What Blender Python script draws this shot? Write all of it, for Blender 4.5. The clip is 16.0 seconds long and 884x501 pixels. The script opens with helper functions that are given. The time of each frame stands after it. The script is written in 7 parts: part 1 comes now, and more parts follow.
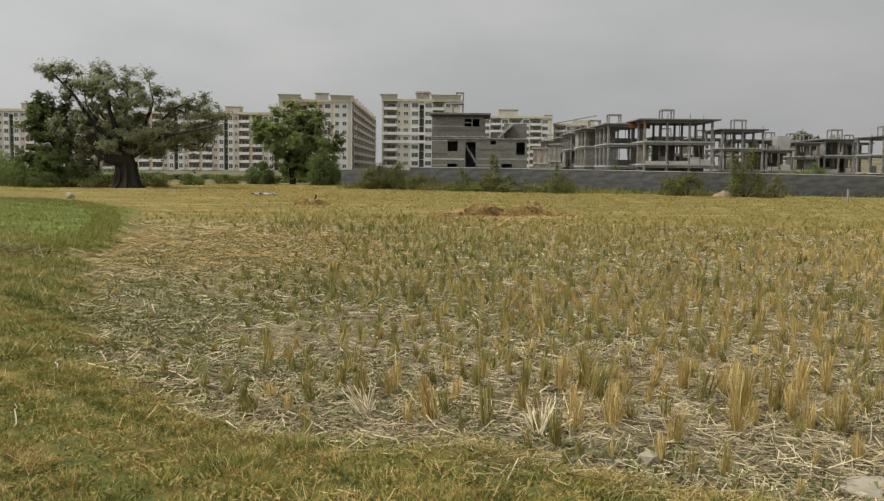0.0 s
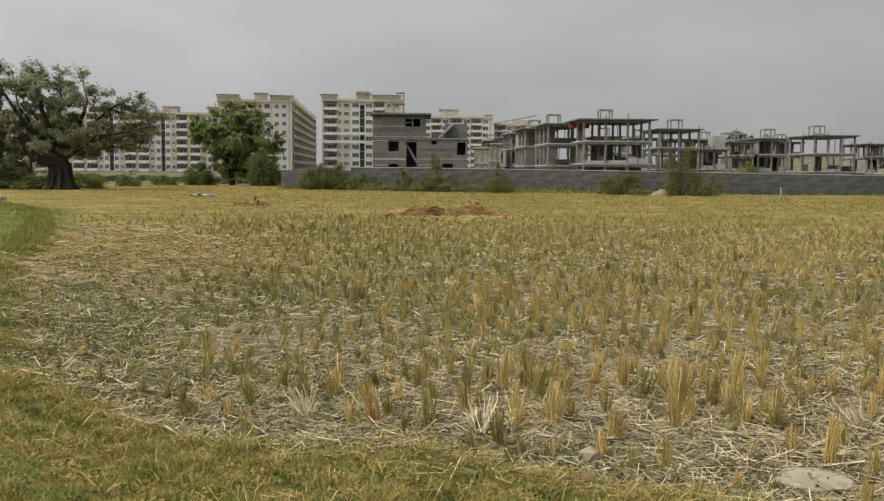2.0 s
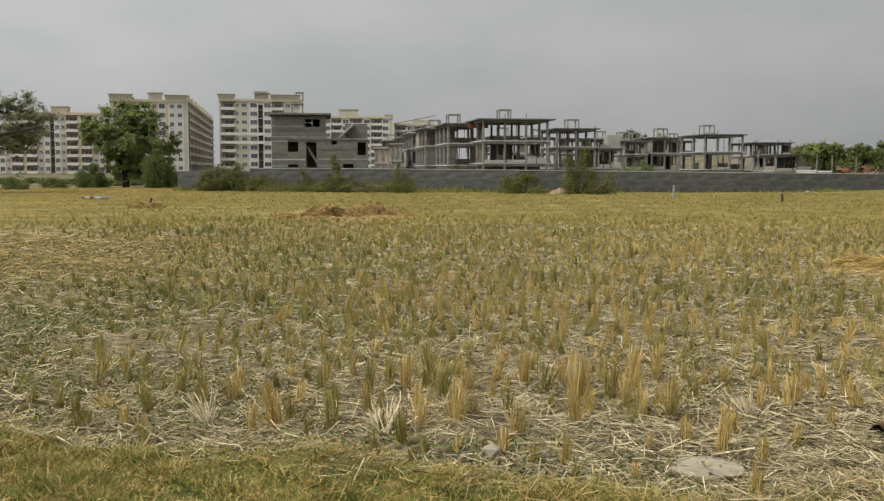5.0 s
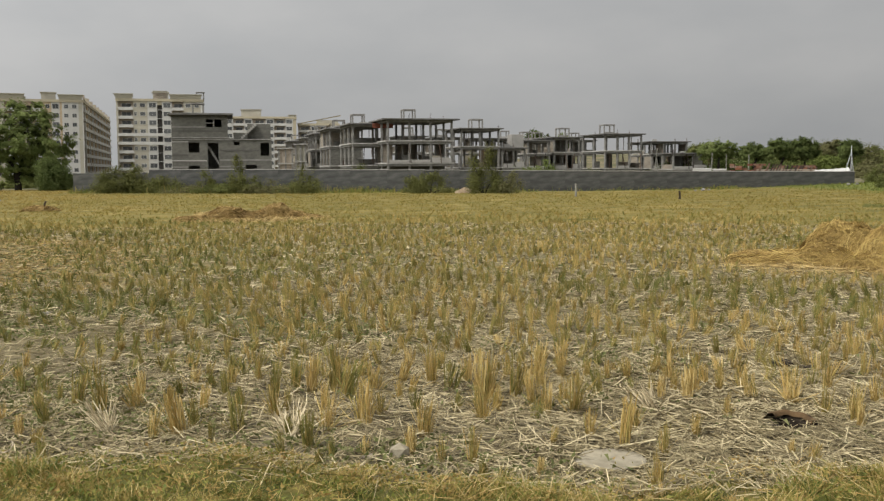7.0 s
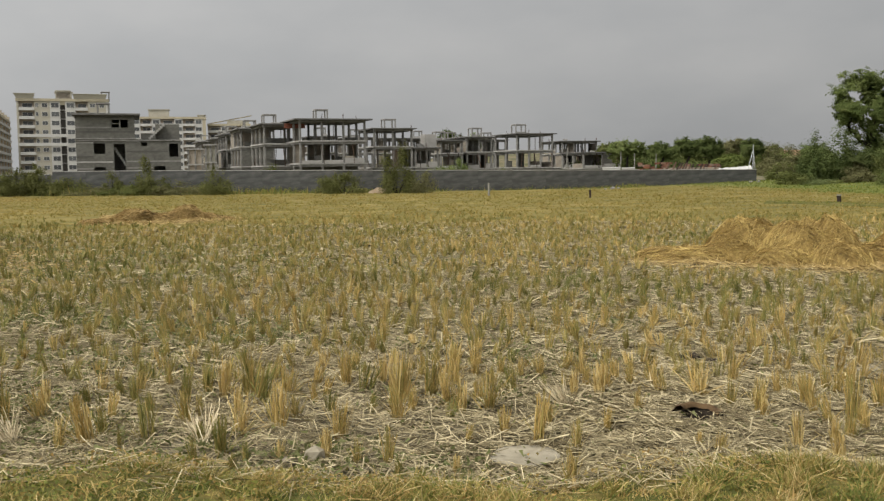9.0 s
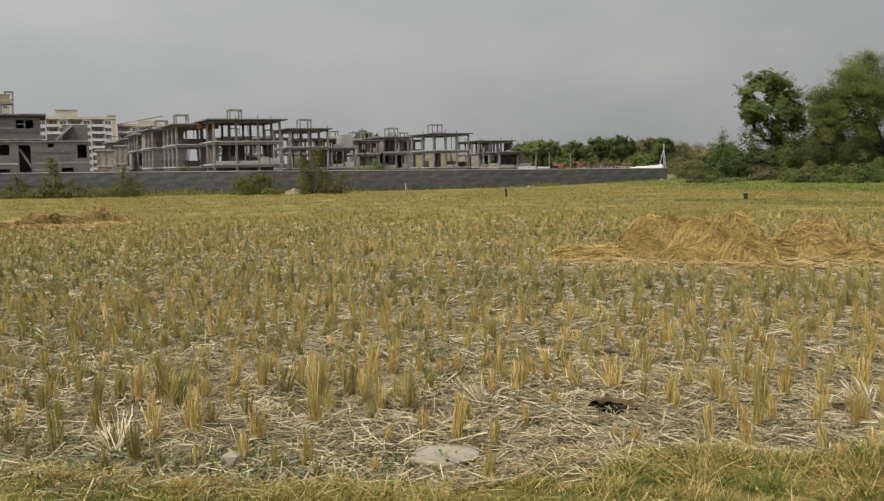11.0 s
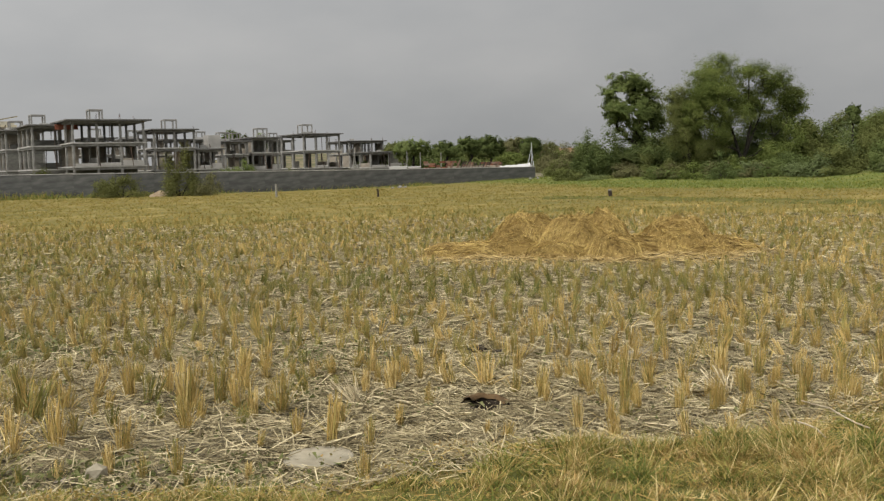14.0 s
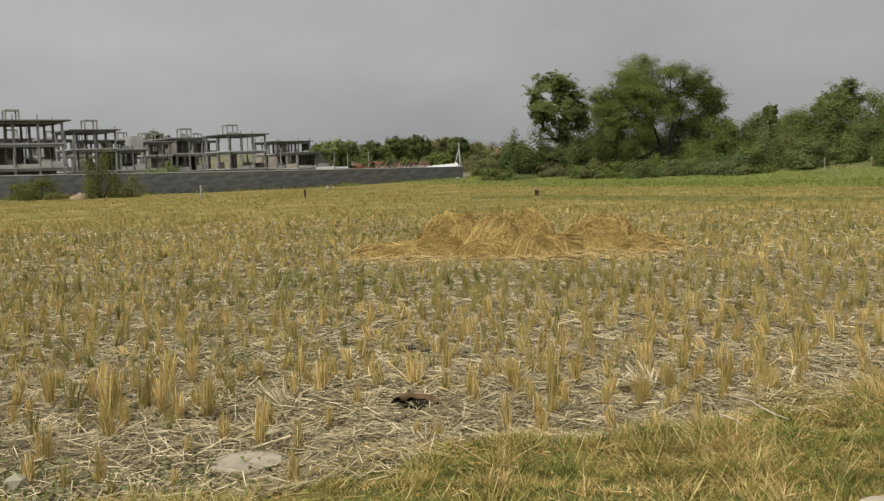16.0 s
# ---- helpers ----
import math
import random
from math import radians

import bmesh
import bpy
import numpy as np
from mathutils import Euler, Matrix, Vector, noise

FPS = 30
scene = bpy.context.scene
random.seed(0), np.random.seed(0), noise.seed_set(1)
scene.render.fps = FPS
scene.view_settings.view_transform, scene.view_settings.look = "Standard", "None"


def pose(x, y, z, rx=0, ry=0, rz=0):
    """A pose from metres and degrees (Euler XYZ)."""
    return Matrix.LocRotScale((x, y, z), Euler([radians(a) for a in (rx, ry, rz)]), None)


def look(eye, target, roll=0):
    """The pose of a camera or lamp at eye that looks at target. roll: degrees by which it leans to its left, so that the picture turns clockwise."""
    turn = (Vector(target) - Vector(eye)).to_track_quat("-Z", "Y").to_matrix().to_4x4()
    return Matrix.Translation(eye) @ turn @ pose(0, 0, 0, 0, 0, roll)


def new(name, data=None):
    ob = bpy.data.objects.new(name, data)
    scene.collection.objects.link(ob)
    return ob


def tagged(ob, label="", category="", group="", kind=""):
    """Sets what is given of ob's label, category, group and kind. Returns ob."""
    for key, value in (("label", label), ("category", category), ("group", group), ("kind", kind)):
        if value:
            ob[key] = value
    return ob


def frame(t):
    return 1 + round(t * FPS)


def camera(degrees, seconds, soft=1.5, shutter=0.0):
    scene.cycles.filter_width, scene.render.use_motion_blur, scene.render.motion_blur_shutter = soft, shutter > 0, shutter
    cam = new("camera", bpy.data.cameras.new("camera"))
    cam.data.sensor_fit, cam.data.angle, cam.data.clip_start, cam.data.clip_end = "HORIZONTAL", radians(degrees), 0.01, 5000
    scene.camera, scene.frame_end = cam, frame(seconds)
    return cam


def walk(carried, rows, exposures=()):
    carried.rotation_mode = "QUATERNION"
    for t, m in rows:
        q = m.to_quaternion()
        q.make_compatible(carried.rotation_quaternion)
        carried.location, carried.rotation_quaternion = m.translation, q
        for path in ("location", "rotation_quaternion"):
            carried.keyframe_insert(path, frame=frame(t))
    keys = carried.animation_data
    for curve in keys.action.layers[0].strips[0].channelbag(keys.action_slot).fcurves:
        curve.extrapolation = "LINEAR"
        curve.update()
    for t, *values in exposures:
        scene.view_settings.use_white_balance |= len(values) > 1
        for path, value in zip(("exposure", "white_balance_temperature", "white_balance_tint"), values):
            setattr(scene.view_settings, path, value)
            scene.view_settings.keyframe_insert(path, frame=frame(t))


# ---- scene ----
# ---------------------------------------------------------------- camera
cam = camera(48.35, 16.0, soft=1.25, shutter=0.4)
EYE = 2.0
TURN = [(0.0, 0.0), (0.5, 0.607), (1.0, 1.486), (1.5, 2.454), (2.0, 3.418), (2.5, 4.293), (3.0, 5.154),
        (3.5, 5.922), (4.0, 6.861), (6.5, 13.275), (7.0, 14.677), (7.5, 15.963), (8.0, 17.321), (8.5, 18.482),
        (9.0, 19.701), (11.5, 25.755), (12.0, 27.032), (12.5, 28.363), (13.0, 29.605), (13.5, 30.647),
        (14.0, 31.987), (14.5, 33.153), (15.0, 34.282), (15.5, 35.16), (16.0, 36.18)]
# the tripod's head leans a little; the lens sits 0.1 m ahead of the turning axis
LEAN = pose(0, 0, 0, 0, -0.6, 0) @ pose(0, 0, 0, 3.6, 0, 0)


def stand(yaw):
    a = radians(yaw)
    turn = LEAN @ pose(0, 0, 0, 0, 0, -yaw) @ pose(0, 0, 0, 90 - 8.388, 0, 0)
    return Matrix.Translation((0.1 * math.sin(a), 0.1 * math.cos(a) - 0.1, EYE)) @ turn


walk(cam, [(t, stand(yaw)) for t, yaw in TURN])

# ---------------------------------------------------------------- light
scene.view_settings.exposure = 0.0
SUN_AZ, SUN_EL = 250.0, 54.0     # compass bearing of the sun from +Y clockwise, and its height
world = bpy.data.worlds.new("hazy_sky")
scene.world = world
world.use_nodes = True
wn, wl = world.node_tree.nodes, world.node_tree.links
wn.clear()
w_out = wn.new("ShaderNodeOutputWorld")
w_bg = wn.new("ShaderNodeBackground")
w_sky = wn.new("ShaderNodeTexSky")
w_sky.sky_type = "NISHITA"
w_sky.sun_disc = False
w_sky.sun_elevation, w_sky.sun_rotation = radians(SUN_EL), radians(SUN_AZ)
w_sky.dust_density, w_sky.air_density, w_sky.ozone_density = 6.0, 1.0, 1.0
w_hs = wn.new("ShaderNodeHueSaturation")
w_hs.inputs["Saturation"].default_value = 0.12
w_hs.inputs["Value"].default_value = 0.06
w_co = wn.new("ShaderNodeTexCoord")
w_map = wn.new("ShaderNodeMapping")
w_map.inputs["Scale"].default_value = (1.0, 1.0, 2.2)
w_noise = wn.new("ShaderNodeTexNoise")
w_noise.inputs["Scale"].default_value = 4.2
w_noise.inputs["Detail"].default_value = 5.0
w_ramp = wn.new("ShaderNodeValToRGB")
w_ramp.color_ramp.elements[0].position, w_ramp.color_ramp.elements[0].color = 0.38, (0.476, 0.484, 0.488, 1)
w_ramp.color_ramp.elements[1].position, w_ramp.color_ramp.elements[1].color = 0.72, (0.58, 0.578, 0.57, 1)
w_mix = wn.new("ShaderNodeMix")
w_mix.data_type = "RGBA"
w_mix.inputs["Factor"].default_value = 0.7
wl.new(w_sky.outputs["Color"], w_hs.inputs["Color"])
wl.new(w_co.outputs["Generated"], w_map.inputs["Vector"])
wl.new(w_map.outputs["Vector"], w_noise.inputs["Vector"])
wl.new(w_noise.outputs["Fac"], w_ramp.inputs["Fac"])
wl.new(w_hs.outputs["Color"], w_mix.inputs["A"])
wl.new(w_ramp.outputs["Color"], w_mix.inputs["B"])
# haze glows towards the sun
w_dot = wn.new("ShaderNodeVectorMath")
w_dot.operation = "DOT_PRODUCT"
w_dot.inputs[1].default_value = (math.sin(radians(SUN_AZ)) * math.cos(radians(SUN_EL)), math.cos(radians(SUN_AZ)) * math.cos(radians(SUN_EL)), math.sin(radians(SUN_EL)))
w_glow = wn.new("ShaderNodeMapRange")
w_glow.inputs["From Min"].default_value, w_glow.inputs["From Max"].default_value = -0.45, 1.0
w_pow = wn.new("ShaderNodeMath")
w_pow.operation = "POWER"
w_pow.inputs[1].default_value = 4.0
w_aure = wn.new("ShaderNodeMath")
w_aure.operation = "MULTIPLY_ADD"
w_aure.inputs[1].default_value = 2.6
w_sum = wn.new("ShaderNodeMath")
w_sum.operation = "ADD"
w_sum.inputs[1].default_value = 0.93
wl.new(w_co.outputs["Generated"], w_dot.inputs[0])
wl.new(w_dot.outputs["Value"], w_glow.inputs["Value"])
wl.new(w_glow.outputs["Result"], w_pow.inputs[0])
wl.new(w_pow.outputs["Value"], w_aure.inputs[0])
wl.new(w_glow.outputs["Result"], w_aure.inputs[2])
wl.new(w_aure.outputs["Value"], w_sum.inputs[0])
wl.new(w_mix.outputs["Result"], w_bg.inputs["Color"])
wl.new(w_sum.outputs["Value"], w_bg.inputs["Strength"])
wl.new(w_bg.outputs["Background"], w_out.inputs["Surface"])

sun_data = bpy.data.lights.new("sun", "SUN")
sun_data.energy, sun_data.angle, sun_data.color = 2.5, radians(4), (1.0, 0.94, 0.84)
sun = new("sun", sun_data)
sun.matrix_world = look((0, 0, 0), (-math.sin(radians(SUN_AZ)) * math.cos(radians(SUN_EL)),
                                    -math.cos(radians(SUN_AZ)) * math.cos(radians(SUN_EL)), -math.sin(radians(SUN_EL))))


# ---------------------------------------------------------------- materials
def material(name, stops, scale=4.0, rough=0.85, detail=4.0, bump=0.0, bump_scale=40.0, island=0.0, per_object=0.0,
             metal=0.0, shine=0.25, stain=0.0, through_leaf=0.0, stretch=(1, 1, 1), tone=False):
    """stops: colours from dark to light, mixed by noise at `scale` per metre; island / per_object: how much each
    separate piece strays from the next; stain: large blotches."""
    m = bpy.data.materials.new(name)
    m.use_nodes = True
    n, l = m.node_tree.nodes, m.node_tree.links
    b = n["Principled BSDF"]
    b.inputs["Roughness"].default_value, b.inputs["Metallic"].default_value = rough, metal
    b.inputs["Specular IOR Level"].default_value = shine
    co = n.new("ShaderNodeTexCoord")
    mp = n.new("ShaderNodeMapping")
    mp.inputs["Scale"].default_value = stretch
    l.new(co.outputs["Object"], mp.inputs["Vector"])
    t = n.new("ShaderNodeTexNoise")
    t.inputs["Scale"].default_value, t.inputs["Detail"].default_value = scale, detail
    l.new(mp.outputs["Vector"], t.inputs["Vector"])
    fac = t.outputs["Fac"]
    if island or per_object:
        if island:
            r = n.new("ShaderNodeNewGeometry").outputs["Random Per Island"]
        else:
            r = n.new("ShaderNodeObjectInfo").outputs["Random"]
        mix = n.new("ShaderNodeMix")
        mix.inputs["Factor"].default_value = island or per_object
        l.new(fac, mix.inputs["A"])
        l.new(r, mix.inputs["B"])
        fac = mix.outputs["Result"]
    if tone:
        tn = n.new("ShaderNodeAttribute")
        tn.attribute_name = "tone"
        fac = tn.outputs["Fac"]
    ramp = n.new("ShaderNodeValToRGB")
    e = ramp.color_ramp.elements
    lo, hi = (0.0, 1.0) if tone else (0.08, 0.92) if island > 0.5 else (0.3, 0.7)
    for i, c in enumerate(stops):
        pos = lo + (hi - lo) * i / max(1, len(stops) - 1)
        k = e[i] if i < 2 else e.new(pos)
        k.position, k.color = pos, (*c, 1)
    l.new(fac, ramp.inputs["Fac"])
    col = ramp.outputs["Color"]
    if stain:
        t2 = n.new("ShaderNodeTexNoise")
        t2.inputs["Scale"].default_value, t2.inputs["Detail"].default_value = scale * 0.13, 6.0
        l.new(mp.outputs["Vector"], t2.inputs["Vector"])
        r2 = n.new("ShaderNodeMapRange")
        r2.inputs["From Min"].default_value, r2.inputs["From Max"].default_value = 0.35, 0.7
        r2.inputs["To Min"].default_value, r2.inputs["To Max"].default_value = 1.0, 1.0 - stain
        l.new(t2.outputs["Fac"], r2.inputs["Value"])
        mu = n.new("ShaderNodeMix")
        mu.data_type, mu.blend_type = "RGBA", "MULTIPLY"
        mu.inputs["Factor"].default_value = 1.0
        l.new(col, mu.inputs["A"])
        l.new(r2.outputs["Result"], mu.inputs["B"])
        col = mu.outputs["Result"]
    l.new(col, b.inputs["Base Color"])
    if bump:
        t3 = n.new("ShaderNodeTexNoise")
        t3.inputs["Scale"].default_value, t3.inputs["Detail"].default_value = bump_scale, 5.0
        l.new(mp.outputs["Vector"], t3.inputs["Vector"])
        bm = n.new("ShaderNodeBump")
        bm.inputs["Strength"].default_value, bm.inputs["Distance"].default_value = bump, 0.03
        l.new(t3.outputs["Fac"], bm.inputs["Height"])
        l.new(bm.outputs["Normal"], b.inputs["Normal"])
    if through_leaf:
        tr = n.new("ShaderNodeBsdfTranslucent")
        l.new(col, tr.inputs["Color"])
        ms = n.new("ShaderNodeMixShader")
        ms.inputs["Fac"].default_value = through_leaf
        out = n["Material Output"]
        l.new(b.outputs["BSDF"], ms.inputs[1])
        l.new(tr.outputs["BSDF"], ms.inputs[2])
        l.new(ms.outputs["Shader"], out.inputs["Surface"])
    return m


def leaf_material(name, stops):
    return material(name, [(1.26 * r, 1.36 * g, 1.36 * b) for r, g, b in stops], scale=0.7, island=0.22, rough=0.75, shine=0.06, through_leaf=0.45)


M_CONC = material("bare_concrete", [(0.165, 0.158, 0.143), (0.23, 0.222, 0.202), (0.295, 0.286, 0.26)], 1.3, 0.9, bump=0.3, stain=0.35)
M_ROOF = material("weathered_roof_concrete", [(0.10, 0.097, 0.09), (0.15, 0.145, 0.135), (0.19, 0.185, 0.17)], 0.8, 0.95, stain=0.3)
M_CONC_LIGHT = material("pale_concrete", [(0.30, 0.29, 0.265), (0.40, 0.385, 0.355)], 1.0, 0.9, stain=0.3)
M_BLOCK = material("grey_block_masonry", [(0.105, 0.102, 0.088), (0.132, 0.128, 0.111), (0.157, 0.151, 0.131)], 2.6, 0.95, bump=0.4, bump_scale=12, stain=0.2, stretch=(0.9, 0.9, 1.5))
M_BLOCK_DARK = material("damp_block_masonry", [(0.088, 0.085, 0.075), (0.118, 0.114, 0.1)], 2.0, 0.95, bump=0.3, stain=0.3, stretch=(0.5, 0.5, 2.2))
M_TAUPE_BLOCK = material("sandy_block_masonry", [(0.20, 0.175, 0.14), (0.25, 0.22, 0.175), (0.29, 0.255, 0.205)], 2.6, 0.95, bump=0.4, bump_scale=12, stain=0.25, stretch=(0.8, 0.8, 2.2))
M_WALL = material("weathered_block_wall", [(0.046, 0.047, 0.043), (0.077, 0.078, 0.073), (0.126, 0.124, 0.114)], 1.7, 0.95, detail=8.0, bump=0.5, bump_scale=14, stain=0.45, stretch=(0.45, 0.45, 1.5))
M_CREAM = material("cream_plaster", [(0.38, 0.355, 0.285), (0.445, 0.417, 0.338)], 0.4, 0.85, stain=0.18)
M_YELLOW = material("ochre_plaster", [(0.385, 0.34, 0.245), (0.45, 0.40, 0.29)], 0.4, 0.85, stain=0.18)
M_WHITE = material("white_plaster", [(0.455, 0.445, 0.415), (0.54, 0.53, 0.495)], 0.5, 0.8, stain=0.15)
M_TAUPE = material("taupe_plaster", [(0.36, 0.31, 0.25), (0.43, 0.375, 0.305)], 0.5, 0.85, stain=0.18)
M_BROWN = material("brown_plaster", [(0.34, 0.255, 0.185), (0.42, 0.32, 0.24)], 0.5, 0.85, stain=0.2)
M_OCHRE = material("warm_ochre_plaster", [(0.43, 0.33, 0.215), (0.52, 0.41, 0.28)], 0.5, 0.85, stain=0.2)
# glass colour lifted to include the pale haze over that distance
M_PANE = material("dark_window_glass", [(0.065, 0.068, 0.07), (0.115, 0.12, 0.12)], 0.3, 0.25, per_object=0.6)
# shade inside recesses and windows, put into a flat dark colour
M_INNER_SHADE = material("interior_shade", [(0.06, 0.056, 0.05), (0.09, 0.083, 0.075)], 0.5, 0.95)
M_RED = material("red_oxide_paint", [(0.15, 0.05, 0.03), (0.21, 0.075, 0.045)], 1.5, 0.8)
M_BARK = material("rough_bark", [(0.014, 0.0125, 0.009), (0.034, 0.029, 0.021)], 3.0, 0.95, bump=0.6, bump_scale=9, stretch=(1, 1, 0.25))
M_STONE = material("pale_limestone", [(0.205, 0.178, 0.125), (0.27, 0.238, 0.17), (0.32, 0.283, 0.207)], 9.0, 0.9, bump=0.25, bump_scale=60, stain=0.2)
M_WOOD = material("weathered_post_wood", [(0.16, 0.13, 0.10), (0.27, 0.23, 0.18)], 6.0, 0.9, bump=0.4, stretch=(1, 1, 0.2))
M_POST = material("whitewashed_stone", [(0.19, 0.18, 0.155), (0.29, 0.28, 0.245)], 8.0, 0.9, stain=0.3)
M_PLANK = material("dark_shuttering_wood", [(0.03, 0.021, 0.016), (0.06, 0.04, 0.028), (0.105, 0.066, 0.044)], 3.0, 0.9, per_object=0.7)
M_STEEL = material("galvanised_steel", [(0.42, 0.43, 0.43), (0.55, 0.56, 0.56)], 4.0, 0.5, metal=0.4)
M_TWIG = material("bleached_dead_stem", [(0.26, 0.21, 0.14), (0.42, 0.36, 0.26)], 8.0, 0.85)
M_CRUST = material("pale_mud_crust", [(0.20, 0.175, 0.13), (0.29, 0.26, 0.20)], 7.0, 0.95, bump=0.4, bump_scale=30)
M_SHEET = material("pale_blue_plastic", [(0.15, 0.175, 0.22), (0.25, 0.275, 0.32)], 3.0, 0.7)
# near black: holds the hollow's inner shade in its colour; the clods share it
M_PIT = material("pit_shade_and_damp_soil", [(0.016, 0.012, 0.008), (0.035, 0.026, 0.017)], 9.0, 0.95, bump=0.6)
M_STRAW = material("dry_straw", [(0.13, 0.085, 0.03), (0.34, 0.24, 0.09), (0.54, 0.41, 0.18)], 2.0, 0.75, island=0.75)
M_TRODDEN = material("trodden_orange_straw", [(0.125, 0.085, 0.028), (0.23, 0.155, 0.05), (0.345, 0.235, 0.08), (0.42, 0.315, 0.135)], 2.0, 0.8, island=0.75)
M_HEAPSTRAW = material("golden_heap_straw", [(0.134, 0.084, 0.023), (0.278, 0.185, 0.055), (0.422, 0.304, 0.095), (0.576, 0.437, 0.165)], rough=0.7, tone=True)
M_OLDHEAP = material("old_brown_heap_straw", [(0.11, 0.07, 0.024), (0.225, 0.148, 0.05), (0.34, 0.23, 0.085), (0.45, 0.33, 0.14)], rough=0.8, tone=True)
M_HEAP = material("packed_straw", [(0.123, 0.084, 0.028), (0.257, 0.179, 0.061), (0.389, 0.279, 0.098)], 7.0, 0.9, bump=0.8, bump_scale=25)
M_LITTER = material("bleached_straw", [(0.075, 0.056, 0.028), (0.16, 0.13, 0.068), (0.3, 0.248, 0.138), (0.54, 0.462, 0.285)], 2.0, 0.8, island=0.8)
M_BLEACHED = material("bleached_straw_tuft", [(0.27, 0.21, 0.12), (0.43, 0.36, 0.225), (0.58, 0.50, 0.34)], 2.0, 0.8, island=0.8)
M_STUBBLE = material("cut_paddy_stubble", [(0.113, 0.121, 0.028), (0.186, 0.171, 0.044), (0.286, 0.228, 0.07), (0.4, 0.267, 0.081), (0.583, 0.454, 0.2)], rough=0.7, tone=True, through_leaf=0.12)
M_FARSTUB = material("distant_paddy_stubble", [(0.185, 0.165, 0.041), (0.225, 0.184, 0.047), (0.285, 0.205, 0.056), (0.34, 0.25, 0.08)], rough=0.8, tone=True, through_leaf=0.45)
M_GRASS = material("mixed_green_and_dry_grass", [(0.082, 0.106, 0.019), (0.162, 0.17, 0.033), (0.27, 0.215, 0.06), (0.34, 0.215, 0.072), (0.56, 0.45, 0.215)], rough=0.7, tone=True, through_leaf=0.2)
M_LUSH = material("fresh_green_grass", [(0.092, 0.12, 0.02), (0.148, 0.168, 0.03), (0.245, 0.222, 0.05)], rough=0.7, tone=True, through_leaf=0.25)
M_WEED = material("small_green_weeds", [(0.085, 0.102, 0.03), (0.137, 0.148, 0.05), (0.195, 0.195, 0.083)], 2.0, 0.7, island=0.7, through_leaf=0.2)
M_LEAF_BANYAN = leaf_material("dusty_olive_leaf", [(0.115, 0.113, 0.06), (0.175, 0.17, 0.094), (0.245, 0.233, 0.137)])
M_LEAF_GREEN = leaf_material("bright_green_leaf", [(0.082, 0.1, 0.03), (0.132, 0.15, 0.049), (0.188, 0.2, 0.076)])
M_LEAF_DARK = leaf_material("deep_green_leaf", [(0.048, 0.062, 0.02), (0.08, 0.094, 0.03), (0.118, 0.13, 0.045)])
M_LEAF_BROAD = leaf_material("broad_dark_leaf", [(0.059, 0.074, 0.022), (0.1, 0.115, 0.036), (0.152, 0.16, 0.056)])
M_LEAF_ACACIA = leaf_material("feathery_green_leaf", [(0.059, 0.072, 0.018), (0.101, 0.115, 0.03), (0.156, 0.162, 0.048)])
M_LEAF_SCRUB = leaf_material("olive_scrub_leaf", [(0.06, 0.065, 0.019), (0.098, 0.1, 0.031), (0.142, 0.14, 0.048)])
M_LEAF_WALL = leaf_material("dull_olive_scrub", [(0.066, 0.065, 0.02), (0.099, 0.095, 0.031), (0.136, 0.128, 0.048)])
M_LEAF_DRY = leaf_material("dry_brown_scrub", [(0.07, 0.063, 0.026), (0.115, 0.102, 0.045), (0.165, 0.148, 0.072)])
M_LEAF_SAGE = leaf_material("pale_sage_leaf", [(0.077, 0.09, 0.033), (0.118, 0.132, 0.056), (0.17, 0.182, 0.084)])
M_LEAF_PALE = leaf_material("pale_grey_green_leaf", [(0.063, 0.073, 0.026), (0.1, 0.11, 0.041), (0.142, 0.147, 0.061)])


# ---------------------------------------------------------------- mesh helpers
def polar(bearing, dist, z=0.0):
    a = radians(bearing)
    return Vector((dist * math.sin(a), dist * math.cos(a), z))


def from_arrays(name, verts, faces, mat, smooth=False):
    me = bpy.data.meshes.new(name)
    verts, faces = np.asarray(verts, np.float32), np.asarray(faces, np.int32)
    k = faces.shape[1]
    me.vertices.add(len(verts))
    me.vertices.foreach_set("co", verts.ravel())
    me.loops.add(faces.size)
    me.loops.foreach_set("vertex_index", faces.ravel())
    me.polygons.add(len(faces))
    me.polygons.foreach_set("loop_start", np.arange(len(faces), dtype=np.int32) * k)
    if smooth:
        me.polygons.foreach_set("use_smooth", np.ones(len(faces), bool))
    me.update(calc_edges=True)
    me.materials.append(mat)
    return me


def pieces(name, q, mat, tone=None):
    """q: (n, corners, 3) points of loose faces; tone: a value for each piece's colour."""
    n, k = q.shape[:2]
    me = from_arrays(name, q.reshape(-1, 3), np.arange(k * n).reshape(n, k), mat)
    if tone is not None:
        at = me.attributes.new("tone", "FLOAT", "POINT")
        at.data.foreach_set("value", np.repeat(np.clip(tone, 0, 1).astype(np.float32), k))
    return me


def put(name, me, parent=None, at=(0, 0, 0), label="", rot=0.0):
    ob = new(name, me)
    ob.parent = parent
    ob.location = at
    if rot:
        ob.rotation_euler = (0, 0, rot)
    if label:
        ob["label"] = label
    return ob


def part(name, bm, mat, parent=None, label="", at=(0, 0, 0), smooth=False):
    me = bpy.data.meshes.new(name)
    bm.to_mesh(me)
    bm.free()
    me.materials.append(mat)
    if smooth:
        me.polygons.foreach_set("use_smooth", np.ones(len(me.polygons), bool))
    return put(name, me, parent, at, label)


BOXES = {}


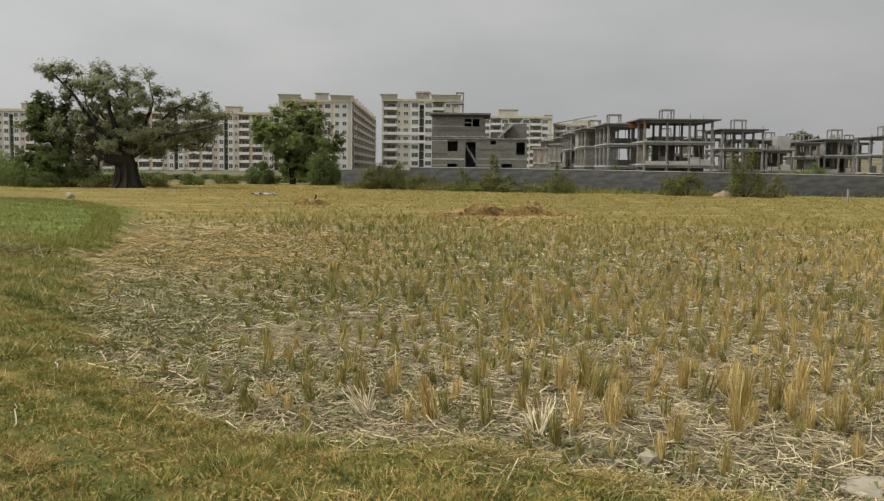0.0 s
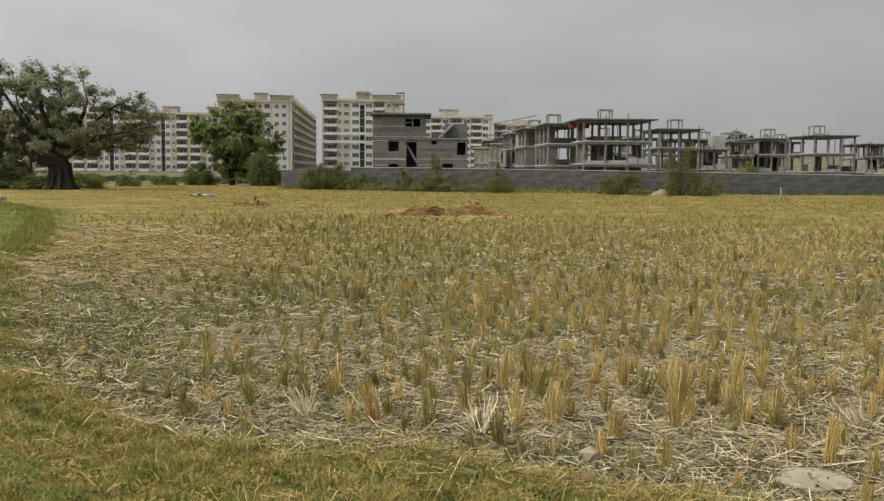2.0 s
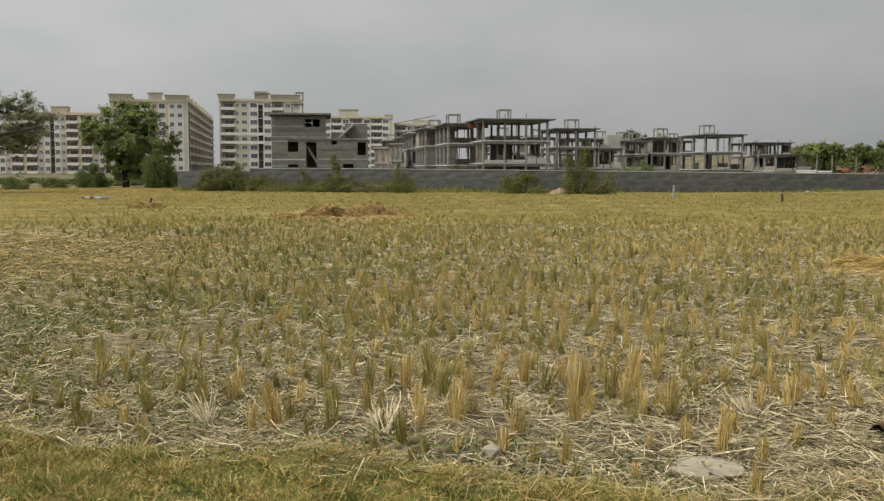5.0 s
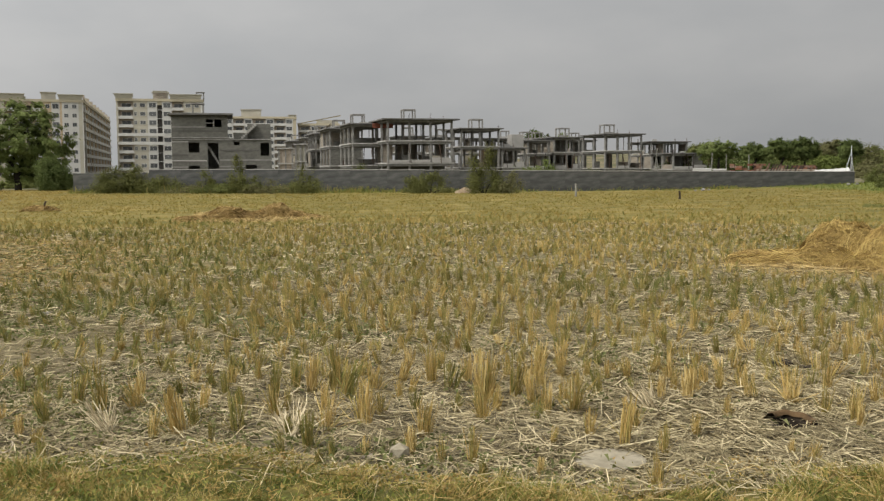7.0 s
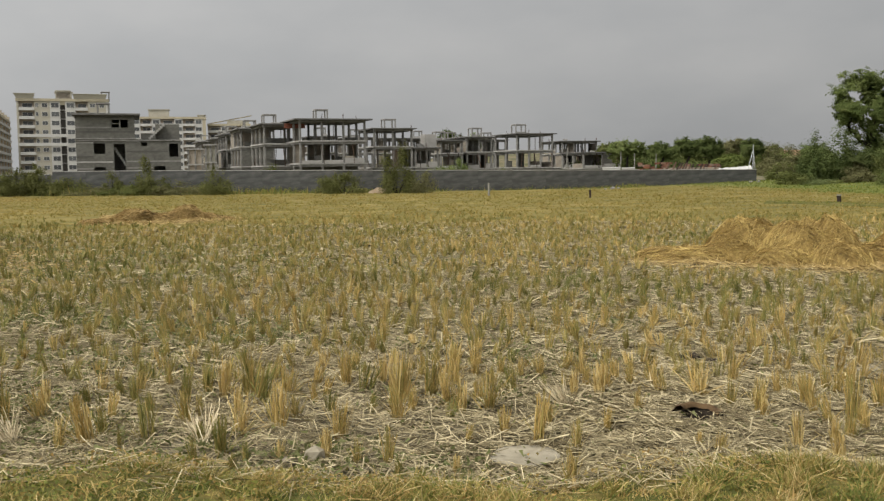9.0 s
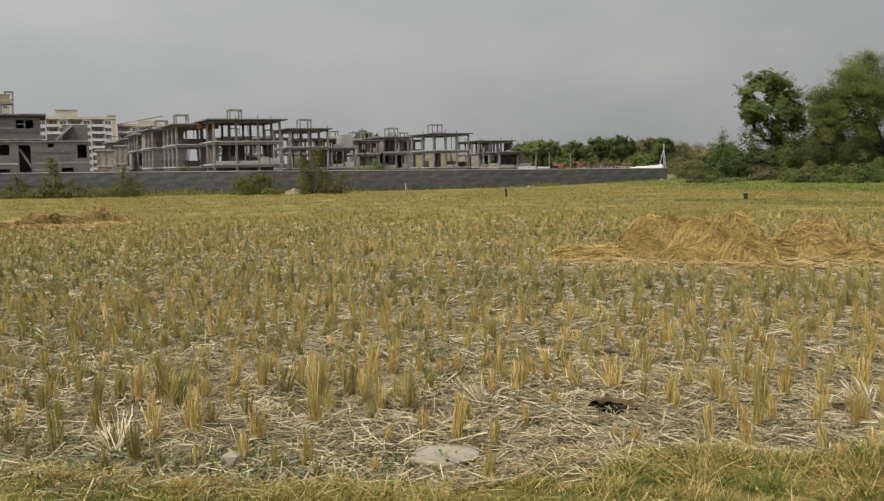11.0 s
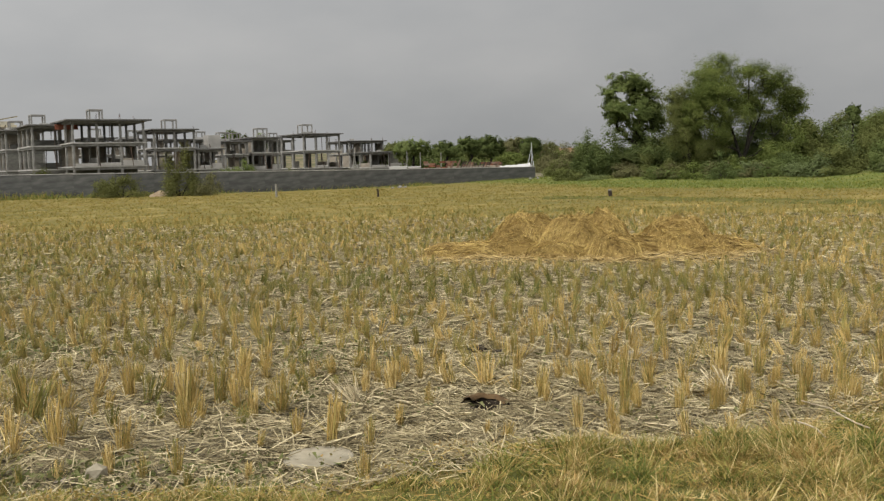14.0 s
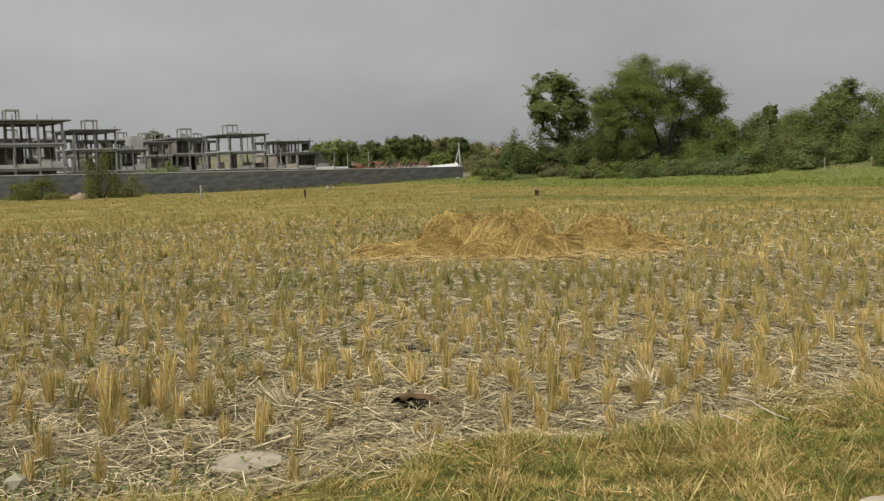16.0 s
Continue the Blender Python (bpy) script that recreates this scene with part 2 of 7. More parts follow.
def block(name, lo, hi, mat, parent, label="", bevel=0.02):
    """A box with slightly broken edges between two corners, as a part."""
    lo, hi = Vector(lo), Vector(hi)
    size = hi - lo
    key = (tuple(round(c, 3) for c in size), mat.name, bevel)
    if key not in BOXES:
        bm = bmesh.new()
        bmesh.ops.create_cube(bm, size=1.0, matrix=Matrix.Diagonal((*size, 1)))
        if bevel:
            bmesh.ops.bevel(bm, geom=list(bm.edges), offset=min(bevel, min(size) * 0.2), segments=1, affect="EDGES")
        me = bpy.data.meshes.new(name)
        bm.to_mesh(me)
        bm.free()
        me.materials.append(mat)
        BOXES[key] = me
    return put(name, BOXES[key], parent, (lo + hi) / 2, label)


def thing(name, at, label, category, group="", rot=0.0, kind=""):
    ob = new(name)
    ob.empty_display_size = 0.2
    ob.location = at
    ob.rotation_euler = (0, 0, radians(rot))
    return tagged(ob, label, category, group, kind)


def tube(points, radii, sides=6):
    """Vertices and quads of a tapered tube along points."""
    pts = [Vector(p) for p in points]
    V, Q = [], []
    for i, p in enumerate(pts):
        d = (pts[min(i + 1, len(pts) - 1)] - pts[max(i - 1, 0)]).normalized()
        a = d.cross(Vector((0.31, 0.94, 0.13)))
        a = a.normalized() if a.length > 0.05 else d.orthogonal().normalized()
        b = d.cross(a)
        for s in range(sides):
            w = 2 * math.pi * s / sides
            V.append(p + (math.cos(w) * a + math.sin(w) * b) * float(radii[i]))
    for i in range(len(pts) - 1):
        for s in range(sides):
            s2 = (s + 1) % sides
            Q.append((i * sides + s, i * sides + s2, (i + 1) * sides + s2, (i + 1) * sides + s))
    return V, Q


def join_tubes(list_of):
    V, Q = [], []
    for v, q in list_of:
        o = len(V)
        V += v
        Q += [tuple(i + o for i in f) for f in q]
    return np.array([tuple(v) for v in V], np.float32), np.array(Q, np.int32)


def leaf_blades(centres, size, rng, aspect=1.6, out=None, loose=0.75):
    """Small leaf blades at the centres; out: the way that each one faces, more or less."""
    n = len(centres)
    f = rng.normal(size=(n, 3))
    if out is not None:
        o = out / np.maximum(np.linalg.norm(out, axis=1), 1e-6)[:, None] + np.array((0, 0, 0.35))
        f = o + loose * f * 0.58
    f /= np.linalg.norm(f, axis=1)[:, None]
    a = np.cross(f, rng.normal(size=(n, 3)))
    a /= np.linalg.norm(a, axis=1)[:, None]
    b = np.cross(f, a)
    s = size * rng.uniform(0.6, 1.4, (n, 1))
    a, b = a * s * 0.5 * aspect, b * s * 0.5
    return np.stack([centres + a, centres - a * 0.6 + b, centres - a * 0.6 - b], 1)


# ---------------------------------------------------------------- ground
# the field's near and side edges: a bund of grass curves round where the camera stands
EDGE = [(-70, 51), (-23, 54.5), (-18.5, 51), (-13.2, 42.0), (-10.7, 34), (-8.3, 25.6), (-7.2, 20.5), (-5.2, 14.6), (-3.5, 10.3),
        (-2.35, 8.3), (-1.15, 7.2), (0.05, 6.65), (0.85, 6.2), (1.65, 5.8), (2.85, 5.25), (4.1, 5.0), (5.1, 4.82), (6.4, 4.6), (7.3, 4.25), (9.0, 3.6), (12, 2.4), (40, -9), (70, -20)]
EDGE_X = np.array([e[0] for e in EDGE], float)
EDGE_Y = np.array([e[1] for e in EDGE], float)


def edge_distance(x, y):
    """Signed distance from the bund's edge, positive inside the cut field."""
    best = np.full(x.shape, 1e9)
    for (x0, y0), (x1, y1) in zip(EDGE[:-1], EDGE[1:]):
        dx, dy = x1 - x0, y1 - y0
        k = np.clip(((x - x0) * dx + (y - y0) * dy) / (dx * dx + dy * dy), 0, 1)
        best = np.minimum(best, np.hypot(x - x0 - k * dx, y - y0 - k * dy))
    inside = y > np.interp(x, EDGE_X, EDGE_Y)
    return np.where(inside, best, -best)


def wobble(x, y, s, seed=0.0):
    return (np.sin(x * 1.3 / s + seed) * np.cos(y * 1.1 / s - seed * 2) + np.sin((x + y) * 2.3 / s + 1.7 * seed) * 0.5
            + np.cos((x - 1.6 * y) * 3.7 / s + seed) * 0.3)


def smooth(a, b, v):
    k = np.clip((v - a) / (b - a), 0, 1)
    return k * k * (3 - 2 * k)


def ground_z(x, y):
    d = edge_distance(x, y) + 0.25 * wobble(x, y, 0.9)
    z = 0.13 * smooth(0.35, -0.5, d) + 0.018 * wobble(x, y, 0.5, 1.0) + 0.012 * wobble(x, y, 0.17, 2.0)
    # a low overgrown bank beyond the field to the east
    bank = smooth(66, 92, x * 0.86 + y * 0.30) * smooth(84, 60, y)
    z = z + 2.2 * bank
    # the field climbs slightly towards the wall's end
    z = z + 0.35 * smooth(38, 60, x) * smooth(48, 78, y) * smooth(150, 110, y)
    # a rise far behind the building site
    r = np.hypot((x - 150) / 130.0, (y - 270) / 90.0)
    z = z + 6.0 * smooth(1.0, 0.2, r)
    return z


def spread(lo, hi, fine_lo, fine_hi, step, grow):
    c = list(np.arange(fine_lo, fine_hi, step))
    s, v = step, fine_hi
    while v < hi:
        c.append(v)
        s *= grow
        v += s
    c.append(hi)
    s, v = step, fine_lo
    while True:
        s *= grow
        v -= s
        if v <= lo:
            break
        c.insert(0, v)
    c.insert(0, lo)
    return np.array(c)


gx = spread(-2500, 2500, -6, 10, 0.19, 1.075)
gy = spread(-600, 4000, 4, 12, 0.19, 1.06)
GX, GY = np.meshgrid(gx, gy)
GZ = ground_z(GX, GY)
# the broken pit in the stubble
PIT = (4.53, 6.54)
pit_d = np.hypot((GX - PIT[0]) / 0.36, (GY - PIT[1]) / 0.34)
GZ = GZ - 0.35 * smooth(1.0, 0.55, pit_d)
nx, ny = len(gx), len(gy)
idx = np.arange(nx * ny).reshape(ny, nx)
gf = np.stack([idx[:-1, :-1], idx[:-1, 1:], idx[1:, 1:], idx[1:, :-1]], -1).reshape(-1, 4)


def ground_material():
    m = bpy.data.materials.new("harvested_field_soil")
    m.use_nodes = True
    n, l = m.node_tree.nodes, m.node_tree.links
    b = n["Principled BSDF"]
    b.inputs["Roughness"].default_value = 0.95
    b.inputs["Specular IOR Level"].default_value = 0.15
    co = n.new("ShaderNodeTexCoord")

    def tex(scale, detail=5.0, stretch=None):
        t = n.new("ShaderNodeTexNoise")
        t.inputs["Scale"].default_value, t.inputs["Detail"].default_value = scale, detail
        if stretch:
            mp = n.new("ShaderNodeMapping")
            mp.inputs["Scale"].default_value = stretch
            l.new(co.outputs["Object"], mp.inputs["Vector"])
            l.new(mp.outputs["Vector"], t.inputs["Vector"])
        else:
            l.new(co.outputs["Object"], t.inputs["Vector"])
        return t.outputs["Fac"]

    def ramp(fac, stops):
        r = n.new("ShaderNodeValToRGB")
        e = r.color_ramp.elements
        for i, (p, c) in enumerate(stops):
            k = e[i] if i < 2 else e.new(p)
            k.position, k.color = p, (*c, 1)
        l.new(fac, r.inputs["Fac"])
        return r.outputs["Color"]

    def mix(fac, a, c):
        x = n.new("ShaderNodeMix")
        x.data_type = "RGBA"
        l.new(fac, x.inputs["Factor"])
        l.new(a, x.inputs["A"])
        l.new(c, x.inputs["B"])
        return x.outputs["Result"]

    def zone(name):
        a = n.new("ShaderNodeAttribute")
        a.attribute_name = name
        return a.outputs["Fac"]

    soil = ramp(tex(9.0, 8.0), [(0.3, (0.055, 0.047, 0.032)), (0.5, (0.125, 0.107, 0.07)), (0.68, (0.21, 0.18, 0.12))])
    gold = ramp(tex(0.6, 12.0, (0.3, 1.0, 1.0)), [(0.3, (0.09, 0.084, 0.024)), (0.44, (0.135, 0.114, 0.033)), (0.56, (0.18, 0.142, 0.043)), (0.7, (0.26, 0.205, 0.07))])
    grass = ramp(tex(5.0, 10.0), [(0.3, (0.04, 0.046, 0.011)), (0.45, (0.075, 0.075, 0.018)), (0.6, (0.115, 0.09, 0.026)), (0.75, (0.16, 0.115, 0.04))])
    lush = ramp(tex(0.6, 8.0), [(0.3, (0.062, 0.086, 0.017)), (0.5, (0.093, 0.113, 0.025)), (0.7, (0.15, 0.145, 0.04))])
    scrub = ramp(tex(0.2, 8.0), [(0.3, (0.055, 0.06, 0.025)), (0.5, (0.10, 0.092, 0.05)), (0.7, (0.17, 0.14, 0.09))])
    c = mix(zone("gold"), soil, gold)
    c = mix(zone("grass"), c, grass)
    c = mix(zone("lush"), c, lush)
    c = mix(zone("scrub"), c, scrub)
    l.new(c, b.inputs["Base Color"])
    bm = n.new("ShaderNodeBump")
    bm.inputs["Strength"].default_value, bm.inputs["Distance"].default_value = 0.7, 0.04
    l.new(tex(14.0, 8.0), bm.inputs["Height"])
    l.new(bm.outputs["Normal"], b.inputs["Normal"])
    return m


def zone_gold(x, y):
    return 0.35 * smooth(8, 14, np.hypot(x, y)) + 0.65 * smooth(14, 36, np.hypot(x, y) + 3 * wobble(x, y, 6.0))


def zone_lush(x, y):
    d = edge_distance(x, y)
    far_left = smooth(0.4, -0.8, d + 0.5 * wobble(x, y, 3.0)) * smooth(19, 25, y + 0.25 * d + wobble(x, y, 2.0)) * smooth(-5, -8, x)
    right = smooth(46, 53, x + 1.5 * wobble(x, y, 6.0))
    return np.clip(far_left + 0.9 * right, 0, 1)


def zone_scrub(x, y):
    behind = smooth(86, 92, y + 0.17 * x + wobble(x, y, 5.0) - 22 * smooth(-6, -14, x)) * (x < 60)
    east = smooth(74, 80, x * 0.86 + y * 0.30) * (x >= 45)
    return np.clip(behind + east, 0, 1)


dist_in = edge_distance(GX, GY) + 0.25 * wobble(GX, GY, 0.9)
ground_me = from_arrays("ground", np.stack([GX, GY, GZ], -1).reshape(-1, 3), gf, ground_material(), smooth=True)
for name, val in (("gold", zone_gold(GX, GY)), ("grass", smooth(0.35, -0.35, dist_in)), ("lush", zone_lush(GX, GY)),
                  ("scrub", zone_scrub(GX, GY))):
    at = ground_me.attributes.new(name, "FLOAT", "POINT")
    at.data.foreach_set("value", np.asarray(val, np.float32).ravel())
ground = tagged(new("ground", ground_me), "harvested paddy field of pale soil and straw with a grassy bund", "field", kind="structure")


# ---------------------------------------------------------------- boundary wall
WALL_LINE = [(-9.8, 96.0), (-3.0, 92.5), (8.0, 87.5), (20.0, 82.5), (38.0, 79.0), (58.9, 77.2)]
wall_ob = thing("wall_south", (0, 0, 0), "long grey concrete block compound wall with a thin pale coping", "wall", kind="structure")
for i, ((x0, y0), (x1, y1)) in enumerate(zip(WALL_LINE[:-1], WALL_LINE[1:])):
    a, L = math.atan2(y1 - y0, x1 - x0), math.hypot(x1 - x0, y1 - y0)
    h = 1.75 if i == 0 else 2.02
    n_bay = max(1, round(L / 3.0))
    for k in range(n_bay):
        s0, s1 = L * k / n_bay, L * (k + 1) / n_bay
        if i > 0:
            h = round(float(np.interp(x0 + (x1 - x0) * (k + 0.5) / n_bay, [4, 20, 38, 58.9], [2.02, 1.87, 1.66, 1.48])), 3)
        for nm, lo, hi, mt in (("panel", (s0, 0, -0.4), (s1 - 0.001, 0.2, h), M_WALL),
                               ("coping", (s0 + 0.002, -0.03, h), (s1 - 0.002, 0.23, h + 0.06), M_CONC_LIGHT)):
            if nm == "coping" and i == 0:
                continue
            ob = block(nm, lo, hi, mt, wall_ob, bevel=0)
            c = ob.location.copy()
            ob.location = (x0 + c.x * math.cos(a) - c.y * math.sin(a), y0 + c.x * math.sin(a) + c.y * math.cos(a), c.z)
            ob.rotation_euler = (0, 0, a)


# ---------------------------------------------------------------- unfinished houses
def frame_house(at, w, d, z0, floors, seed, bays=3, deep=2, over=0.5, closed=(0.55, 0.15), sides=(0.5, 0.3), box=None, hut=None, red=False, rot=0.0):
    """A concrete skeleton on stilts: columns, slabs with beams, patches of block masonry, props under fresh slabs."""
    rng = np.random.default_rng(seed)
    ob = thing("unfinished_house", (*at, 0), "bare grey concrete frame of an unfinished house", "house", "unfinished houses", rot)
    c = 0.29
    xs = [c / 2 + (w - c) * i / bays for i in range(bays + 1)]
    ys = [c / 2 + (d - c) * i / deep for i in range(deep + 1)]
    levels = [z0]
    for hgt in floors:
        levels.append(levels[-1] + hgt)
    block("plinth_wall", (0.3, d * 0.4, -0.5), (w - 0.3, d * 0.4 + 0.25, z0 - 0.5), M_BLOCK, ob)
    for f, z in enumerate(levels):
        top = f == len(levels) - 1
        o = over if top else 0.15
        block("roof_slab" if top else "floor_slab", (-o, -o, z - 0.19), (w + o, d + o, z), M_ROOF if top else M_CONC_LIGHT, ob)
        for y in ys:
            block("beam", (0.02, y - 0.13, z - 0.5), (w - 0.02, y + 0.13, z - 0.192), M_CONC, ob)
        for x in xs:
            block("cross_beam", (x - 0.125, 0.03, z - 0.46), (x + 0.125, d - 0.03, z - 0.193), M_CONC, ob)
        zl = -0.5 if f == 0 else levels[f - 1] + 0.002
        for x in xs:
            for y in ys:
                block("column", (x - c / 2, y - c / 2, zl), (x + c / 2, y + c / 2, z - 0.19), M_CONC, ob)
        if f == 0:
            continue
        zl, zt = levels[f - 1] + 0.003, z - 0.5
        pc, ps = closed[min(f - 1, len(closed) - 1)], sides[min(f - 1, len(sides) - 1)]
        for j, y in enumerate(ys):
            for a, b in zip(xs[:-1], xs[1:]):
                r = rng.uniform()
                if r < pc * (0.3 if j == 0 else 1.0):
                    h = zt if rng.uniform() < 0.6 else zl + (zt - zl) * rng.uniform(0.3, 0.5)
                    half = rng.uniform() < 0.45
                    block("infill_wall", (a + c / 2, y - 0.1, zl), ((a + b) / 2 if half else b - c / 2, y + 0.1, h), M_BLOCK if rng.uniform() < 0.4 else M_TAUPE_BLOCK, ob)
        for i, x in enumerate(xs):
            for a, b in zip(ys[:-1], ys[1:]):
                if rng.uniform() < ps:
                    h = zt if rng.uniform() < 0.6 else zl + (zt - zl) * rng.uniform(0.3, 0.5)
                    block("side_wall", (x - 0.1, a + c / 2, zl), (x + 0.1, b - c / 2, h), M_BLOCK if rng.uniform() < 0.4 else M_TAUPE_BLOCK, ob)
        for k in range(int(rng.integers(2, 6))):
            px, py = rng.uniform(0.5, w - 0.5), rng.uniform(0.4, d - 0.4)
            block("prop", (px - 0.04, py - 0.04, zl), (px + 0.04, py + 0.04, z - 0.192), M_WOOD, ob, bevel=0)
    for x in xs:
        for y in ys:
            if rng.uniform() < 0.3:
                for dx, dy in ((-0.08, -0.08), (0.08, 0.07)):
                    block("rebar", (x + dx - 0.02, y + dy - 0.02, levels[-1] + 0.001), (x + dx + 0.02, y + dy + 0.02, levels[-1] + rng.uniform(0.3, 0.8)), M_PLANK, ob, bevel=0)
    for k in range(int(rng.integers(2, 5))):
        px = rng.uniform(0.4, w - 0.4)
        pl = block("timber", (-0.04, -0.04, -1.3), (0.04, 0.04, 1.3), M_PLANK, ob, bevel=0)
        pl.location = (px, -0.35, z0 + 1.2)
        pl.rotation_euler = (radians(rng.uniform(-10, -3)), radians(rng.uniform(-14, 14)), 0)
    for a, b in zip(xs[:-1], xs[1:]):
        if rng.uniform() < 0.55:
            block("low_parapet", (a + c / 2, -0.149, z0 + 0.003), (b - c / 2, -0.03, z0 + rng.uniform(0.35, 0.8)), M_CONC_LIGHT, ob)
        if rng.uniform() < 0.6:
            block("ground_wall", (a + c / 2, d * 0.72, -0.5), (b - c / 2, d * 0.72 + 0.2, z0 - 0.52), M_BLOCK, ob)
    z = levels[-1]
    for k in range(int(rng.integers(0, 3))):
        hx, hy = rng.uniform(0, w * 0.7), rng.uniform(0, d * 0.6)
        block("parapet_wall", (hx, hy, z + 0.002), (hx + rng.uniform(0.8, 2.0), hy + 0.2, z + rng.uniform(0.25, 0.6)), M_CONC_LIGHT, ob)
    if box:
        bx, by, t, hb = box
        for px in (0, t):
            for py in (0, t):
                block("tank_post", (bx + px - 0.1, by + py - 0.1, z + 0.002), (bx + px + 0.1, by + py + 0.1, z + hb), M_CONC, ob)
        for lo, hi in (((-0.1, -0.1), (t + 0.1, 0.1)), ((-0.1, t - 0.1), (t + 0.1, t + 0.1)), ((-0.1, 0.102), (0.1, t - 0.102)), ((t - 0.1, 0.102), (t + 0.1, t - 0.102))):
            block("tank_beam", (bx + lo[0], by + lo[1], z + hb + 0.001), (bx + hi[0], by + hi[1], z + hb + 0.22), M_CONC, ob)
    if hut:
        hx, hy, sx, sy, hh = hut
        block("stair_head", (hx, hy, z + 0.002), (hx + sx, hy + sy, z + hh), M_CONC_LIGHT, ob)
    if red:
        block("red_panel", (w * 0.55, -over - 0.03, z - 0.72), (w + over, -over + 0.02, z - 0.02), M_RED, ob, "red oxide painted fascia board")
    return ob


def bearing_house(b0, b1, dist, **kw):
    """Stands a house, square to the street grid, with its front between two bearings."""
    p = polar(b0, dist)
    return frame_house((p.x, p.y), p.y * math.tan(radians(b1)) - p.x, **kw)


# the two houses nearest the wall, then the street that runs away behind them
bearing_house(11.5, 15.3, 135, d=9.0, z0=2.85, floors=(3.05, 2.95), seed=1, bays=3, deep=2, over=0.8, closed=(0.5, 0.0), sides=(0.25, 0.0), box=(3.0, 3.0, 1.6, 1.25))
bearing_house(15.75, 18.0, 148, d=9.0, z0=2.2, floors=(3.15, 2.7), seed=2, bays=2, deep=2, closed=(0.35, 0.1), sides=(0.2, 0.1), box=(2.6, 3.0, 1.7, 1.3))
for k, (x, y) in enumerate(((23.2, 139.0), (22.4, 156.0), (23.0, 178.0), (24.2, 204.0), (23.6, 226.0))):
    frame_house((x, y), (5.2, 5.4, 5.0, 5.4, 5.6)[k], 11.0, 2.6, (3.1, 2.8), 10 + k, bays=1, deep=3, over=0.6, closed=(0.65, 0.7), sides=(0.25, 0.25), box=(0.8 + 0.6 * (k % 2), 4.0, 1.7, 1.3), red=k == 0)
bearing_house(18.1, 19.5, 150, d=8.0, z0=2.2, floors=(2.95,), seed=20, bays=2, deep=2, closed=(0.35,), hut=(2.0, 1.0, 1.9, 2.2, 2.0))
bearing_house(19.6, 20.9, 160, d=9.0, z0=1.9, floors=(2.5, 2.1), seed=21, bays=1, deep=3, closed=(0.6, 0.9), box=(0.6, 4.0, 1.6, 1.3))
bearing_house(21.1, 22.6, 165, d=9.0, z0=1.9, floors=(2.75, 2.5), seed=22, bays=2, deep=3, closed=(0.5, 0.8), box=(2.2, 3.0, 1.7, 1.4))
bearing_house(24.0, 26.1, 175, d=10.0, z0=1.95, floors=(3.05, 2.95), seed=23, bays=3, deep=2, closed=(0.3, 0.0), sides=(0.1, 0.1), box=(1.2, 3.0, 1.9, 1.5))
bearing_house(26.6, 28.6, 190, d=9.0, z0=1.9, floors=(2.6, 2.4), seed=24, bays=3, deep=3, closed=(0.4, 0.2))
bearing_house(27.8, 30.0, 172, d=8.0, z0=1.75, floors=(2.7,), seed=25, bays=2, deep=2, over=0.3, closed=(0.15,))
# a second row behind
for k, (b0, b1, dd) in enumerate(((12.2, 13.7, 168), (14.2, 15.7, 176), (16.3, 17.7, 182), (17.9, 19.0, 186), (19.9, 21.4, 196), (22.0, 23.4, 200))):
    bearing_house(b0, b1, dd, d=8.0, z0=2.0, floors=(2.9, 2.7), seed=30 + k, bays=2, deep=2, closed=(0.5, 0.4), box=(1.2, 2.0, 1.6, 1.3))


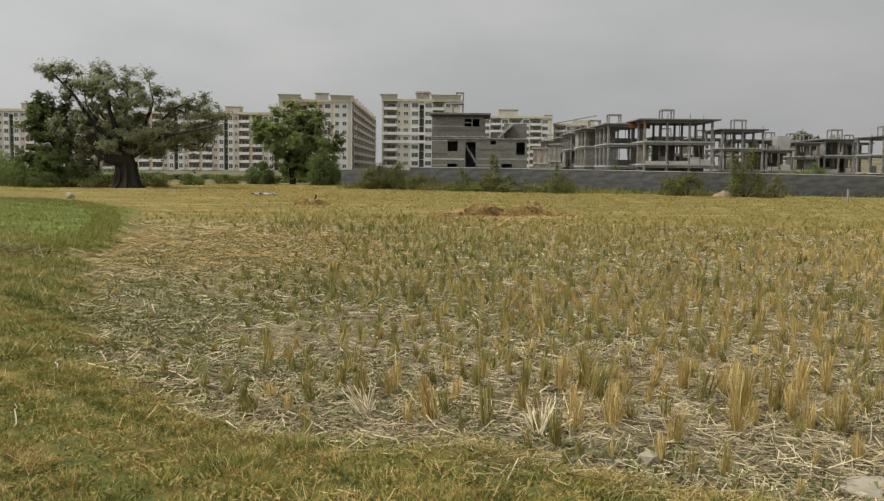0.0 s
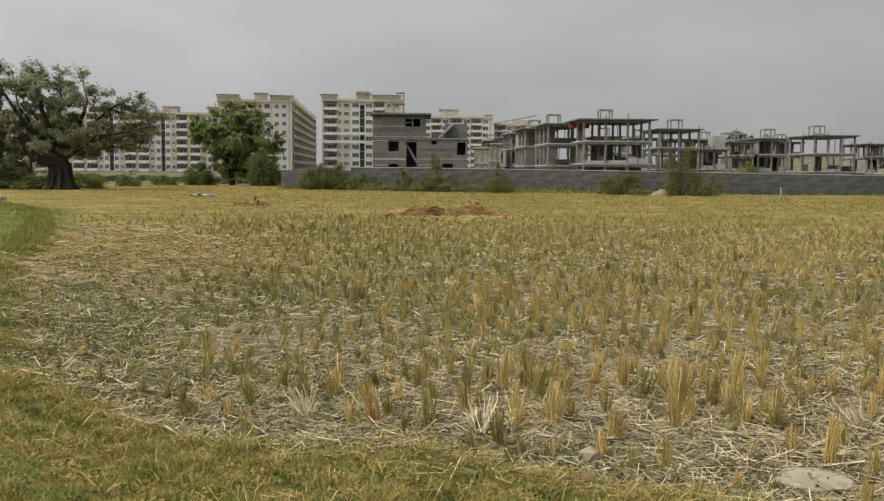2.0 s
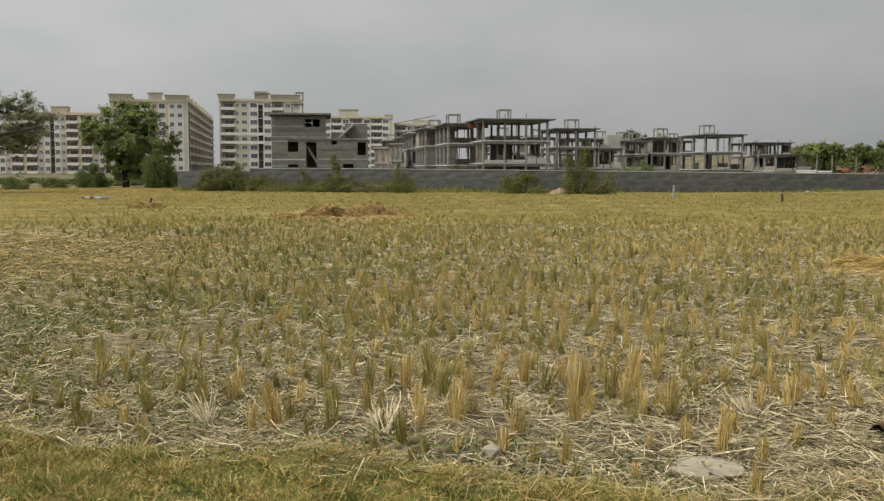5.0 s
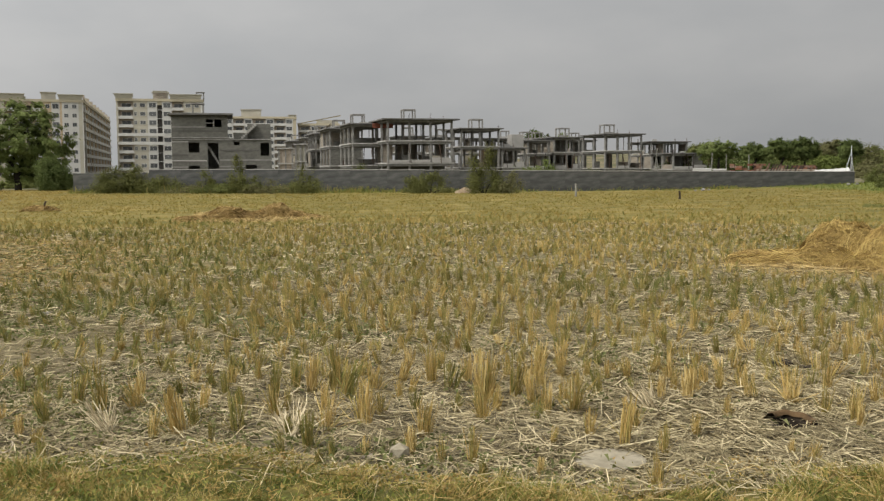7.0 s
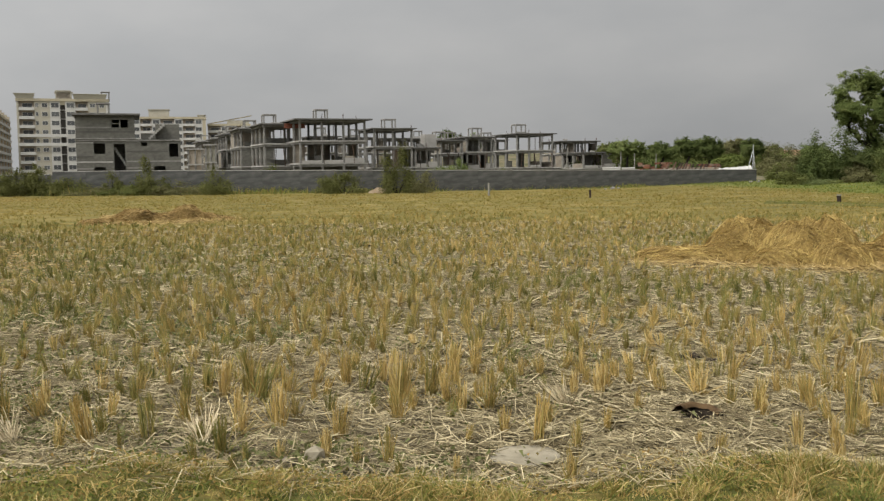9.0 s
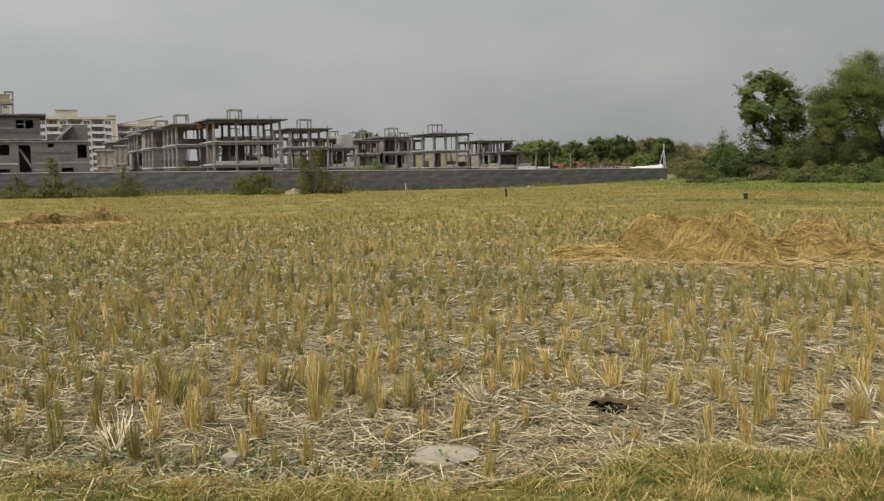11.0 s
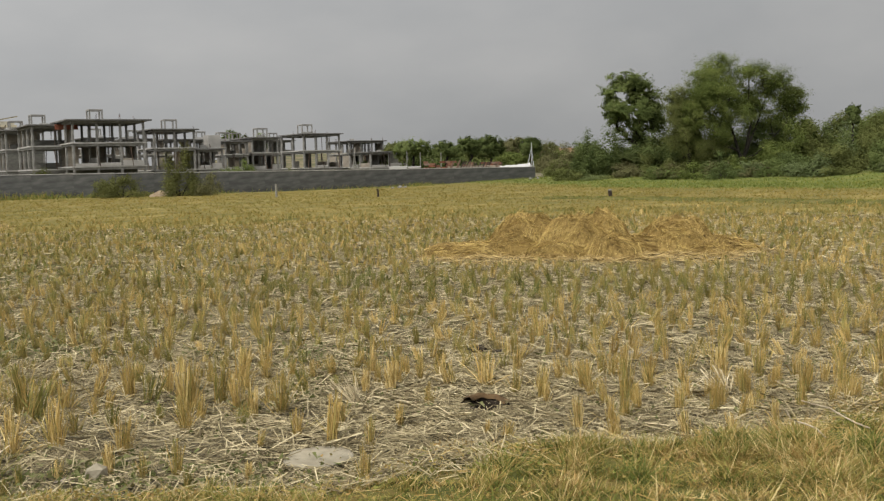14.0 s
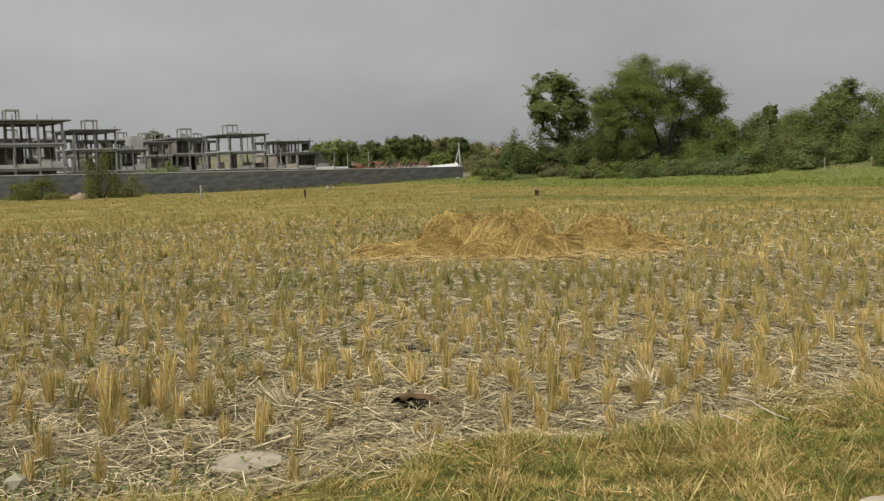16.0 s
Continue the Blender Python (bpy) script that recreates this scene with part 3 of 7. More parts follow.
def grey_house():
    """The masonry house next to the wall, three storeys of bare block with openings."""
    p, q = polar(-0.6, 108), polar(4.9, 108)
    w = (q - p).length
    ob = thing("block_house", (p.x, p.y, 0), "unplastered three-storey grey block house with empty window openings", "house", "", math.degrees(math.atan2(q.y - p.y, q.x - p.x)))
    wt = 0.23

    def opened(x0, x1, z0, z1, holes, y):
        """A wall with openings, as blocks round each hole, no two overlapping."""
        xs = sorted({x0, x1, *[h[0] for h in holes], *[h[1] for h in holes]})
        for a, b in zip(xs[:-1], xs[1:]):
            cuts = sorted((h[2], h[3]) for h in holes if h[0] <= a + 1e-6 and h[1] >= b - 1e-6)
            z = z0
            for c0, c1 in cuts:
                if c0 > z + 0.01:
                    block("wall", (a, y, z), (b, y + wt, c0), M_BLOCK, ob, bevel=0)
                z = c1
            if z1 > z + 0.01:
                block("wall", (a, y, z), (b, y + wt, z1), M_BLOCK, ob, bevel=0)
    a = 0.617 * w    # where the tall part ends
    m = w / 169.0
    opened(0, a, 0.0, 2.0, [], 0)
    opened(0, a, 2.0, 5.5, [(28 * m, 46 * m, 3.95, 5.05), (28 * m, 46 * m, 2.0, 2.55), (60 * m, 78 * m, 2.0, 5.0)], 0)
    opened(0, 0.56 * w, 5.62, 8.0, [(58 * m, 84 * m, 6.72, 7.55)], 0)
    opened(a, w, 0.0, 5.3, [(104 * m, 114 * m, 4.75, 5.15), (150 * m, 165 * m, 3.6, 5.0), (124 * m, 143 * m, 2.0, 2.6)], 0.0)
    opened(0.76 * w, w, 5.42, 7.15, [], 1.5)
    opened(a, 0.76 * w, 5.42, 6.1, [], 0.6)
    block("side_wall", (0, wt, 0), (wt, 9, 8.0), M_BLOCK, ob)
    block("side_wall", (w - wt, wt, 0), (w, 9, 5.3), M_BLOCK, ob)
    block("side_wall", (w - wt, 1.5 + wt, 5.42), (w, 9, 7.15), M_BLOCK, ob)
    block("side_wall", (0.56 * w - wt, wt, 5.62), (0.56 * w, 9, 8.0), M_BLOCK, ob)
    block("back_wall", (wt, 9 - wt, 0), (w - wt, 9, 5.3), M_BLOCK, ob)
    block("back_wall", (wt, 9 - wt, 5.62), (0.56 * w - wt, 9, 8.0), M_BLOCK, ob)
    block("floor_slab", (-0.1, -0.1, 5.3), (w + 0.1, 9, 5.42), M_CONC, ob)
    block("floor_slab", (-0.12, -0.12, 5.5), (0.57 * w, 9, 5.62), M_CONC, ob)
    block("roof_slab", (-0.3, -0.5, 8.0), (0.615 * w, 9.4, 8.2), M_ROOF, ob)
    block("partition_wall", (wt, 3.0, 2.0), (w - wt, 3.2, 5.28), M_BLOCK, ob)
    block("lintel_band", (0.02, -0.025, 5.05), (28 * m - 0.02, -0.003, 5.2), M_CONC_LIGHT, ob)
    for z, x0, x1, mt in ((2.35, 80 * m, 122 * m, M_CONC), (3.05, 80 * m, w, M_CONC), (4.1, 80 * m, 148 * m, M_BLOCK_DARK), (5.2, 80 * m, 103 * m, M_CONC), (6.2, 0.02, 0.55 * w, M_BLOCK_DARK), (6.65, 0.02, 57 * m, M_CONC), (7.75, 0.02, 0.55 * w, M_BLOCK_DARK), (2.3, 0.02, 27 * m, M_CONC), (3.6, 0.02, 27 * m, M_BLOCK_DARK)):
        block("course_band", (x0, -0.022, z), (x1, -0.003, z + 0.16), mt, ob, bevel=0)
    block("sill_band", (0.0, -0.03, 3.0), (58 * m, -0.003, 3.16), M_CONC_LIGHT, ob)
    # the stair seen through the tall opening, and the stepped slab on the terrace
    for k in range(9):
        bm = bmesh.new()
        bmesh.ops.create_cube(bm, size=1.0, matrix=Matrix.Translation((62 * m + 0.14 * k, 1.2 + 0.01 * k, 4.5 - 0.24 * k)) @ Matrix.Diagonal((0.22, 1.0, 0.28, 1)))
        part("stair_step", bm, M_CONC_LIGHT, ob)
    for k in range(8):
        bm = bmesh.new()
        bmesh.ops.create_cube(bm, size=1.0, matrix=Matrix.Translation((119 * m + 0.2 * k, 1.0, 5.6 + 0.2 * k)) @ Matrix.Diagonal((0.24, 0.9, 0.24, 1)))
        part("roof_step", bm, M_CONC_LIGHT, ob)
    block("mullion", (70 * m, 0.02, 6.72), (72 * m, 0.2, 7.55), M_CONC, ob)
    block("window_bar", (58 * m, 0.04, 7.1), (69.9 * m, 0.16, 7.2), M_CONC, ob)
    bx = 34 * m
    for px in (0, 1.1):
        for py in (0, 1.1):
            block("tank_post", (bx + px, 2 + py, 8.2), (bx + px + 0.18, 2.18 + py, 9.3), M_CONC, ob)
    block("tank_slab", (bx - 0.05, 1.95, 9.302), (bx + 1.33, 3.33, 9.45), M_CONC, ob)
    return ob


grey_house().scale = (1, 1, 0.972)


# ---------------------------------------------------------------- apartment blocks
WINDOW = {}


def window_part(parent, x, z, w, h, y=0.0):
    """A framed window of two panes, set on the wall's face."""
    key = (round(w, 2), round(h, 2))
    if key not in WINDOW:
        bm = bmesh.new()
        for sx, sz, px, pz in ((w + 0.2, 0.1, 0, h / 2 + 0.05), (w + 0.2, 0.1, 0, -h / 2 - 0.05), (0.1, h, -w / 2 - 0.05, 0), (0.1, h, w / 2 + 0.05, 0), (0.06, h, 0, 0)):
            bmesh.ops.create_cube(bm, size=1.0, matrix=Matrix.Translation((px, -0.05, pz)) @ Matrix.Diagonal((sx, 0.1, sz, 1)))
        fr = bpy.data.meshes.new("window_frame")
        bm.to_mesh(fr)
        bm.free()
        fr.materials.append(M_WHITE)
        bm = bmesh.new()
        bmesh.ops.create_cube(bm, size=1.0, matrix=Matrix.Diagonal((w, 0.04, h, 1)))
        pn = bpy.data.meshes.new("pane")
        bm.to_mesh(pn)
        bm.free()
        pn.materials.append(M_PANE)
        WINDOW[key] = (fr, pn)
    fr, pn = WINDOW[key]
    f = put("window", fr, parent, (x, y - 0.002, z))
    put("pane", pn, f, (0, -0.024, 0))


def facade(ob, x0, y0, z_top, storeys, bays, sh=3.0, rot=None):
    """One face of a block, bay by bay, front towards -y. Bay kinds: b loggia with white parapet, w window in a plain wall,
    f window in a white surround, v shallow balcony, s dark service slot, p plain pier (mat)."""
    x = x0
    zb = z_top - storeys * sh
    for kind, w, mt in bays:
        if kind == "p":
            block("pier", (x, y0, zb), (x + w, y0 + 1.6, z_top), mt, ob, bevel=0)
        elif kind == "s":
            # back of the slot, painted dark to stand for its shade
            block("service_recess", (x, y0 + 1.3, zb), (x + w, y0 + 1.6, z_top - 1.2), M_INNER_SHADE, ob, bevel=0)
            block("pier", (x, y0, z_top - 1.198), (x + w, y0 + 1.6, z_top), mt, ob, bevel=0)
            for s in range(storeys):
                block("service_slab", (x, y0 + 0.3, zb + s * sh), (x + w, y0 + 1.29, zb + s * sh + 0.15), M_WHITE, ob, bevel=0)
        elif kind == "v":
            block("loggia_back", (x, y0 + 0.4, zb), (x + w, y0 + 1.6, z_top), mt, ob, bevel=0)
            for s in range(storeys):
                z = zb + s * sh
                block("balcony", (x + 0.05, y0 - 0.6, z - 0.1), (x + w - 0.05, y0 - 0.48, z + 1.0), M_WHITE, ob, bevel=0)
                block("balcony_floor", (x + 0.05, y0 - 0.478, z - 0.1), (x + w - 0.05, y0 + 0.39, z + 0.05), M_CREAM, ob, bevel=0)
                window_part(ob, x + w * 0.5, z + 1.7, w * 0.3, 1.1, y0 + 0.398)
        elif kind == "b":
            block("loggia_back", (x, y0 + 1.3, zb), (x + w, y0 + 1.6, z_top), mt, ob, bevel=0)
            for s in range(storeys):
                z = zb + s * sh
                block("balcony", (x + 0.05, y0 - 0.5, z - 0.1), (x + w - 0.05, y0 - 0.38, z + 0.95), M_WHITE, ob, bevel=0)
                block("balcony_floor", (x + 0.05, y0 - 0.378, z - 0.1), (x + w - 0.05, y0 + 1.29, z + 0.05), mt, ob, bevel=0)
                window_part(ob, x + w * 0.55, z + 1.25, w * 0.62, 2.0, y0 + 1.298)
        else:
            block("wall", (x, y0, zb), (x + w, y0 + 1.6, z_top), M_WHITE if kind == "f" else mt, ob, bevel=0)
            for s in range(storeys):
                window_part(ob, x + w / 2, zb + s * sh + 1.65, w * (0.72 if kind == "f" else 0.5), 1.5 if kind == "f" else 1.2, y0)
        x += w
    return x


def apartment(p, q, z_top, storeys, bays, depth, label, towers=(), side=None, cap=None):
    """A block whose front runs from p to q."""
    p, q = Vector(p), Vector(q)
    L = (q - p).length
    ob = thing("apartment_block", (p.x, p.y, 0), label, "apartment building", "apartment blocks", math.degrees(math.atan2(q.y - p.y, q.x - p.x)))
    k = L / sum(b[1] for b in bays)
    facade(ob, 0, 0, z_top, storeys, [(a, w * k, m) for a, w, m in bays])
    zb = z_top - storeys * 3.0
    block("core", (0.05, 1.6, 0), (L - 0.05, depth, z_top), M_CREAM, ob, bevel=0)
    block("base", (0.05, 0.3, -1), (L - 0.05, 1.598, zb), M_TAUPE, ob, bevel=0)
    block("parapet", (-0.2, -0.3, z_top), (L + 0.2, 0.2, z_top + 0.9), cap or M_YELLOW, ob, bevel=0)
    block("roof_slab", (-0.2, 0.202, z_top), (L + 0.2, depth, z_top + 0.3), M_CREAM, ob, bevel=0)
    for x0, x1, h, mt in towers:
        block("roof_tower", (L * x0, 2, z_top + 0.302), (L * x1, 8, z_top + h), mt, ob, bevel=0)
        block("tower_cap", (L * x0 - 0.3, 1.7, z_top + h), (L * x1 + 0.3, 8.3, z_top + h + 0.25), M_CREAM, ob, bevel=0)
    return ob


def cornice(ob, x0, x1, z, flare, mat):
    """A parapet that leans outward at the top, with a thin slab on it."""
    bm = bmesh.new()
    pts = [(x0, 0.2, z), (x1, 0.2, z), (x1, -0.3, z), (x0, -0.3, z), (x0 - flare, 0.2, z + 1.5), (x1 + flare, 0.2, z + 1.5), (x1 + flare, -0.8, z + 1.5), (x0 - flare, -0.8, z + 1.5)]
    v = [bm.verts.new(p) for p in pts]
    for f in ((0, 1, 2, 3), (7, 6, 5, 4), (0, 4, 5, 1), (1, 5, 6, 2), (2, 6, 7, 3), (3, 7, 4, 0)):
        bm.faces.new([v[i] for i in f])
    part("cornice", bm, mat, ob)
    block("cornice_slab", (x0 - flare - 0.15, -1.0, z + 1.502), (x1 + flare + 0.15, 0.3, z + 1.68), M_CREAM, ob, bevel=0)


def roof_frame(ob, x, y, z, w, h, mat):
    for px in (0, w):
        for py in (0, w):
            block("frame_post", (x + px - 0.15, y + py - 0.15, z), (x + px + 0.15, y + py + 0.15, z + h), mat, ob, bevel=0)
    block("frame_top", (x - 0.3, y - 0.3, z + h + 0.001), (x + w + 0.3, y + w + 0.3, z + h + 0.3), mat, ob, bevel=0)


C, Y, T, B, W = M_CREAM, M_YELLOW, M_TAUPE, M_BROWN, M_WHITE
unit = [("b", 3.4, B), ("w", 2.2, T), ("f", 1.8, W), ("s", 1.4, T), ("f", 1.8, W), ("w", 2.0, T), ("b", 3.6, B), ("p", 1.0, Y)]
p, q = Vector((-193.0, 372.0, 0)), Vector((-130.5, 372.0, 0))
apartment(p, q, 21.6, 7, [("p", 1.0, T)] + unit * 3, 14, "seven-storey cream and brown apartment block with white balconies", [(0.55, 0.68, 3.0, M_TAUPE), (0.1, 0.2, 2.5, C)])
p, q = Vector((-129.5, 374.0, 0)), Vector((-62.0, 374.0, 0))
apartment(p, q, 21.3, 7, [("p", 1.0, T)] + unit * 3 + unit[:4], 14, "long cream apartment block with white balconies and taupe piers", [(0.7, 0.78, 3.0, M_YELLOW), (0.95, 1.0, 3.0, C), (0.3, 0.4, 2.6, C)])
p, q = polar(-9.35, 352), polar(-5.25, 352)
aptA = apartment(p, q, 24.6, 8, [("p", 1.2, C), ("b", 3.2, B), ("w", 2.2, T), ("s", 1.6, B), ("b", 3.2, Y), ("w", 2.0, M_OCHRE), ("f", 2.2, W), ("p", 0.6, M_OCHRE), ("w", 2.2, W), ("w", 2.2, W), ("p", 1.0, C)], 12,
                 "eight-storey cream apartment block with a long balconied side", [(0.5, 0.68, 3.2, C), (0.0, 0.3, 1.6, C)])
La = (q - p).length
cornice(aptA, 0.1, La * 0.28, 25.5, 0.5, M_CREAM)
cornice(aptA, La * 0.72, La - 0.1, 25.5, 0.5, M_CREAM)
# the long side of that block, running away behind it
p, q = polar(-5.2, 352), polar(-3.85, 500)
long_side = apartment(p, q, 24.6, 8, [("p", 0.6, W)] + [("v", 3.8, T), ("p", 1.1, W), ("v", 3.8, C), ("p", 1.5, M_OCHRE)] * 8, 12, "receding side of a cream apartment block with stacked balconies", [(0.05 + 0.12 * k, 0.08 + 0.12 * k, 2.0, M_YELLOW) for k in range(8)])
Ls = (q - p).length
for k in range(17):
    x = Ls * (0.006 + 0.0575 * k)
    block("roof_pillar", (x, -0.5, 25.502), (x + 1.5, 0.15, 27.2 - 0.5 * (k % 2)), [M_TAUPE, M_YELLOW][k % 2], long_side, bevel=0)
p, q = polar(-3.5, 362), polar(1.15, 362)
aptB = apartment(p, q, 26.0, 9, [("p", 0.6, C), ("b", 4.4, T), ("w", 1.4, C), ("w", 3.0, C), ("f", 2.9, W), ("s", 1.5, Y), ("f", 2.9, W), ("b", 3.6, T), ("w", 2.8, C), ("w", 2.5, C), ("p", 0.8, W)], 16,
          "nine-storey cream apartment tower with white balcony bands", [(0.06, 0.18, 2.1, C), (0.42, 0.6, 3.2, C), (0.43, 0.58, 3.6, M_TAUPE), (0.7, 0.95, 2.4, Y)])
L = (q - p).length
cornice(aptB, 0.0, L * 0.17, 26.9, 0.7, M_CREAM)
cornice(aptB, L * 0.62, L * 0.97, 26.9, 0.4, M_CREAM)
roof_frame(aptB, L * 0.93, 1.5, 26.302, 2.4, 3.0, M_CONC)
for z in (11.0, 14.0):
    block("long_balcony", (0.3, -0.62, z - 0.1), (L * 0.545, -0.51, z + 0.95), M_WHITE, aptB, bevel=0)
    block("long_balcony", (L * 0.605, -0.62, z - 0.1), (L * 0.88, -0.51, z + 0.95), M_WHITE, aptB, bevel=0)
p, q = polar(2.2, 440), polar(6.3, 440)
apartment(p, q, 24.2, 8, [("p", 0.6, C), ("f", 2.6, W), ("b", 3.4, T), ("f", 2.6, W), ("b", 4.2, T), ("f", 2.6, W), ("b", 3.6, T), ("f", 2.4, W), ("p", 1.0, Y)], 14, "cream apartment block with white framed windows", [(0.25, 0.52, 3.9, C), (0.9, 1.0, 1.6, C)])
p, q = polar(6.4, 448), polar(8.75, 448)
ob = apartment(p, q, 21.6, 7, [("b", 4.0, T), ("f", 2.4, W), ("b", 4.0, T), ("f", 2.4, W), ("p", 0.5, C)], 14, "cream apartment block with a sloping penthouse roof")
bm = bmesh.new()
L = (q - p).length
bm.faces.new([bm.verts.new(v) for v in ((0, -0.6, 22.5), (L + 0.6, -0.6, 26.2), (L + 0.6, -0.6, 25.7), (0, -0.6, 22.1))])
bmesh.ops.solidify(bm, geom=list(bm.faces), thickness=-8.0)
part("sloping_roof", bm, M_YELLOW, ob)
block("penthouse", (L * 0.45, 0.4, 22.5), (L * 0.97, 7, 24.0), C, ob, bevel=0)


# ---------------------------------------------------------------- trees and scrub
def tree(name, at, lumps, fork, trunk_r, mat, label, seed, leaves=9000, leaf=0.22, clusters=110, clump=0.7, category="tree", group="", flare=1.0, deep=0.85, lean=0.0, limbs=(), twigs=9):
    """lumps: (across, up, half width, half height) of the masses that make up the crown. Limbs reach from the trunk's
    fork to clusters of leaves spread through those masses, each from the nearest limb already there."""
    rng = np.random.default_rng(seed)
    ob = thing(name, at, label, category, group)
    lm = np.array(lumps, float)
    area = lm[:, 2] * lm[:, 3]
    pick = rng.choice(len(lm), clusters, p=area / area.sum())
    d = rng.normal(size=(clusters, 3))
    d /= np.linalg.norm(d, axis=1)[:, None]
    r = rng.uniform(0.02, 1.0, clusters)[:, None] ** 0.4
    shift = rng.normal(scale=0.22, size=len(lm)) * lm[:, 2].max() * deep
    cen = np.stack([lm[pick, 0], shift[pick], lm[pick, 1]], 1) + d * r * np.stack([lm[pick, 2], lm[pick, 2] * deep, lm[pick, 3]], 1)
    cen[:, 2] = np.maximum(cen[:, 2], 0.6)
    top = np.array((lean * fork, 0, fork))
    nodes = [np.array((0, 0, -0.3)), np.array((lean * fork * 0.3, 0.02, fork * 0.5)), top]
    parent = [-1, 0, 1]
    held = {}
    for limb in limbs:
        prev = 2
        for x, y, z, r in limb:
            nodes.append(np.array((x, y, z)))
            parent.append(prev)
            prev = len(nodes) - 1
            held[prev] = r
    tips = []
    order = np.argsort(np.linalg.norm(cen - top, axis=1))
    for i in order:
        c = cen[i]
        arr = np.array(nodes[2:])
        v = c - arr
        cost = np.linalg.norm(v, axis=1) + 0.5 * np.maximum(0, -v[:, 2]) + 0.12 * np.linalg.norm(arr - top, axis=1)
        j = int(np.argmin(cost)) + 2
        a = nodes[j]
        L = np.linalg.norm(c - a)
        prev = j
        for k in (0.35, 0.7, 1.0):
            m = a + (c - a) * k + (rng.normal(scale=0.07 * L, size=3) + np.array((0, 0, 0.10 * L * math.sin(math.pi * k)))) * (k < 1)
            nodes.append(m)
            parent.append(prev)
            prev = len(nodes) - 1
        tips.append(prev)
    weight = np.zeros(len(nodes))
    for t in tips:
        k = t
        while k >= 0:
            weight[k] += 1
            k = parent[k]
    rad = np.maximum(0.018, (0.8 if trunk_r < 0.8 else 0.5) * trunk_r * (weight / len(tips)) ** 0.55)
    rad[0], rad[1], rad[2] = trunk_r * flare, trunk_r, trunk_r * 0.92
    for k, r in held.items():
        rad[k] = r
    tubes = []
    if trunk_r > 0.8:
        stem = [(0, 0, -0.3), (0.02, 0, 0.25), (0, 0, fork * 0.3), (lean * fork * 0.3 - 0.05, 0, fork * 0.55), (lean * fork * 0.7, 0, fork * 0.85), tuple(top + np.array((0, 0, 0.35)))]
        V0, Q0 = tube(stem, [trunk_r * k for k in (1.25, 1.1, 0.92, 0.9, 1.05, 0.75)], 20)
        V0 = [v + Vector((v.x, v.y, 0)).normalized() * (0.22 * noise.noise(Vector((v.x * 0.9, v.y * 0.9, v.z * 0.35))) + 0.1 * noise.noise(v * 2.2)) for v in V0]
        tubes.append((V0, Q0))
        for k in range(9):
            a = k * 0.7 + rng.uniform(-0.2, 0.2)
            e, rr = rng.uniform(1.3, 1.9), rng.uniform(0.16, 0.34)
            ca, sa = math.cos(a) * trunk_r, math.sin(a) * trunk_r
            tubes.append(tube([(ca * e, sa * e, -0.15), (ca * 1.05, sa * 1.05, 0.35), (ca * 0.85, sa * 0.85, 1.3), (ca * 0.8, sa * 0.8, fork * 0.95)], [rr * 0.5, rr, rr * 0.8, rr * 0.6], 7))
    for k in range(3 if trunk_r > 0.8 else 1, len(nodes)):
        p = parent[k]
        big = rad[k] > 0.08
        r0 = rad[p] if k <= 2 else min(rad[p], rad[k] * (1.8 if k in held else 1.35))
        tubes.append(tube([nodes[p], (nodes[p] + nodes[k]) / 2 + rng.normal(scale=0.3 * rad[k], size=3), nodes[k]], [r0, (r0 + rad[k]) / 2, rad[k]], 8 if big else 4))
    V, Q = join_tubes(tubes)
    put("trunk", from_arrays("trunk", V, Q, M_BARK, True), ob)
    n, leaf = int(1.65 * leaves), 0.84 * leaf
    pk = rng.integers(0, clusters, n)
    size = rng.uniform(0.7, 1.3, clusters)[pk, None] * clump * 1.3
    # leaves stand along twigs that spread from each limb's end, more upwards than down
    way = rng.normal(size=(clusters, twigs, 3)) * np.array((1, 1, 0.75)) + np.array((0, 0, 0.25))
    way /= np.linalg.norm(way, axis=2)[:, :, None]
    way *= rng.uniform(0.25, 0.85, (clusters, twigs, 1))
    along = 0.05 + 0.95 * rng.uniform(0, 1, (n, 1)) ** 1.25
    c = cen[pk] + (way[pk, rng.integers(0, twigs, n)] * along + np.clip(rng.normal(size=(n, 3)), -1.5, 1.5) * np.array((0.15, 0.15, 0.11)) * (1.25 - along)) * size
    face = (c - cen[pk]) / (size + 0.01) + 1.2 * (c - cen.mean(0)) / (np.abs(cen - cen.mean(0)).max(0) + 0.1)
    k = c[:, 2] > 0.3
    put("crown", pieces("crown", leaf_blades(c[k], leaf, rng, out=face[k], loose=0.5), mat), ob)
    return ob


def lump_px(m, x0, y0, *rows):
    """Crown masses drawn on a grid of m metres a step, from the foot of the trunk."""
    return [((x - x0) * m, (y0 - y) * m, rx * m, ry * m) for x, y, rx, ry in rows]


def round_crown(h, w, seed):
    """A plain uneven crown for trees far off."""
    rng = np.random.default_rng(seed)
    return [(rng.uniform(-0.28, 0.28) * w, h * rng.uniform(0.45, 0.74), w * rng.uniform(0.2, 0.34), h * rng.uniform(0.16, 0.25)) for _ in range(6)] + [(0, h * 0.78, w * 0.22, h * 0.2)]


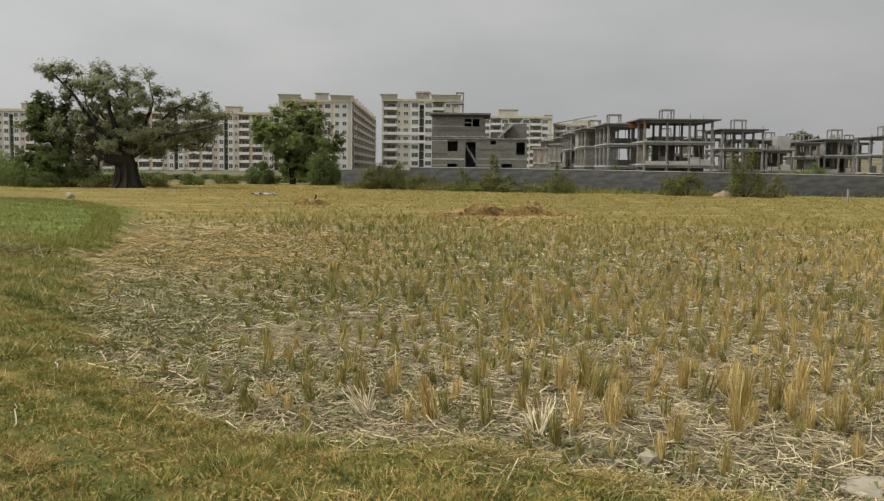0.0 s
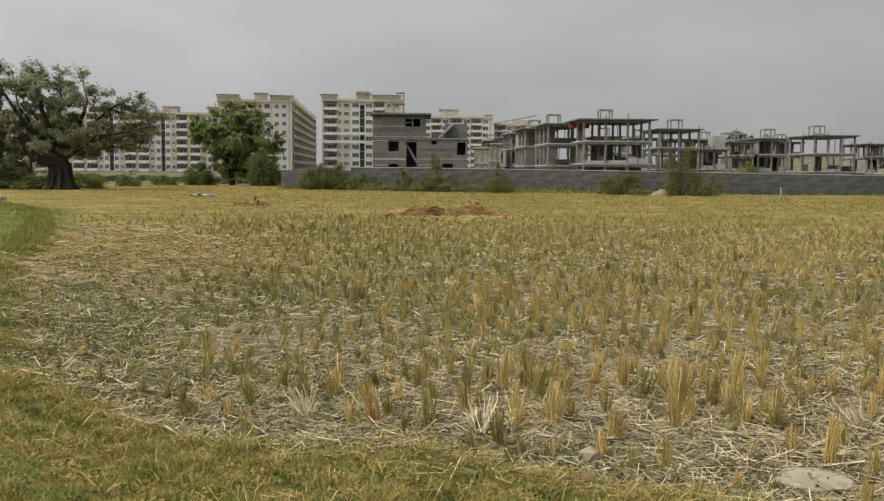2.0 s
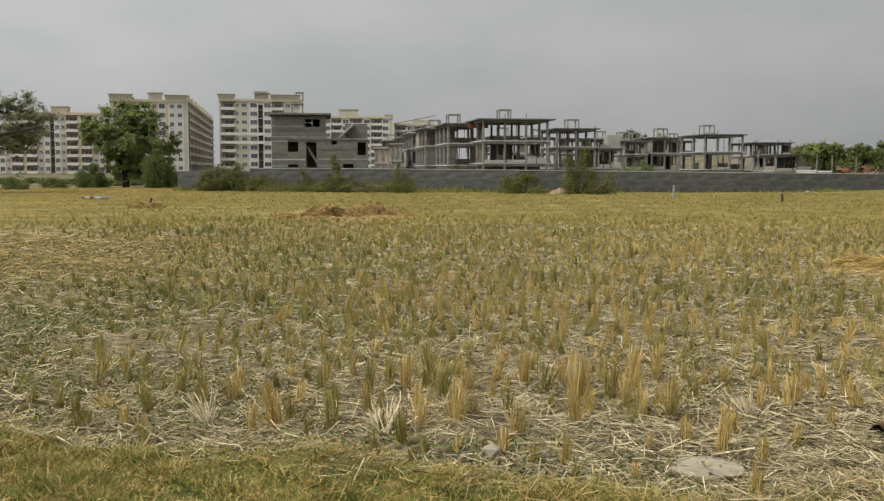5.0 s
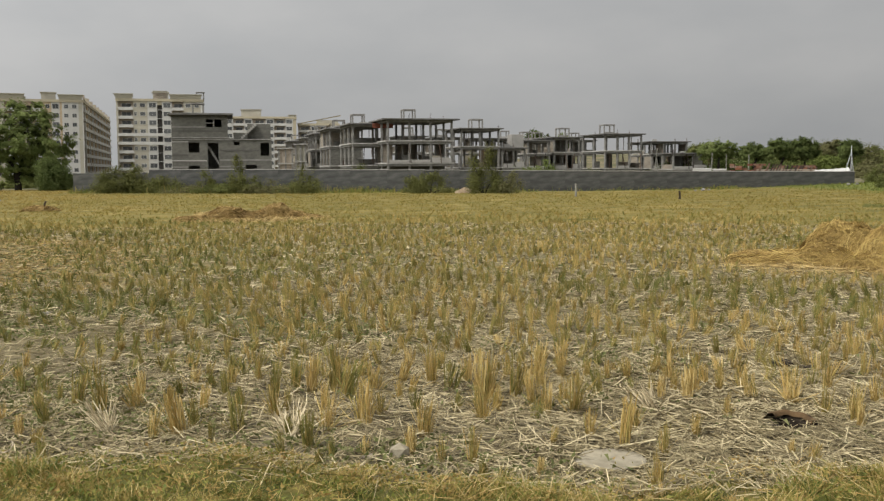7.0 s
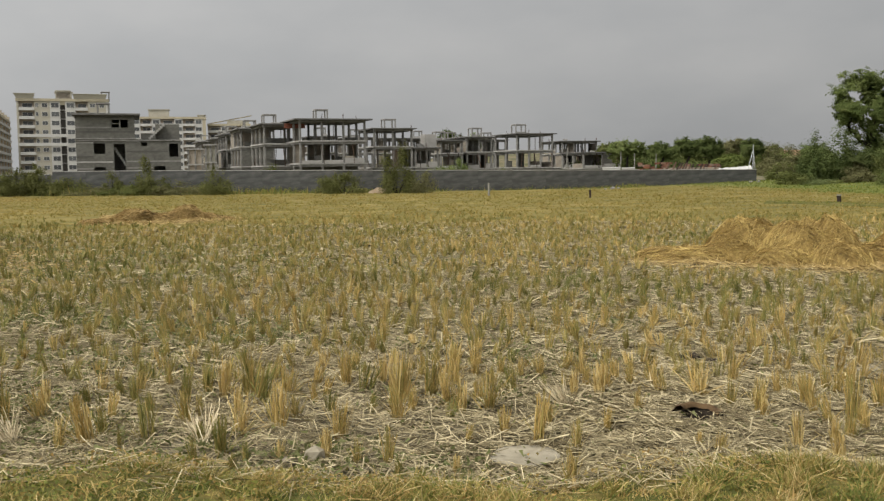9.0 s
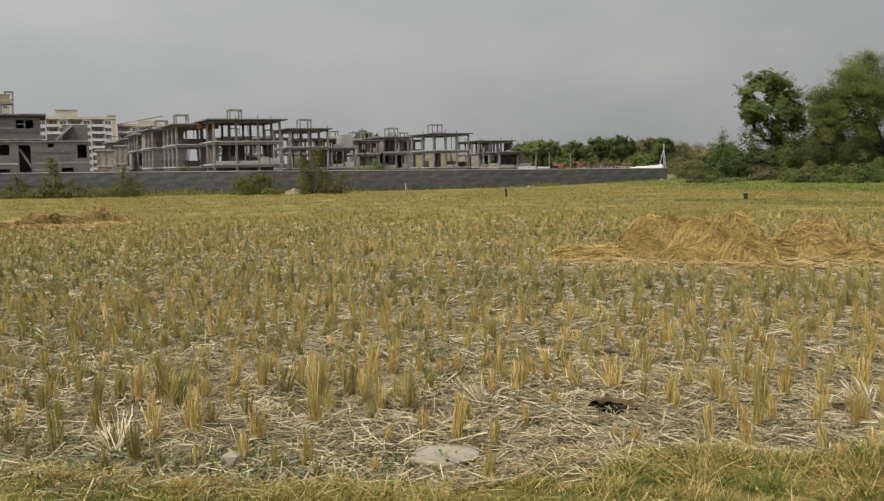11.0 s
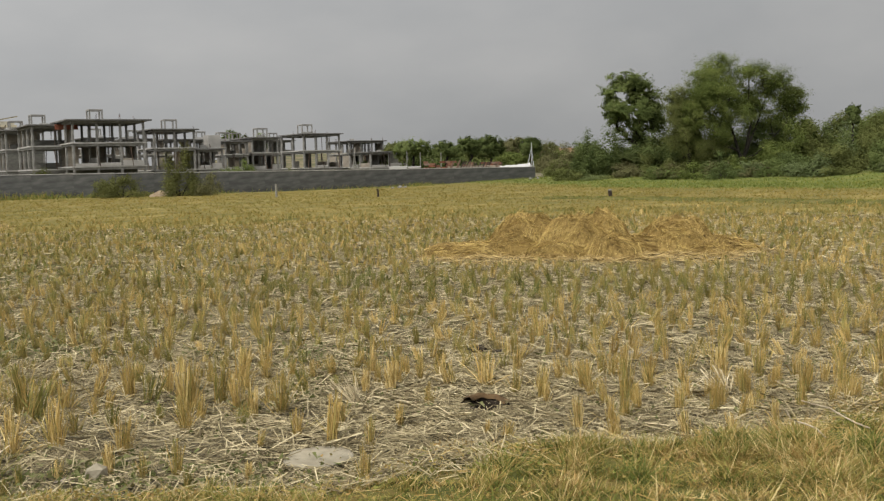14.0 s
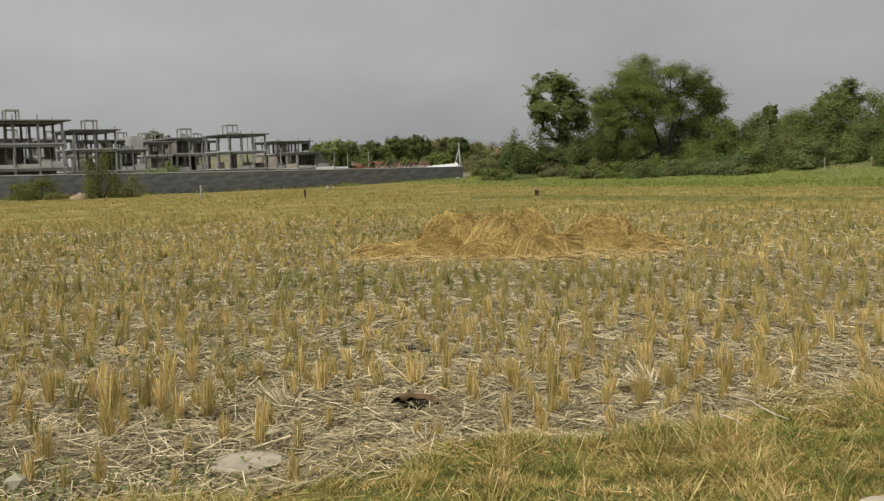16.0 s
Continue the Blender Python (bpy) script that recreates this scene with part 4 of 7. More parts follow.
def shrub(name, at, height, width, mat, label, seed, leaves=2600, leaf=0.1, category="bush", group="", stems=5, lumps=18, depth=None, shoots=0.025):
    """Stems from one foot, leaves in overlapping lumps over them, and loose shoots that break the outline."""
    rng = np.random.default_rng(seed)
    ob = thing(name, at, label, category, group)
    depth = depth or width
    leaves, leaf = int(1.25 * leaves * max(0.6, min(2.2, width * height / 11.0))), 0.87 * leaf
    a = rng.uniform(0, 6.28, lumps)
    r = np.sqrt(rng.uniform(0, 1, lumps)) * 0.40
    top = rng.uniform(0.12, 0.80, lumps) * (1 - 0.75 * (r / 0.40) ** 2)
    L = np.stack([np.cos(a) * r * width, np.sin(a) * r * depth, top * height], 1)
    size = rng.uniform(0.15, 0.27, lumps)
    for i in range(min(stems, lumps)):
        V, Q = tube([(0, 0, -0.2), tuple(L[i] * 0.45 + np.array((0, 0, 0.1))), tuple(L[i] * 1.05)], [0.05, 0.03, 0.012], 4)
        put("stem", from_arrays("stem", V, Q, M_BARK), ob)
    pick = rng.integers(0, lumps, leaves)
    d = rng.normal(size=(leaves, 3))
    d /= np.linalg.norm(d, axis=1)[:, None]
    rad = rng.uniform(0, 1, leaves) ** 0.5 * rng.uniform(0.8, 1.03, leaves)
    c = L[pick] + d * (rad * size[pick])[:, None] * np.array((width, depth, height))
    # shoots
    ns = 3 * lumps
    root = L[rng.integers(0, lumps, ns)]
    way = (rng.normal(size=(ns, 3)) * 0.45 + np.array((0, 0, 0.9))) * np.array((width * 0.13, depth * 0.13, height * 0.17)) * rng.uniform(0.6, 1.3, (ns, 1))
    k = rng.uniform(size=leaves) < shoots
    j = rng.integers(0, ns, k.sum())
    u = rng.uniform(0.2, 1.0, (k.sum(), 1))
    c[k] = root[j] + way[j] * u + rng.normal(size=(k.sum(), 3)) * 0.035 * height * (1.15 - u)
    low = rng.uniform(size=leaves) < 0.22
    c[low, 2] *= rng.uniform(0, 1, low.sum())
    k = c[:, 2] > 0.02
    put("foliage", pieces("foliage", leaf_blades(c[k], leaf, rng, out=d[k] + 0.8 * c[k] / np.array((width, depth, height)), loose=0.42), mat), ob)
    return ob


# the old spreading tree on the field's far edge, and its neighbours
p = polar(-17.7, 90)


def drawn_limb(m, x0, y0, *rows):
    """A limb drawn on a grid of m metres a step from the foot: across, up, depth in metres, radius in metres."""
    return [((x - x0) * m, dp, (y0 - y) * m, r) for x, y, dp, r in rows]


G = (0.0515, 225, 337)
tree("spreading_tree", (p.x, p.y, 0), lump_px(*G, (75, 154, 18, 8), (100, 142, 26, 16), (128, 142, 26, 12), (135, 172, 40, 20), (190, 142, 28, 16), (215, 144, 30, 16), (200, 172, 52, 22), (262, 156, 24, 16), (255, 180, 42, 26), (300, 190, 34, 26), (350, 205, 40, 28), (378, 228, 20, 24), (330, 248, 50, 24),
     (200, 215, 70, 34), (140, 235, 42, 34), (245, 240, 60, 30), (290, 268, 42, 18), (215, 268, 40, 14), (125, 275, 36, 26), (150, 300, 30, 14), (160, 280, 26, 16), (205, 250, 48, 20), (255, 262, 44, 16), (180, 258, 30, 18), (240, 272, 40, 12), (300, 240, 44, 22)), 2.4, 0.92, M_LEAF_BANYAN, "old spreading tree with a stout dark trunk and dusty olive leaves", 11,
     leaves=50000, leaf=0.14, clusters=500, clump=0.9, flare=1.1, twigs=10,
     limbs=[drawn_limb(*G, (195, 285, -0.9, 0.55), (184, 262, -1.2, 0.42), (174, 250, -1.4, 0.46), (166, 250, -1.5, 0.28)),
            drawn_limb(*G, (200, 260, -0.3, 0.22), (168, 222, -0.6, 0.17), (146, 185, -0.8, 0.12), (118, 155, -0.9, 0.08), (98, 144, -0.8, 0.04)),
            drawn_limb(*G, (158, 200, 0.2, 0.08), (152, 165, 0.4, 0.06), (148, 142, 0.4, 0.04)),
            drawn_limb(*G, (218, 255, -0.8, 0.25), (206, 210, -1.2, 0.18), (200, 175, -1.3, 0.12), (192, 145, -1.2, 0.06)),
            drawn_limb(*G, (240, 262, 0.6, 0.24), (256, 225, 0.4, 0.17), (270, 190, 0.2, 0.11), (262, 150, 0.3, 0.05)),
            drawn_limb(*G, (252, 275, -0.8, 0.24), (290, 250, -1.3, 0.17), (335, 243, -1.5, 0.11), (385, 232, -1.4, 0.05)),
            drawn_limb(*G, (275, 235, -0.4, 0.12), (310, 205, -0.7, 0.08), (345, 188, -0.8, 0.04))])
p = polar(-21.6, 93)
tree("dense_tree", (p.x, p.y, 0), lump_px(0.053, 95, 333, (95, 195, 30, 24), (80, 235, 34, 30), (110, 235, 30, 36), (75, 280, 36, 28), (110, 285, 36, 26), (70, 310, 36, 16), (112, 312, 38, 14)), 2.0, 0.35, M_LEAF_DARK,
     "dense dark green tree beside the spreading tree", 12, leaves=21000, leaf=0.16, clusters=125, clump=0.9)
p = polar(-24.0, 98)
shrub("bush", (p.x, p.y, 0), 4.2, 6.5, M_LEAF_GREEN, "green bush at the field edge", 13, leaves=9000, leaf=0.13)
p = polar(-8.6, 111)
tree("leafy_tree", (p.x, p.y, 0), lump_px(0.0636, 520, 328, (530, 205, 42, 27), (495, 222, 34, 24), (565, 232, 26, 32), (460, 225, 22, 14), (530, 255, 44, 36), (570, 275, 26, 34), (470, 250, 24, 16), (520, 290, 30, 26), (545, 300, 36, 22), (500, 262, 30, 20), (588, 258, 24, 26), (472, 238, 28, 18), (560, 215, 26, 18)), 2.2, 0.36, M_LEAF_GREEN,
     "rounded bright green tree with a dark trunk", 14, leaves=32000, leaf=0.165, clusters=240, clump=0.95)
p = polar(-10.5, 112)
shrub("bush", (p.x, p.y, 0), 3.5, 3.8, M_LEAF_DARK, "rounded dark green bush at the field edge", 15, leaves=9000, leaf=0.12)
p = polar(-6.9, 108)
shrub("bush", (p.x, p.y, 0), 4.6, 4.2, M_LEAF_DARK, "dark green bush at the field edge", 16, leaves=9000, leaf=0.13)

# rough growth between the field and the apartments
rng_u = np.random.default_rng(91)
for i in range(26):
    b = -25.5 + 20.0 * i / 26 + rng_u.uniform(-0.3, 0.3)
    p = polar(b, rng_u.uniform(122, 150))
    shrub("rough_bush", (p.x, p.y, 0), rng_u.uniform(1.3, 3.4) * (0.62 if b > -17 else 1.0), rng_u.uniform(3.0, 6.5), [M_LEAF_SCRUB, M_LEAF_PALE, M_LEAF_DARK, M_LEAF_DRY][int(rng_u.integers(0, 4))], "low rough growth before the apartment blocks", 400 + i, leaves=1000, leaf=0.23,
          group="rough growth", depth=3.0)

# scrub in front of the wall: bearing, distance, height, width, leaf
for i, (b, d, h, w, mt, lab) in enumerate([
        (-3.6, 91, 2.6, 5.6, M_LEAF_WALL, "spreading olive scrub bush before the wall"), (-2.2, 91, 2.2, 4.8, M_LEAF_WALL, "spreading olive scrub bush before the wall"), (-1.0, 90, 1.2, 5.0, M_LEAF_WALL, "low olive scrub before the wall"),
        (0.4, 88, 0.9, 5.0, M_LEAF_DRY, "low dry brown scrub before the wall"), (1.2, 89, 1.7, 2.4, M_LEAF_WALL, "small olive scrub bush before the wall"), (3.1, 86, 2.7, 2.1, M_LEAF_WALL, "thin upright scrub bush before the wall"), (3.4, 85, 1.4, 3.4, M_LEAF_WALL, "low olive scrub before the wall"),
        (2.0, 86, 0.8, 4.4, M_LEAF_SCRUB, "low olive scrub before the wall"), (5.0, 84, 1.0, 4.6, M_LEAF_DRY, "low dry brown scrub before the wall"), (6.8, 83, 2.0, 3.0, M_LEAF_WALL, "rounded green scrub bush before the wall"),
        (14.0, 80.6, 1.7, 3.6, M_LEAF_WALL, "olive scrub against the grey wall"), (13.0, 81.0, 1.5, 2.6, M_LEAF_WALL, "olive scrub against the grey wall"), (17.1, 79.2, 3.5, 2.9, M_LEAF_WALL, "tall feathery olive bush before the wall"),
        (18.5, 79.2, 1.5, 2.4, M_LEAF_DRY, "low dry brown scrub before the wall")]):
    p = polar(b, d)
    shrub("scrub_bush", (p.x, p.y, 0), 1.4 * h, 1.15 * w, mt, lab, 40 + i, leaves=4600, leaf=0.09, group="scrub along the wall", depth=min(w, 3.0), shoots=0.24, lumps=14)

# the hedge and trees to the east
east = [("broad_leaf_tree", 43.0, 96, lump_px(0.0555, 1003, 318, (985, 150, 40, 14), (958, 176, 24, 24), (1012, 172, 34, 22), (985, 200, 46, 26), (1040, 200, 26, 26), (1030, 178, 20, 16), (965, 220, 24, 16), (1004, 236, 34, 18), (950, 196, 18, 16), (1046, 220, 22, 18), (998, 158, 30, 12)), 3.4, 0.30, M_LEAF_BROAD,
         "broad-leaved dark green tree with an open crown", 60, 26000, 0.145, 175),
        ("acacia_tree", 48.8, 93, lump_px(0.053, 1185, 318, (1138, 124, 20, 5), (1190, 140, 52, 12), (1130, 158, 42, 18), (1254, 160, 46, 18), (1195, 178, 76, 22), (1092, 185, 34, 24), (1298, 196, 26, 18), (1076, 214, 30, 24), (1145, 210, 46, 20), (1228, 200, 50, 16), (1308, 216, 26, 16), (1318, 200, 18, 14), (1256, 136, 18, 5), (1112, 240, 46, 24), (1258, 228, 42, 12), (1284, 152, 26, 14), (1308, 180, 24, 18), (1278, 178, 38, 16), (1314, 204, 22, 14), (1152, 118, 26, 8), (1100, 142, 30, 16), (1084, 166, 28, 20), (1132, 130, 34, 14), (1110, 176, 40, 20), (1212, 132, 40, 12)), 1.6, 0.2, M_LEAF_ACACIA,
         "large feathery green acacia with spreading limbs", 61, 78000, 0.088, 540),
        ("acacia_tree", 46.0, 90, lump_px(0.0515, 1090, 318, (1078, 172, 22, 14), (1080, 195, 32, 24), (1108, 212, 42, 34), (1078, 240, 34, 30), (1112, 266, 50, 26), (1058, 176, 20, 18), (1054, 206, 22, 22), (1072, 160, 16, 10)), 2.6, 0.22, M_LEAF_SCRUB,
         "feathery olive acacia in front of a larger one", 62, 33000, 0.086, 260),
        ("young_tree", 58.0, 101, lump_px(0.0578, 1490, 308, (1500, 170, 20, 10), (1480, 188, 34, 14), (1518, 186, 28, 15), (1440, 190, 7, 5), (1490, 206, 46, 16), (1460, 206, 24, 12), (1520, 210, 30, 14)), 4.0, 0.16, M_LEAF_BROAD,
         "young broad-leaved tree above the hedge", 64, 16000, 0.145, 115),
        ("small_tree", 54.5, 94, lump_px(0.053, 1368, 315, (1368, 206, 13, 8), (1366, 220, 11, 8)), 4.6, 0.10, M_LEAF_DARK, "small dark tree standing above the hedge", 65, 2400, 0.14, 26),
        ("young_tree", 61.2, 86, lump_px(0.05, 1570, 310, (1572, 156, 14, 12), (1580, 185, 22, 18), (1560, 206, 18, 12)), 4.0, 0.14, M_LEAF_GREEN, "young broad-leaved tree above the hedge", 66, 2600, 0.24, 40)]
A = (0.053, 1185, 318)
STEMS = {61: [drawn_limb(*A, (1182, 270, 0.2, 0.149), (1172, 238, 0.4, 0.118), (1150, 200, 0.5, 0.081), (1128, 165, 0.4, 0.043)), drawn_limb(*A, (1192, 262, -0.3, 0.136), (1196, 225, -0.6, 0.105), (1190, 185, -0.6, 0.068), (1192, 148, -0.5, 0.037)),
              drawn_limb(*A, (1202, 268, 0.1, 0.124), (1224, 232, 0.2, 0.093), (1244, 198, 0.3, 0.062), (1258, 162, 0.2, 0.031)), drawn_limb(*A, (1208, 276, -0.6, 0.093), (1242, 248, -1.0, 0.068), (1275, 222, -1.1, 0.037))]}
for nm, b, d, lumps, fork, tr, mt, lab, sd, nl, lf, ncl in east:
    p = polar(b, d)
    tree(nm, (p.x, p.y, 0), lumps, fork, tr, mt, lab, sd, leaves=nl, leaf=lf, clusters=ncl, clump=0.5 if sd == 65 else 1.12 if lf < 0.12 else 0.98, twigs=14 if lf < 0.12 else 8, limbs=STEMS.get(sd, ()))
rng_h = np.random.default_rng(77)
for i in range(46):
    b = 40.4 + 22.8 * (i % 23) / 23 + rng_h.uniform(-0.4, 0.4)
    back = i // 23
    d = (88 if back == 0 else 95) + rng_h.uniform(-3, 3)
    p = polar(b, d)
    h = (rng_h.uniform(0.9, 3.1) if back == 0 else rng_h.uniform(2.4, 4.6)) + 1.1 * max(0.0, min(1.0, (b - 51) / 4))
    h *= 0.5 if b < 42.0 else 1.0
    mt = [M_LEAF_DARK, M_LEAF_SCRUB, M_LEAF_BROAD, M_LEAF_SCRUB, M_LEAF_DARK, M_LEAF_ACACIA, M_LEAF_ACACIA, M_LEAF_PALE, M_LEAF_DRY][int(rng_h.integers(0, 9 if back == 0 else 6))]
    lab = {M_LEAF_DARK: "dark green hedge bush", M_LEAF_SCRUB: "olive hedge bush", M_LEAF_BROAD: "broad-leaved green hedge bush", M_LEAF_ACACIA: "feathery green hedge bush", M_LEAF_PALE: "pale grey-green hedge bush", M_LEAF_DRY: "dry brown hedge bush"}[mt]
    z = float(ground_z(np.array([p.x]), np.array([p.y]))[0])
    shrub("hedge_bush", (p.x, p.y, z - 0.1), h, rng_h.uniform(2.6, 6.8), mt, lab + " at the field's edge", 100 + i, leaves=2900, leaf=0.13, group="hedge at the field's edge", depth=3.5)

for i, (b, d, h, w, mt) in enumerate(((44.4, 97, 4.6, 7.0, M_LEAF_SCRUB), (46.2, 96, 5.6, 6.5, M_LEAF_DARK), (48.0, 98, 6.2, 7.5, M_LEAF_ACACIA), (50.0, 97, 6.6, 7.0, M_LEAF_DARK), (51.8, 96, 6.6, 6.5, M_LEAF_ACACIA),
                                      (42.6, 97, 5.2, 5.0, M_LEAF_BROAD), (44.2, 98, 6.6, 6.0, M_LEAF_DARK), (45.3, 97, 6.0, 5.0, M_LEAF_SCRUB), (53.6, 98, 5.6, 8.0, M_LEAF_SCRUB), (55.4, 97, 5.9, 7.0, M_LEAF_ACACIA), (57.0, 98, 6.3, 8.0, M_LEAF_BROAD), (59.5, 98, 6.3, 8.0, M_LEAF_SCRUB),
                                      (54.5, 99, 6.7, 8.5, M_LEAF_SCRUB), (56.2, 99, 7.3, 8.5, M_LEAF_ACACIA), (58.0, 99, 7.9, 9.0, M_LEAF_SCRUB), (59.8, 99, 8.2, 9.0, M_LEAF_ACACIA), (61.6, 99, 8.4, 9.0, M_LEAF_SCRUB))):
    p = polar(b, d)
    z = float(ground_z(np.array([p.x]), np.array([p.y]))[0])
    shrub("hedge_bush", (p.x, p.y, z - 0.1), h - 0.5 * z, w, mt, "tall dense growth behind the hedge", 160 + i, leaves=4600, leaf=0.14, group="hedge at the field's edge", depth=4.0)

# growth on the rise behind the building site
far = [(20.4, 260, 11.5, 9), (21.5, 270, 10.0, 9), (29.6, 215, 7.0, 9), (33.8, 225, 8.0, 13), (35.2, 228, 7.6, 12), (38.2, 240, 6.5, 9), (40.2, 200, 6.5, 10)]
for i, (b, d, h, w) in enumerate(far):
    p = polar(b, d)
    z = float(ground_z(np.array([p.x]), np.array([p.y]))[0])
    tree("far_tree", (p.x, p.y, z - 0.2), round_crown(max(4.0, h - z * 0.6), w, 200 + i), 1.4, 0.22, [M_LEAF_DARK, M_LEAF_GREEN, M_LEAF_SCRUB][i % 3], ["dark", "bright", "olive"][i % 3] + " green distant tree behind the building site", 200 + i,
         leaves=4000, leaf=0.3, clusters=60, clump=1.3, group="far trees")
rng_f = np.random.default_rng(55)
for i in range(33):
    b = 28.2 + 12.6 * i / 33 + rng_f.uniform(-0.25, 0.25)
    p = polar(b, 178 + 26 * (i % 3) + rng_f.uniform(-6, 6))
    z = float(ground_z(np.array([p.x]), np.array([p.y]))[0])
    mt = [M_LEAF_DARK, M_LEAF_ACACIA, M_LEAF_SCRUB, M_LEAF_DARK][int(rng_f.integers(0, 4))] if b < 36.5 else [M_LEAF_DRY, M_LEAF_SCRUB, M_LEAF_ACACIA][int(rng_f.integers(0, 3))]
    shrub("far_bush", (p.x, p.y, z - 0.3), (0.84 if b < 36.5 else 0.8) * ((4.6 + 1.9 * (i % 3)) * rng_f.uniform(0.85, 1.2) + 1.6), rng_f.uniform(10, 16), mt, "spreading growth on the rise behind the building site", 500 + i, leaves=3000, leaf=0.28, group="growth on the rise", depth=6.0, shoots=0.02, lumps=22)


# flat-topped acacias between the site and the rise
for i, (b, d, w, z0, z1, mt, lab) in enumerate(((30.3, 172, 8.4, 3.0, 6.5, M_LEAF_GREEN, "bright flat-topped acacia behind the building site"), (29.3, 176, 5.0, 3.0, 6.0, M_LEAF_SCRUB, "olive flat-topped acacia behind the building site"),
                                                (32.2, 168, 5.6, 2.8, 5.9, M_LEAF_DARK, "dark flat-topped acacia behind the building site"), (33.6, 166, 6.6, 2.8, 6.5, M_LEAF_DARK, "dark flat-topped acacia behind the building site"), (34.8, 168, 5.2, 2.4, 6.9, M_LEAF_DARK, "dark round-topped acacia behind the building site"),
                                                (37.1, 175, 4.4, 3.0, 6.5, M_LEAF_DARK, "small dark round tree by the village"), (36.2, 192, 6.5, 3.2, 7.0, M_LEAF_DRY, "dusty olive tree by the village"))):
    p = polar(b, d)
    m, h = (z0 + z1) / 2, (z1 - z0) / 2
    tree("far_acacia", (p.x, p.y, 0), [(0, m + 0.3 * h, 0.3 * w, 0.65 * h), (-0.24 * w, m, 0.25 * w, 0.7 * h), (0.25 * w, m, 0.25 * w, 0.7 * h), (-0.36 * w, m - 0.3 * h, 0.14 * w, 0.5 * h), (0.37 * w, m - 0.25 * h, 0.14 * w, 0.5 * h), (0.05 * w, m - 0.2 * h, 0.3 * w, 0.6 * h)], 2.6, 0.22, mt, lab, 230 + i,
         leaves=11000, leaf=0.2, clusters=150, clump=0.85, group="far trees", deep=0.6)


# ---------------------------------------------------------------- village houses on the rise
M_TILE = material("weathered_roof_tile", [(0.19, 0.10, 0.06), (0.29, 0.165, 0.10), (0.36, 0.23, 0.15)], 1.5, 0.9, stain=0.3)


def village_house(b, d, w, h, label, mat):
    """A small house with a tiled gable roof."""
    p = polar(b, d)
    z = float(ground_z(np.array([p.x]), np.array([p.y]))[0])
    ob = thing("village_house", (p.x, p.y, z), label, "house", "village houses", -b)
    block("wall", (-w / 2, 0, -0.5), (w / 2, 5, h), mat, ob)
    for x in (-0.28 * w, 0.2 * w):
        # a panel in the shade colour stands for the dim room behind
        block("window", (x - 0.5, -0.04, h - 1.9), (x + 0.5, -0.003, h - 0.7), M_INNER_SHADE, ob, bevel=0)
    bm = bmesh.new()
    v = [bm.verts.new(q) for q in ((-w / 2 - 0.4, -0.5, h - 0.1), (w / 2 + 0.4, -0.5, h - 0.1), (w / 2 + 0.4, 5.5, h - 0.1), (-w / 2 - 0.4, 5.5, h - 0.1), (-w / 2 - 0.4, 2.5, h + 1.5), (w / 2 + 0.4, 2.5, h + 1.5))]
    for f in ((0, 1, 5, 4), (2, 3, 4, 5), (1, 2, 5), (3, 0, 4), (3, 2, 1, 0)):
        bm.faces.new([v[i] for i in f])
    part("roof", bm, M_TILE, ob, "faded red tiled roof")


village_house(38.85, 262, 6.0, 2.5, "small pale house with a faded red tiled roof among trees", M_CREAM)
village_house(39.9, 266, 5.0, 2.2, "small taupe house with a faded red tiled roof among trees", M_TAUPE)
village_house(37.1, 265, 5.0, 2.3, "small taupe house with a faded red tiled roof among trees", M_TAUPE)


# ---------------------------------------------------------------- stubble, straw and grass
def blade_quads(base, height, lean, width, rng, taper=0.6):
    n = len(base)
    a = rng.uniform(0, 2 * math.pi, n)
    side = np.stack([np.cos(a), np.sin(a), np.zeros(n)], 1) * (width / 2)[:, None]
    tip = base + np.concatenate([lean, height[:, None]], 1)
    return np.stack([base - side, base + side, tip + side * taper, tip - side * taper], 1)


def blade_tips(base, height, lean, width, rng):
    n = len(base)
    a = rng.uniform(0, 2 * math.pi, n)
    side = np.stack([np.cos(a), np.sin(a), np.zeros(n)], 1) * (width / 2)[:, None]
    return np.stack([base - side, base + side, base + np.concatenate([lean, height[:, None]], 1)], 1)


def in_field(x, y):
    wall_y = np.where(x < -10.5, 114.0, np.interp(x, [w[0] for w in WALL_LINE], [w[1] for w in WALL_LINE]))
    return (edge_distance(x, y) + 0.25 * wobble(x, y, 0.9) > 0.05) & (y < wall_y - 5) & (x + 1.5 * wobble(x, y, 6.0) < 50)


# straw heaps: x, y of the middle, half width, half depth, height
HEAPS = [(*polar(40.7, 21.2)[:2], 2.6, 1.5, 0.9), (*polar(2.4, 40.2)[:2], 1.0, 0.9, 0.52), (*polar(5.0, 41.0)[:2], 1.1, 0.9, 0.56), (-7.0, 52.4, 0.8, 0.6, 0.24)]
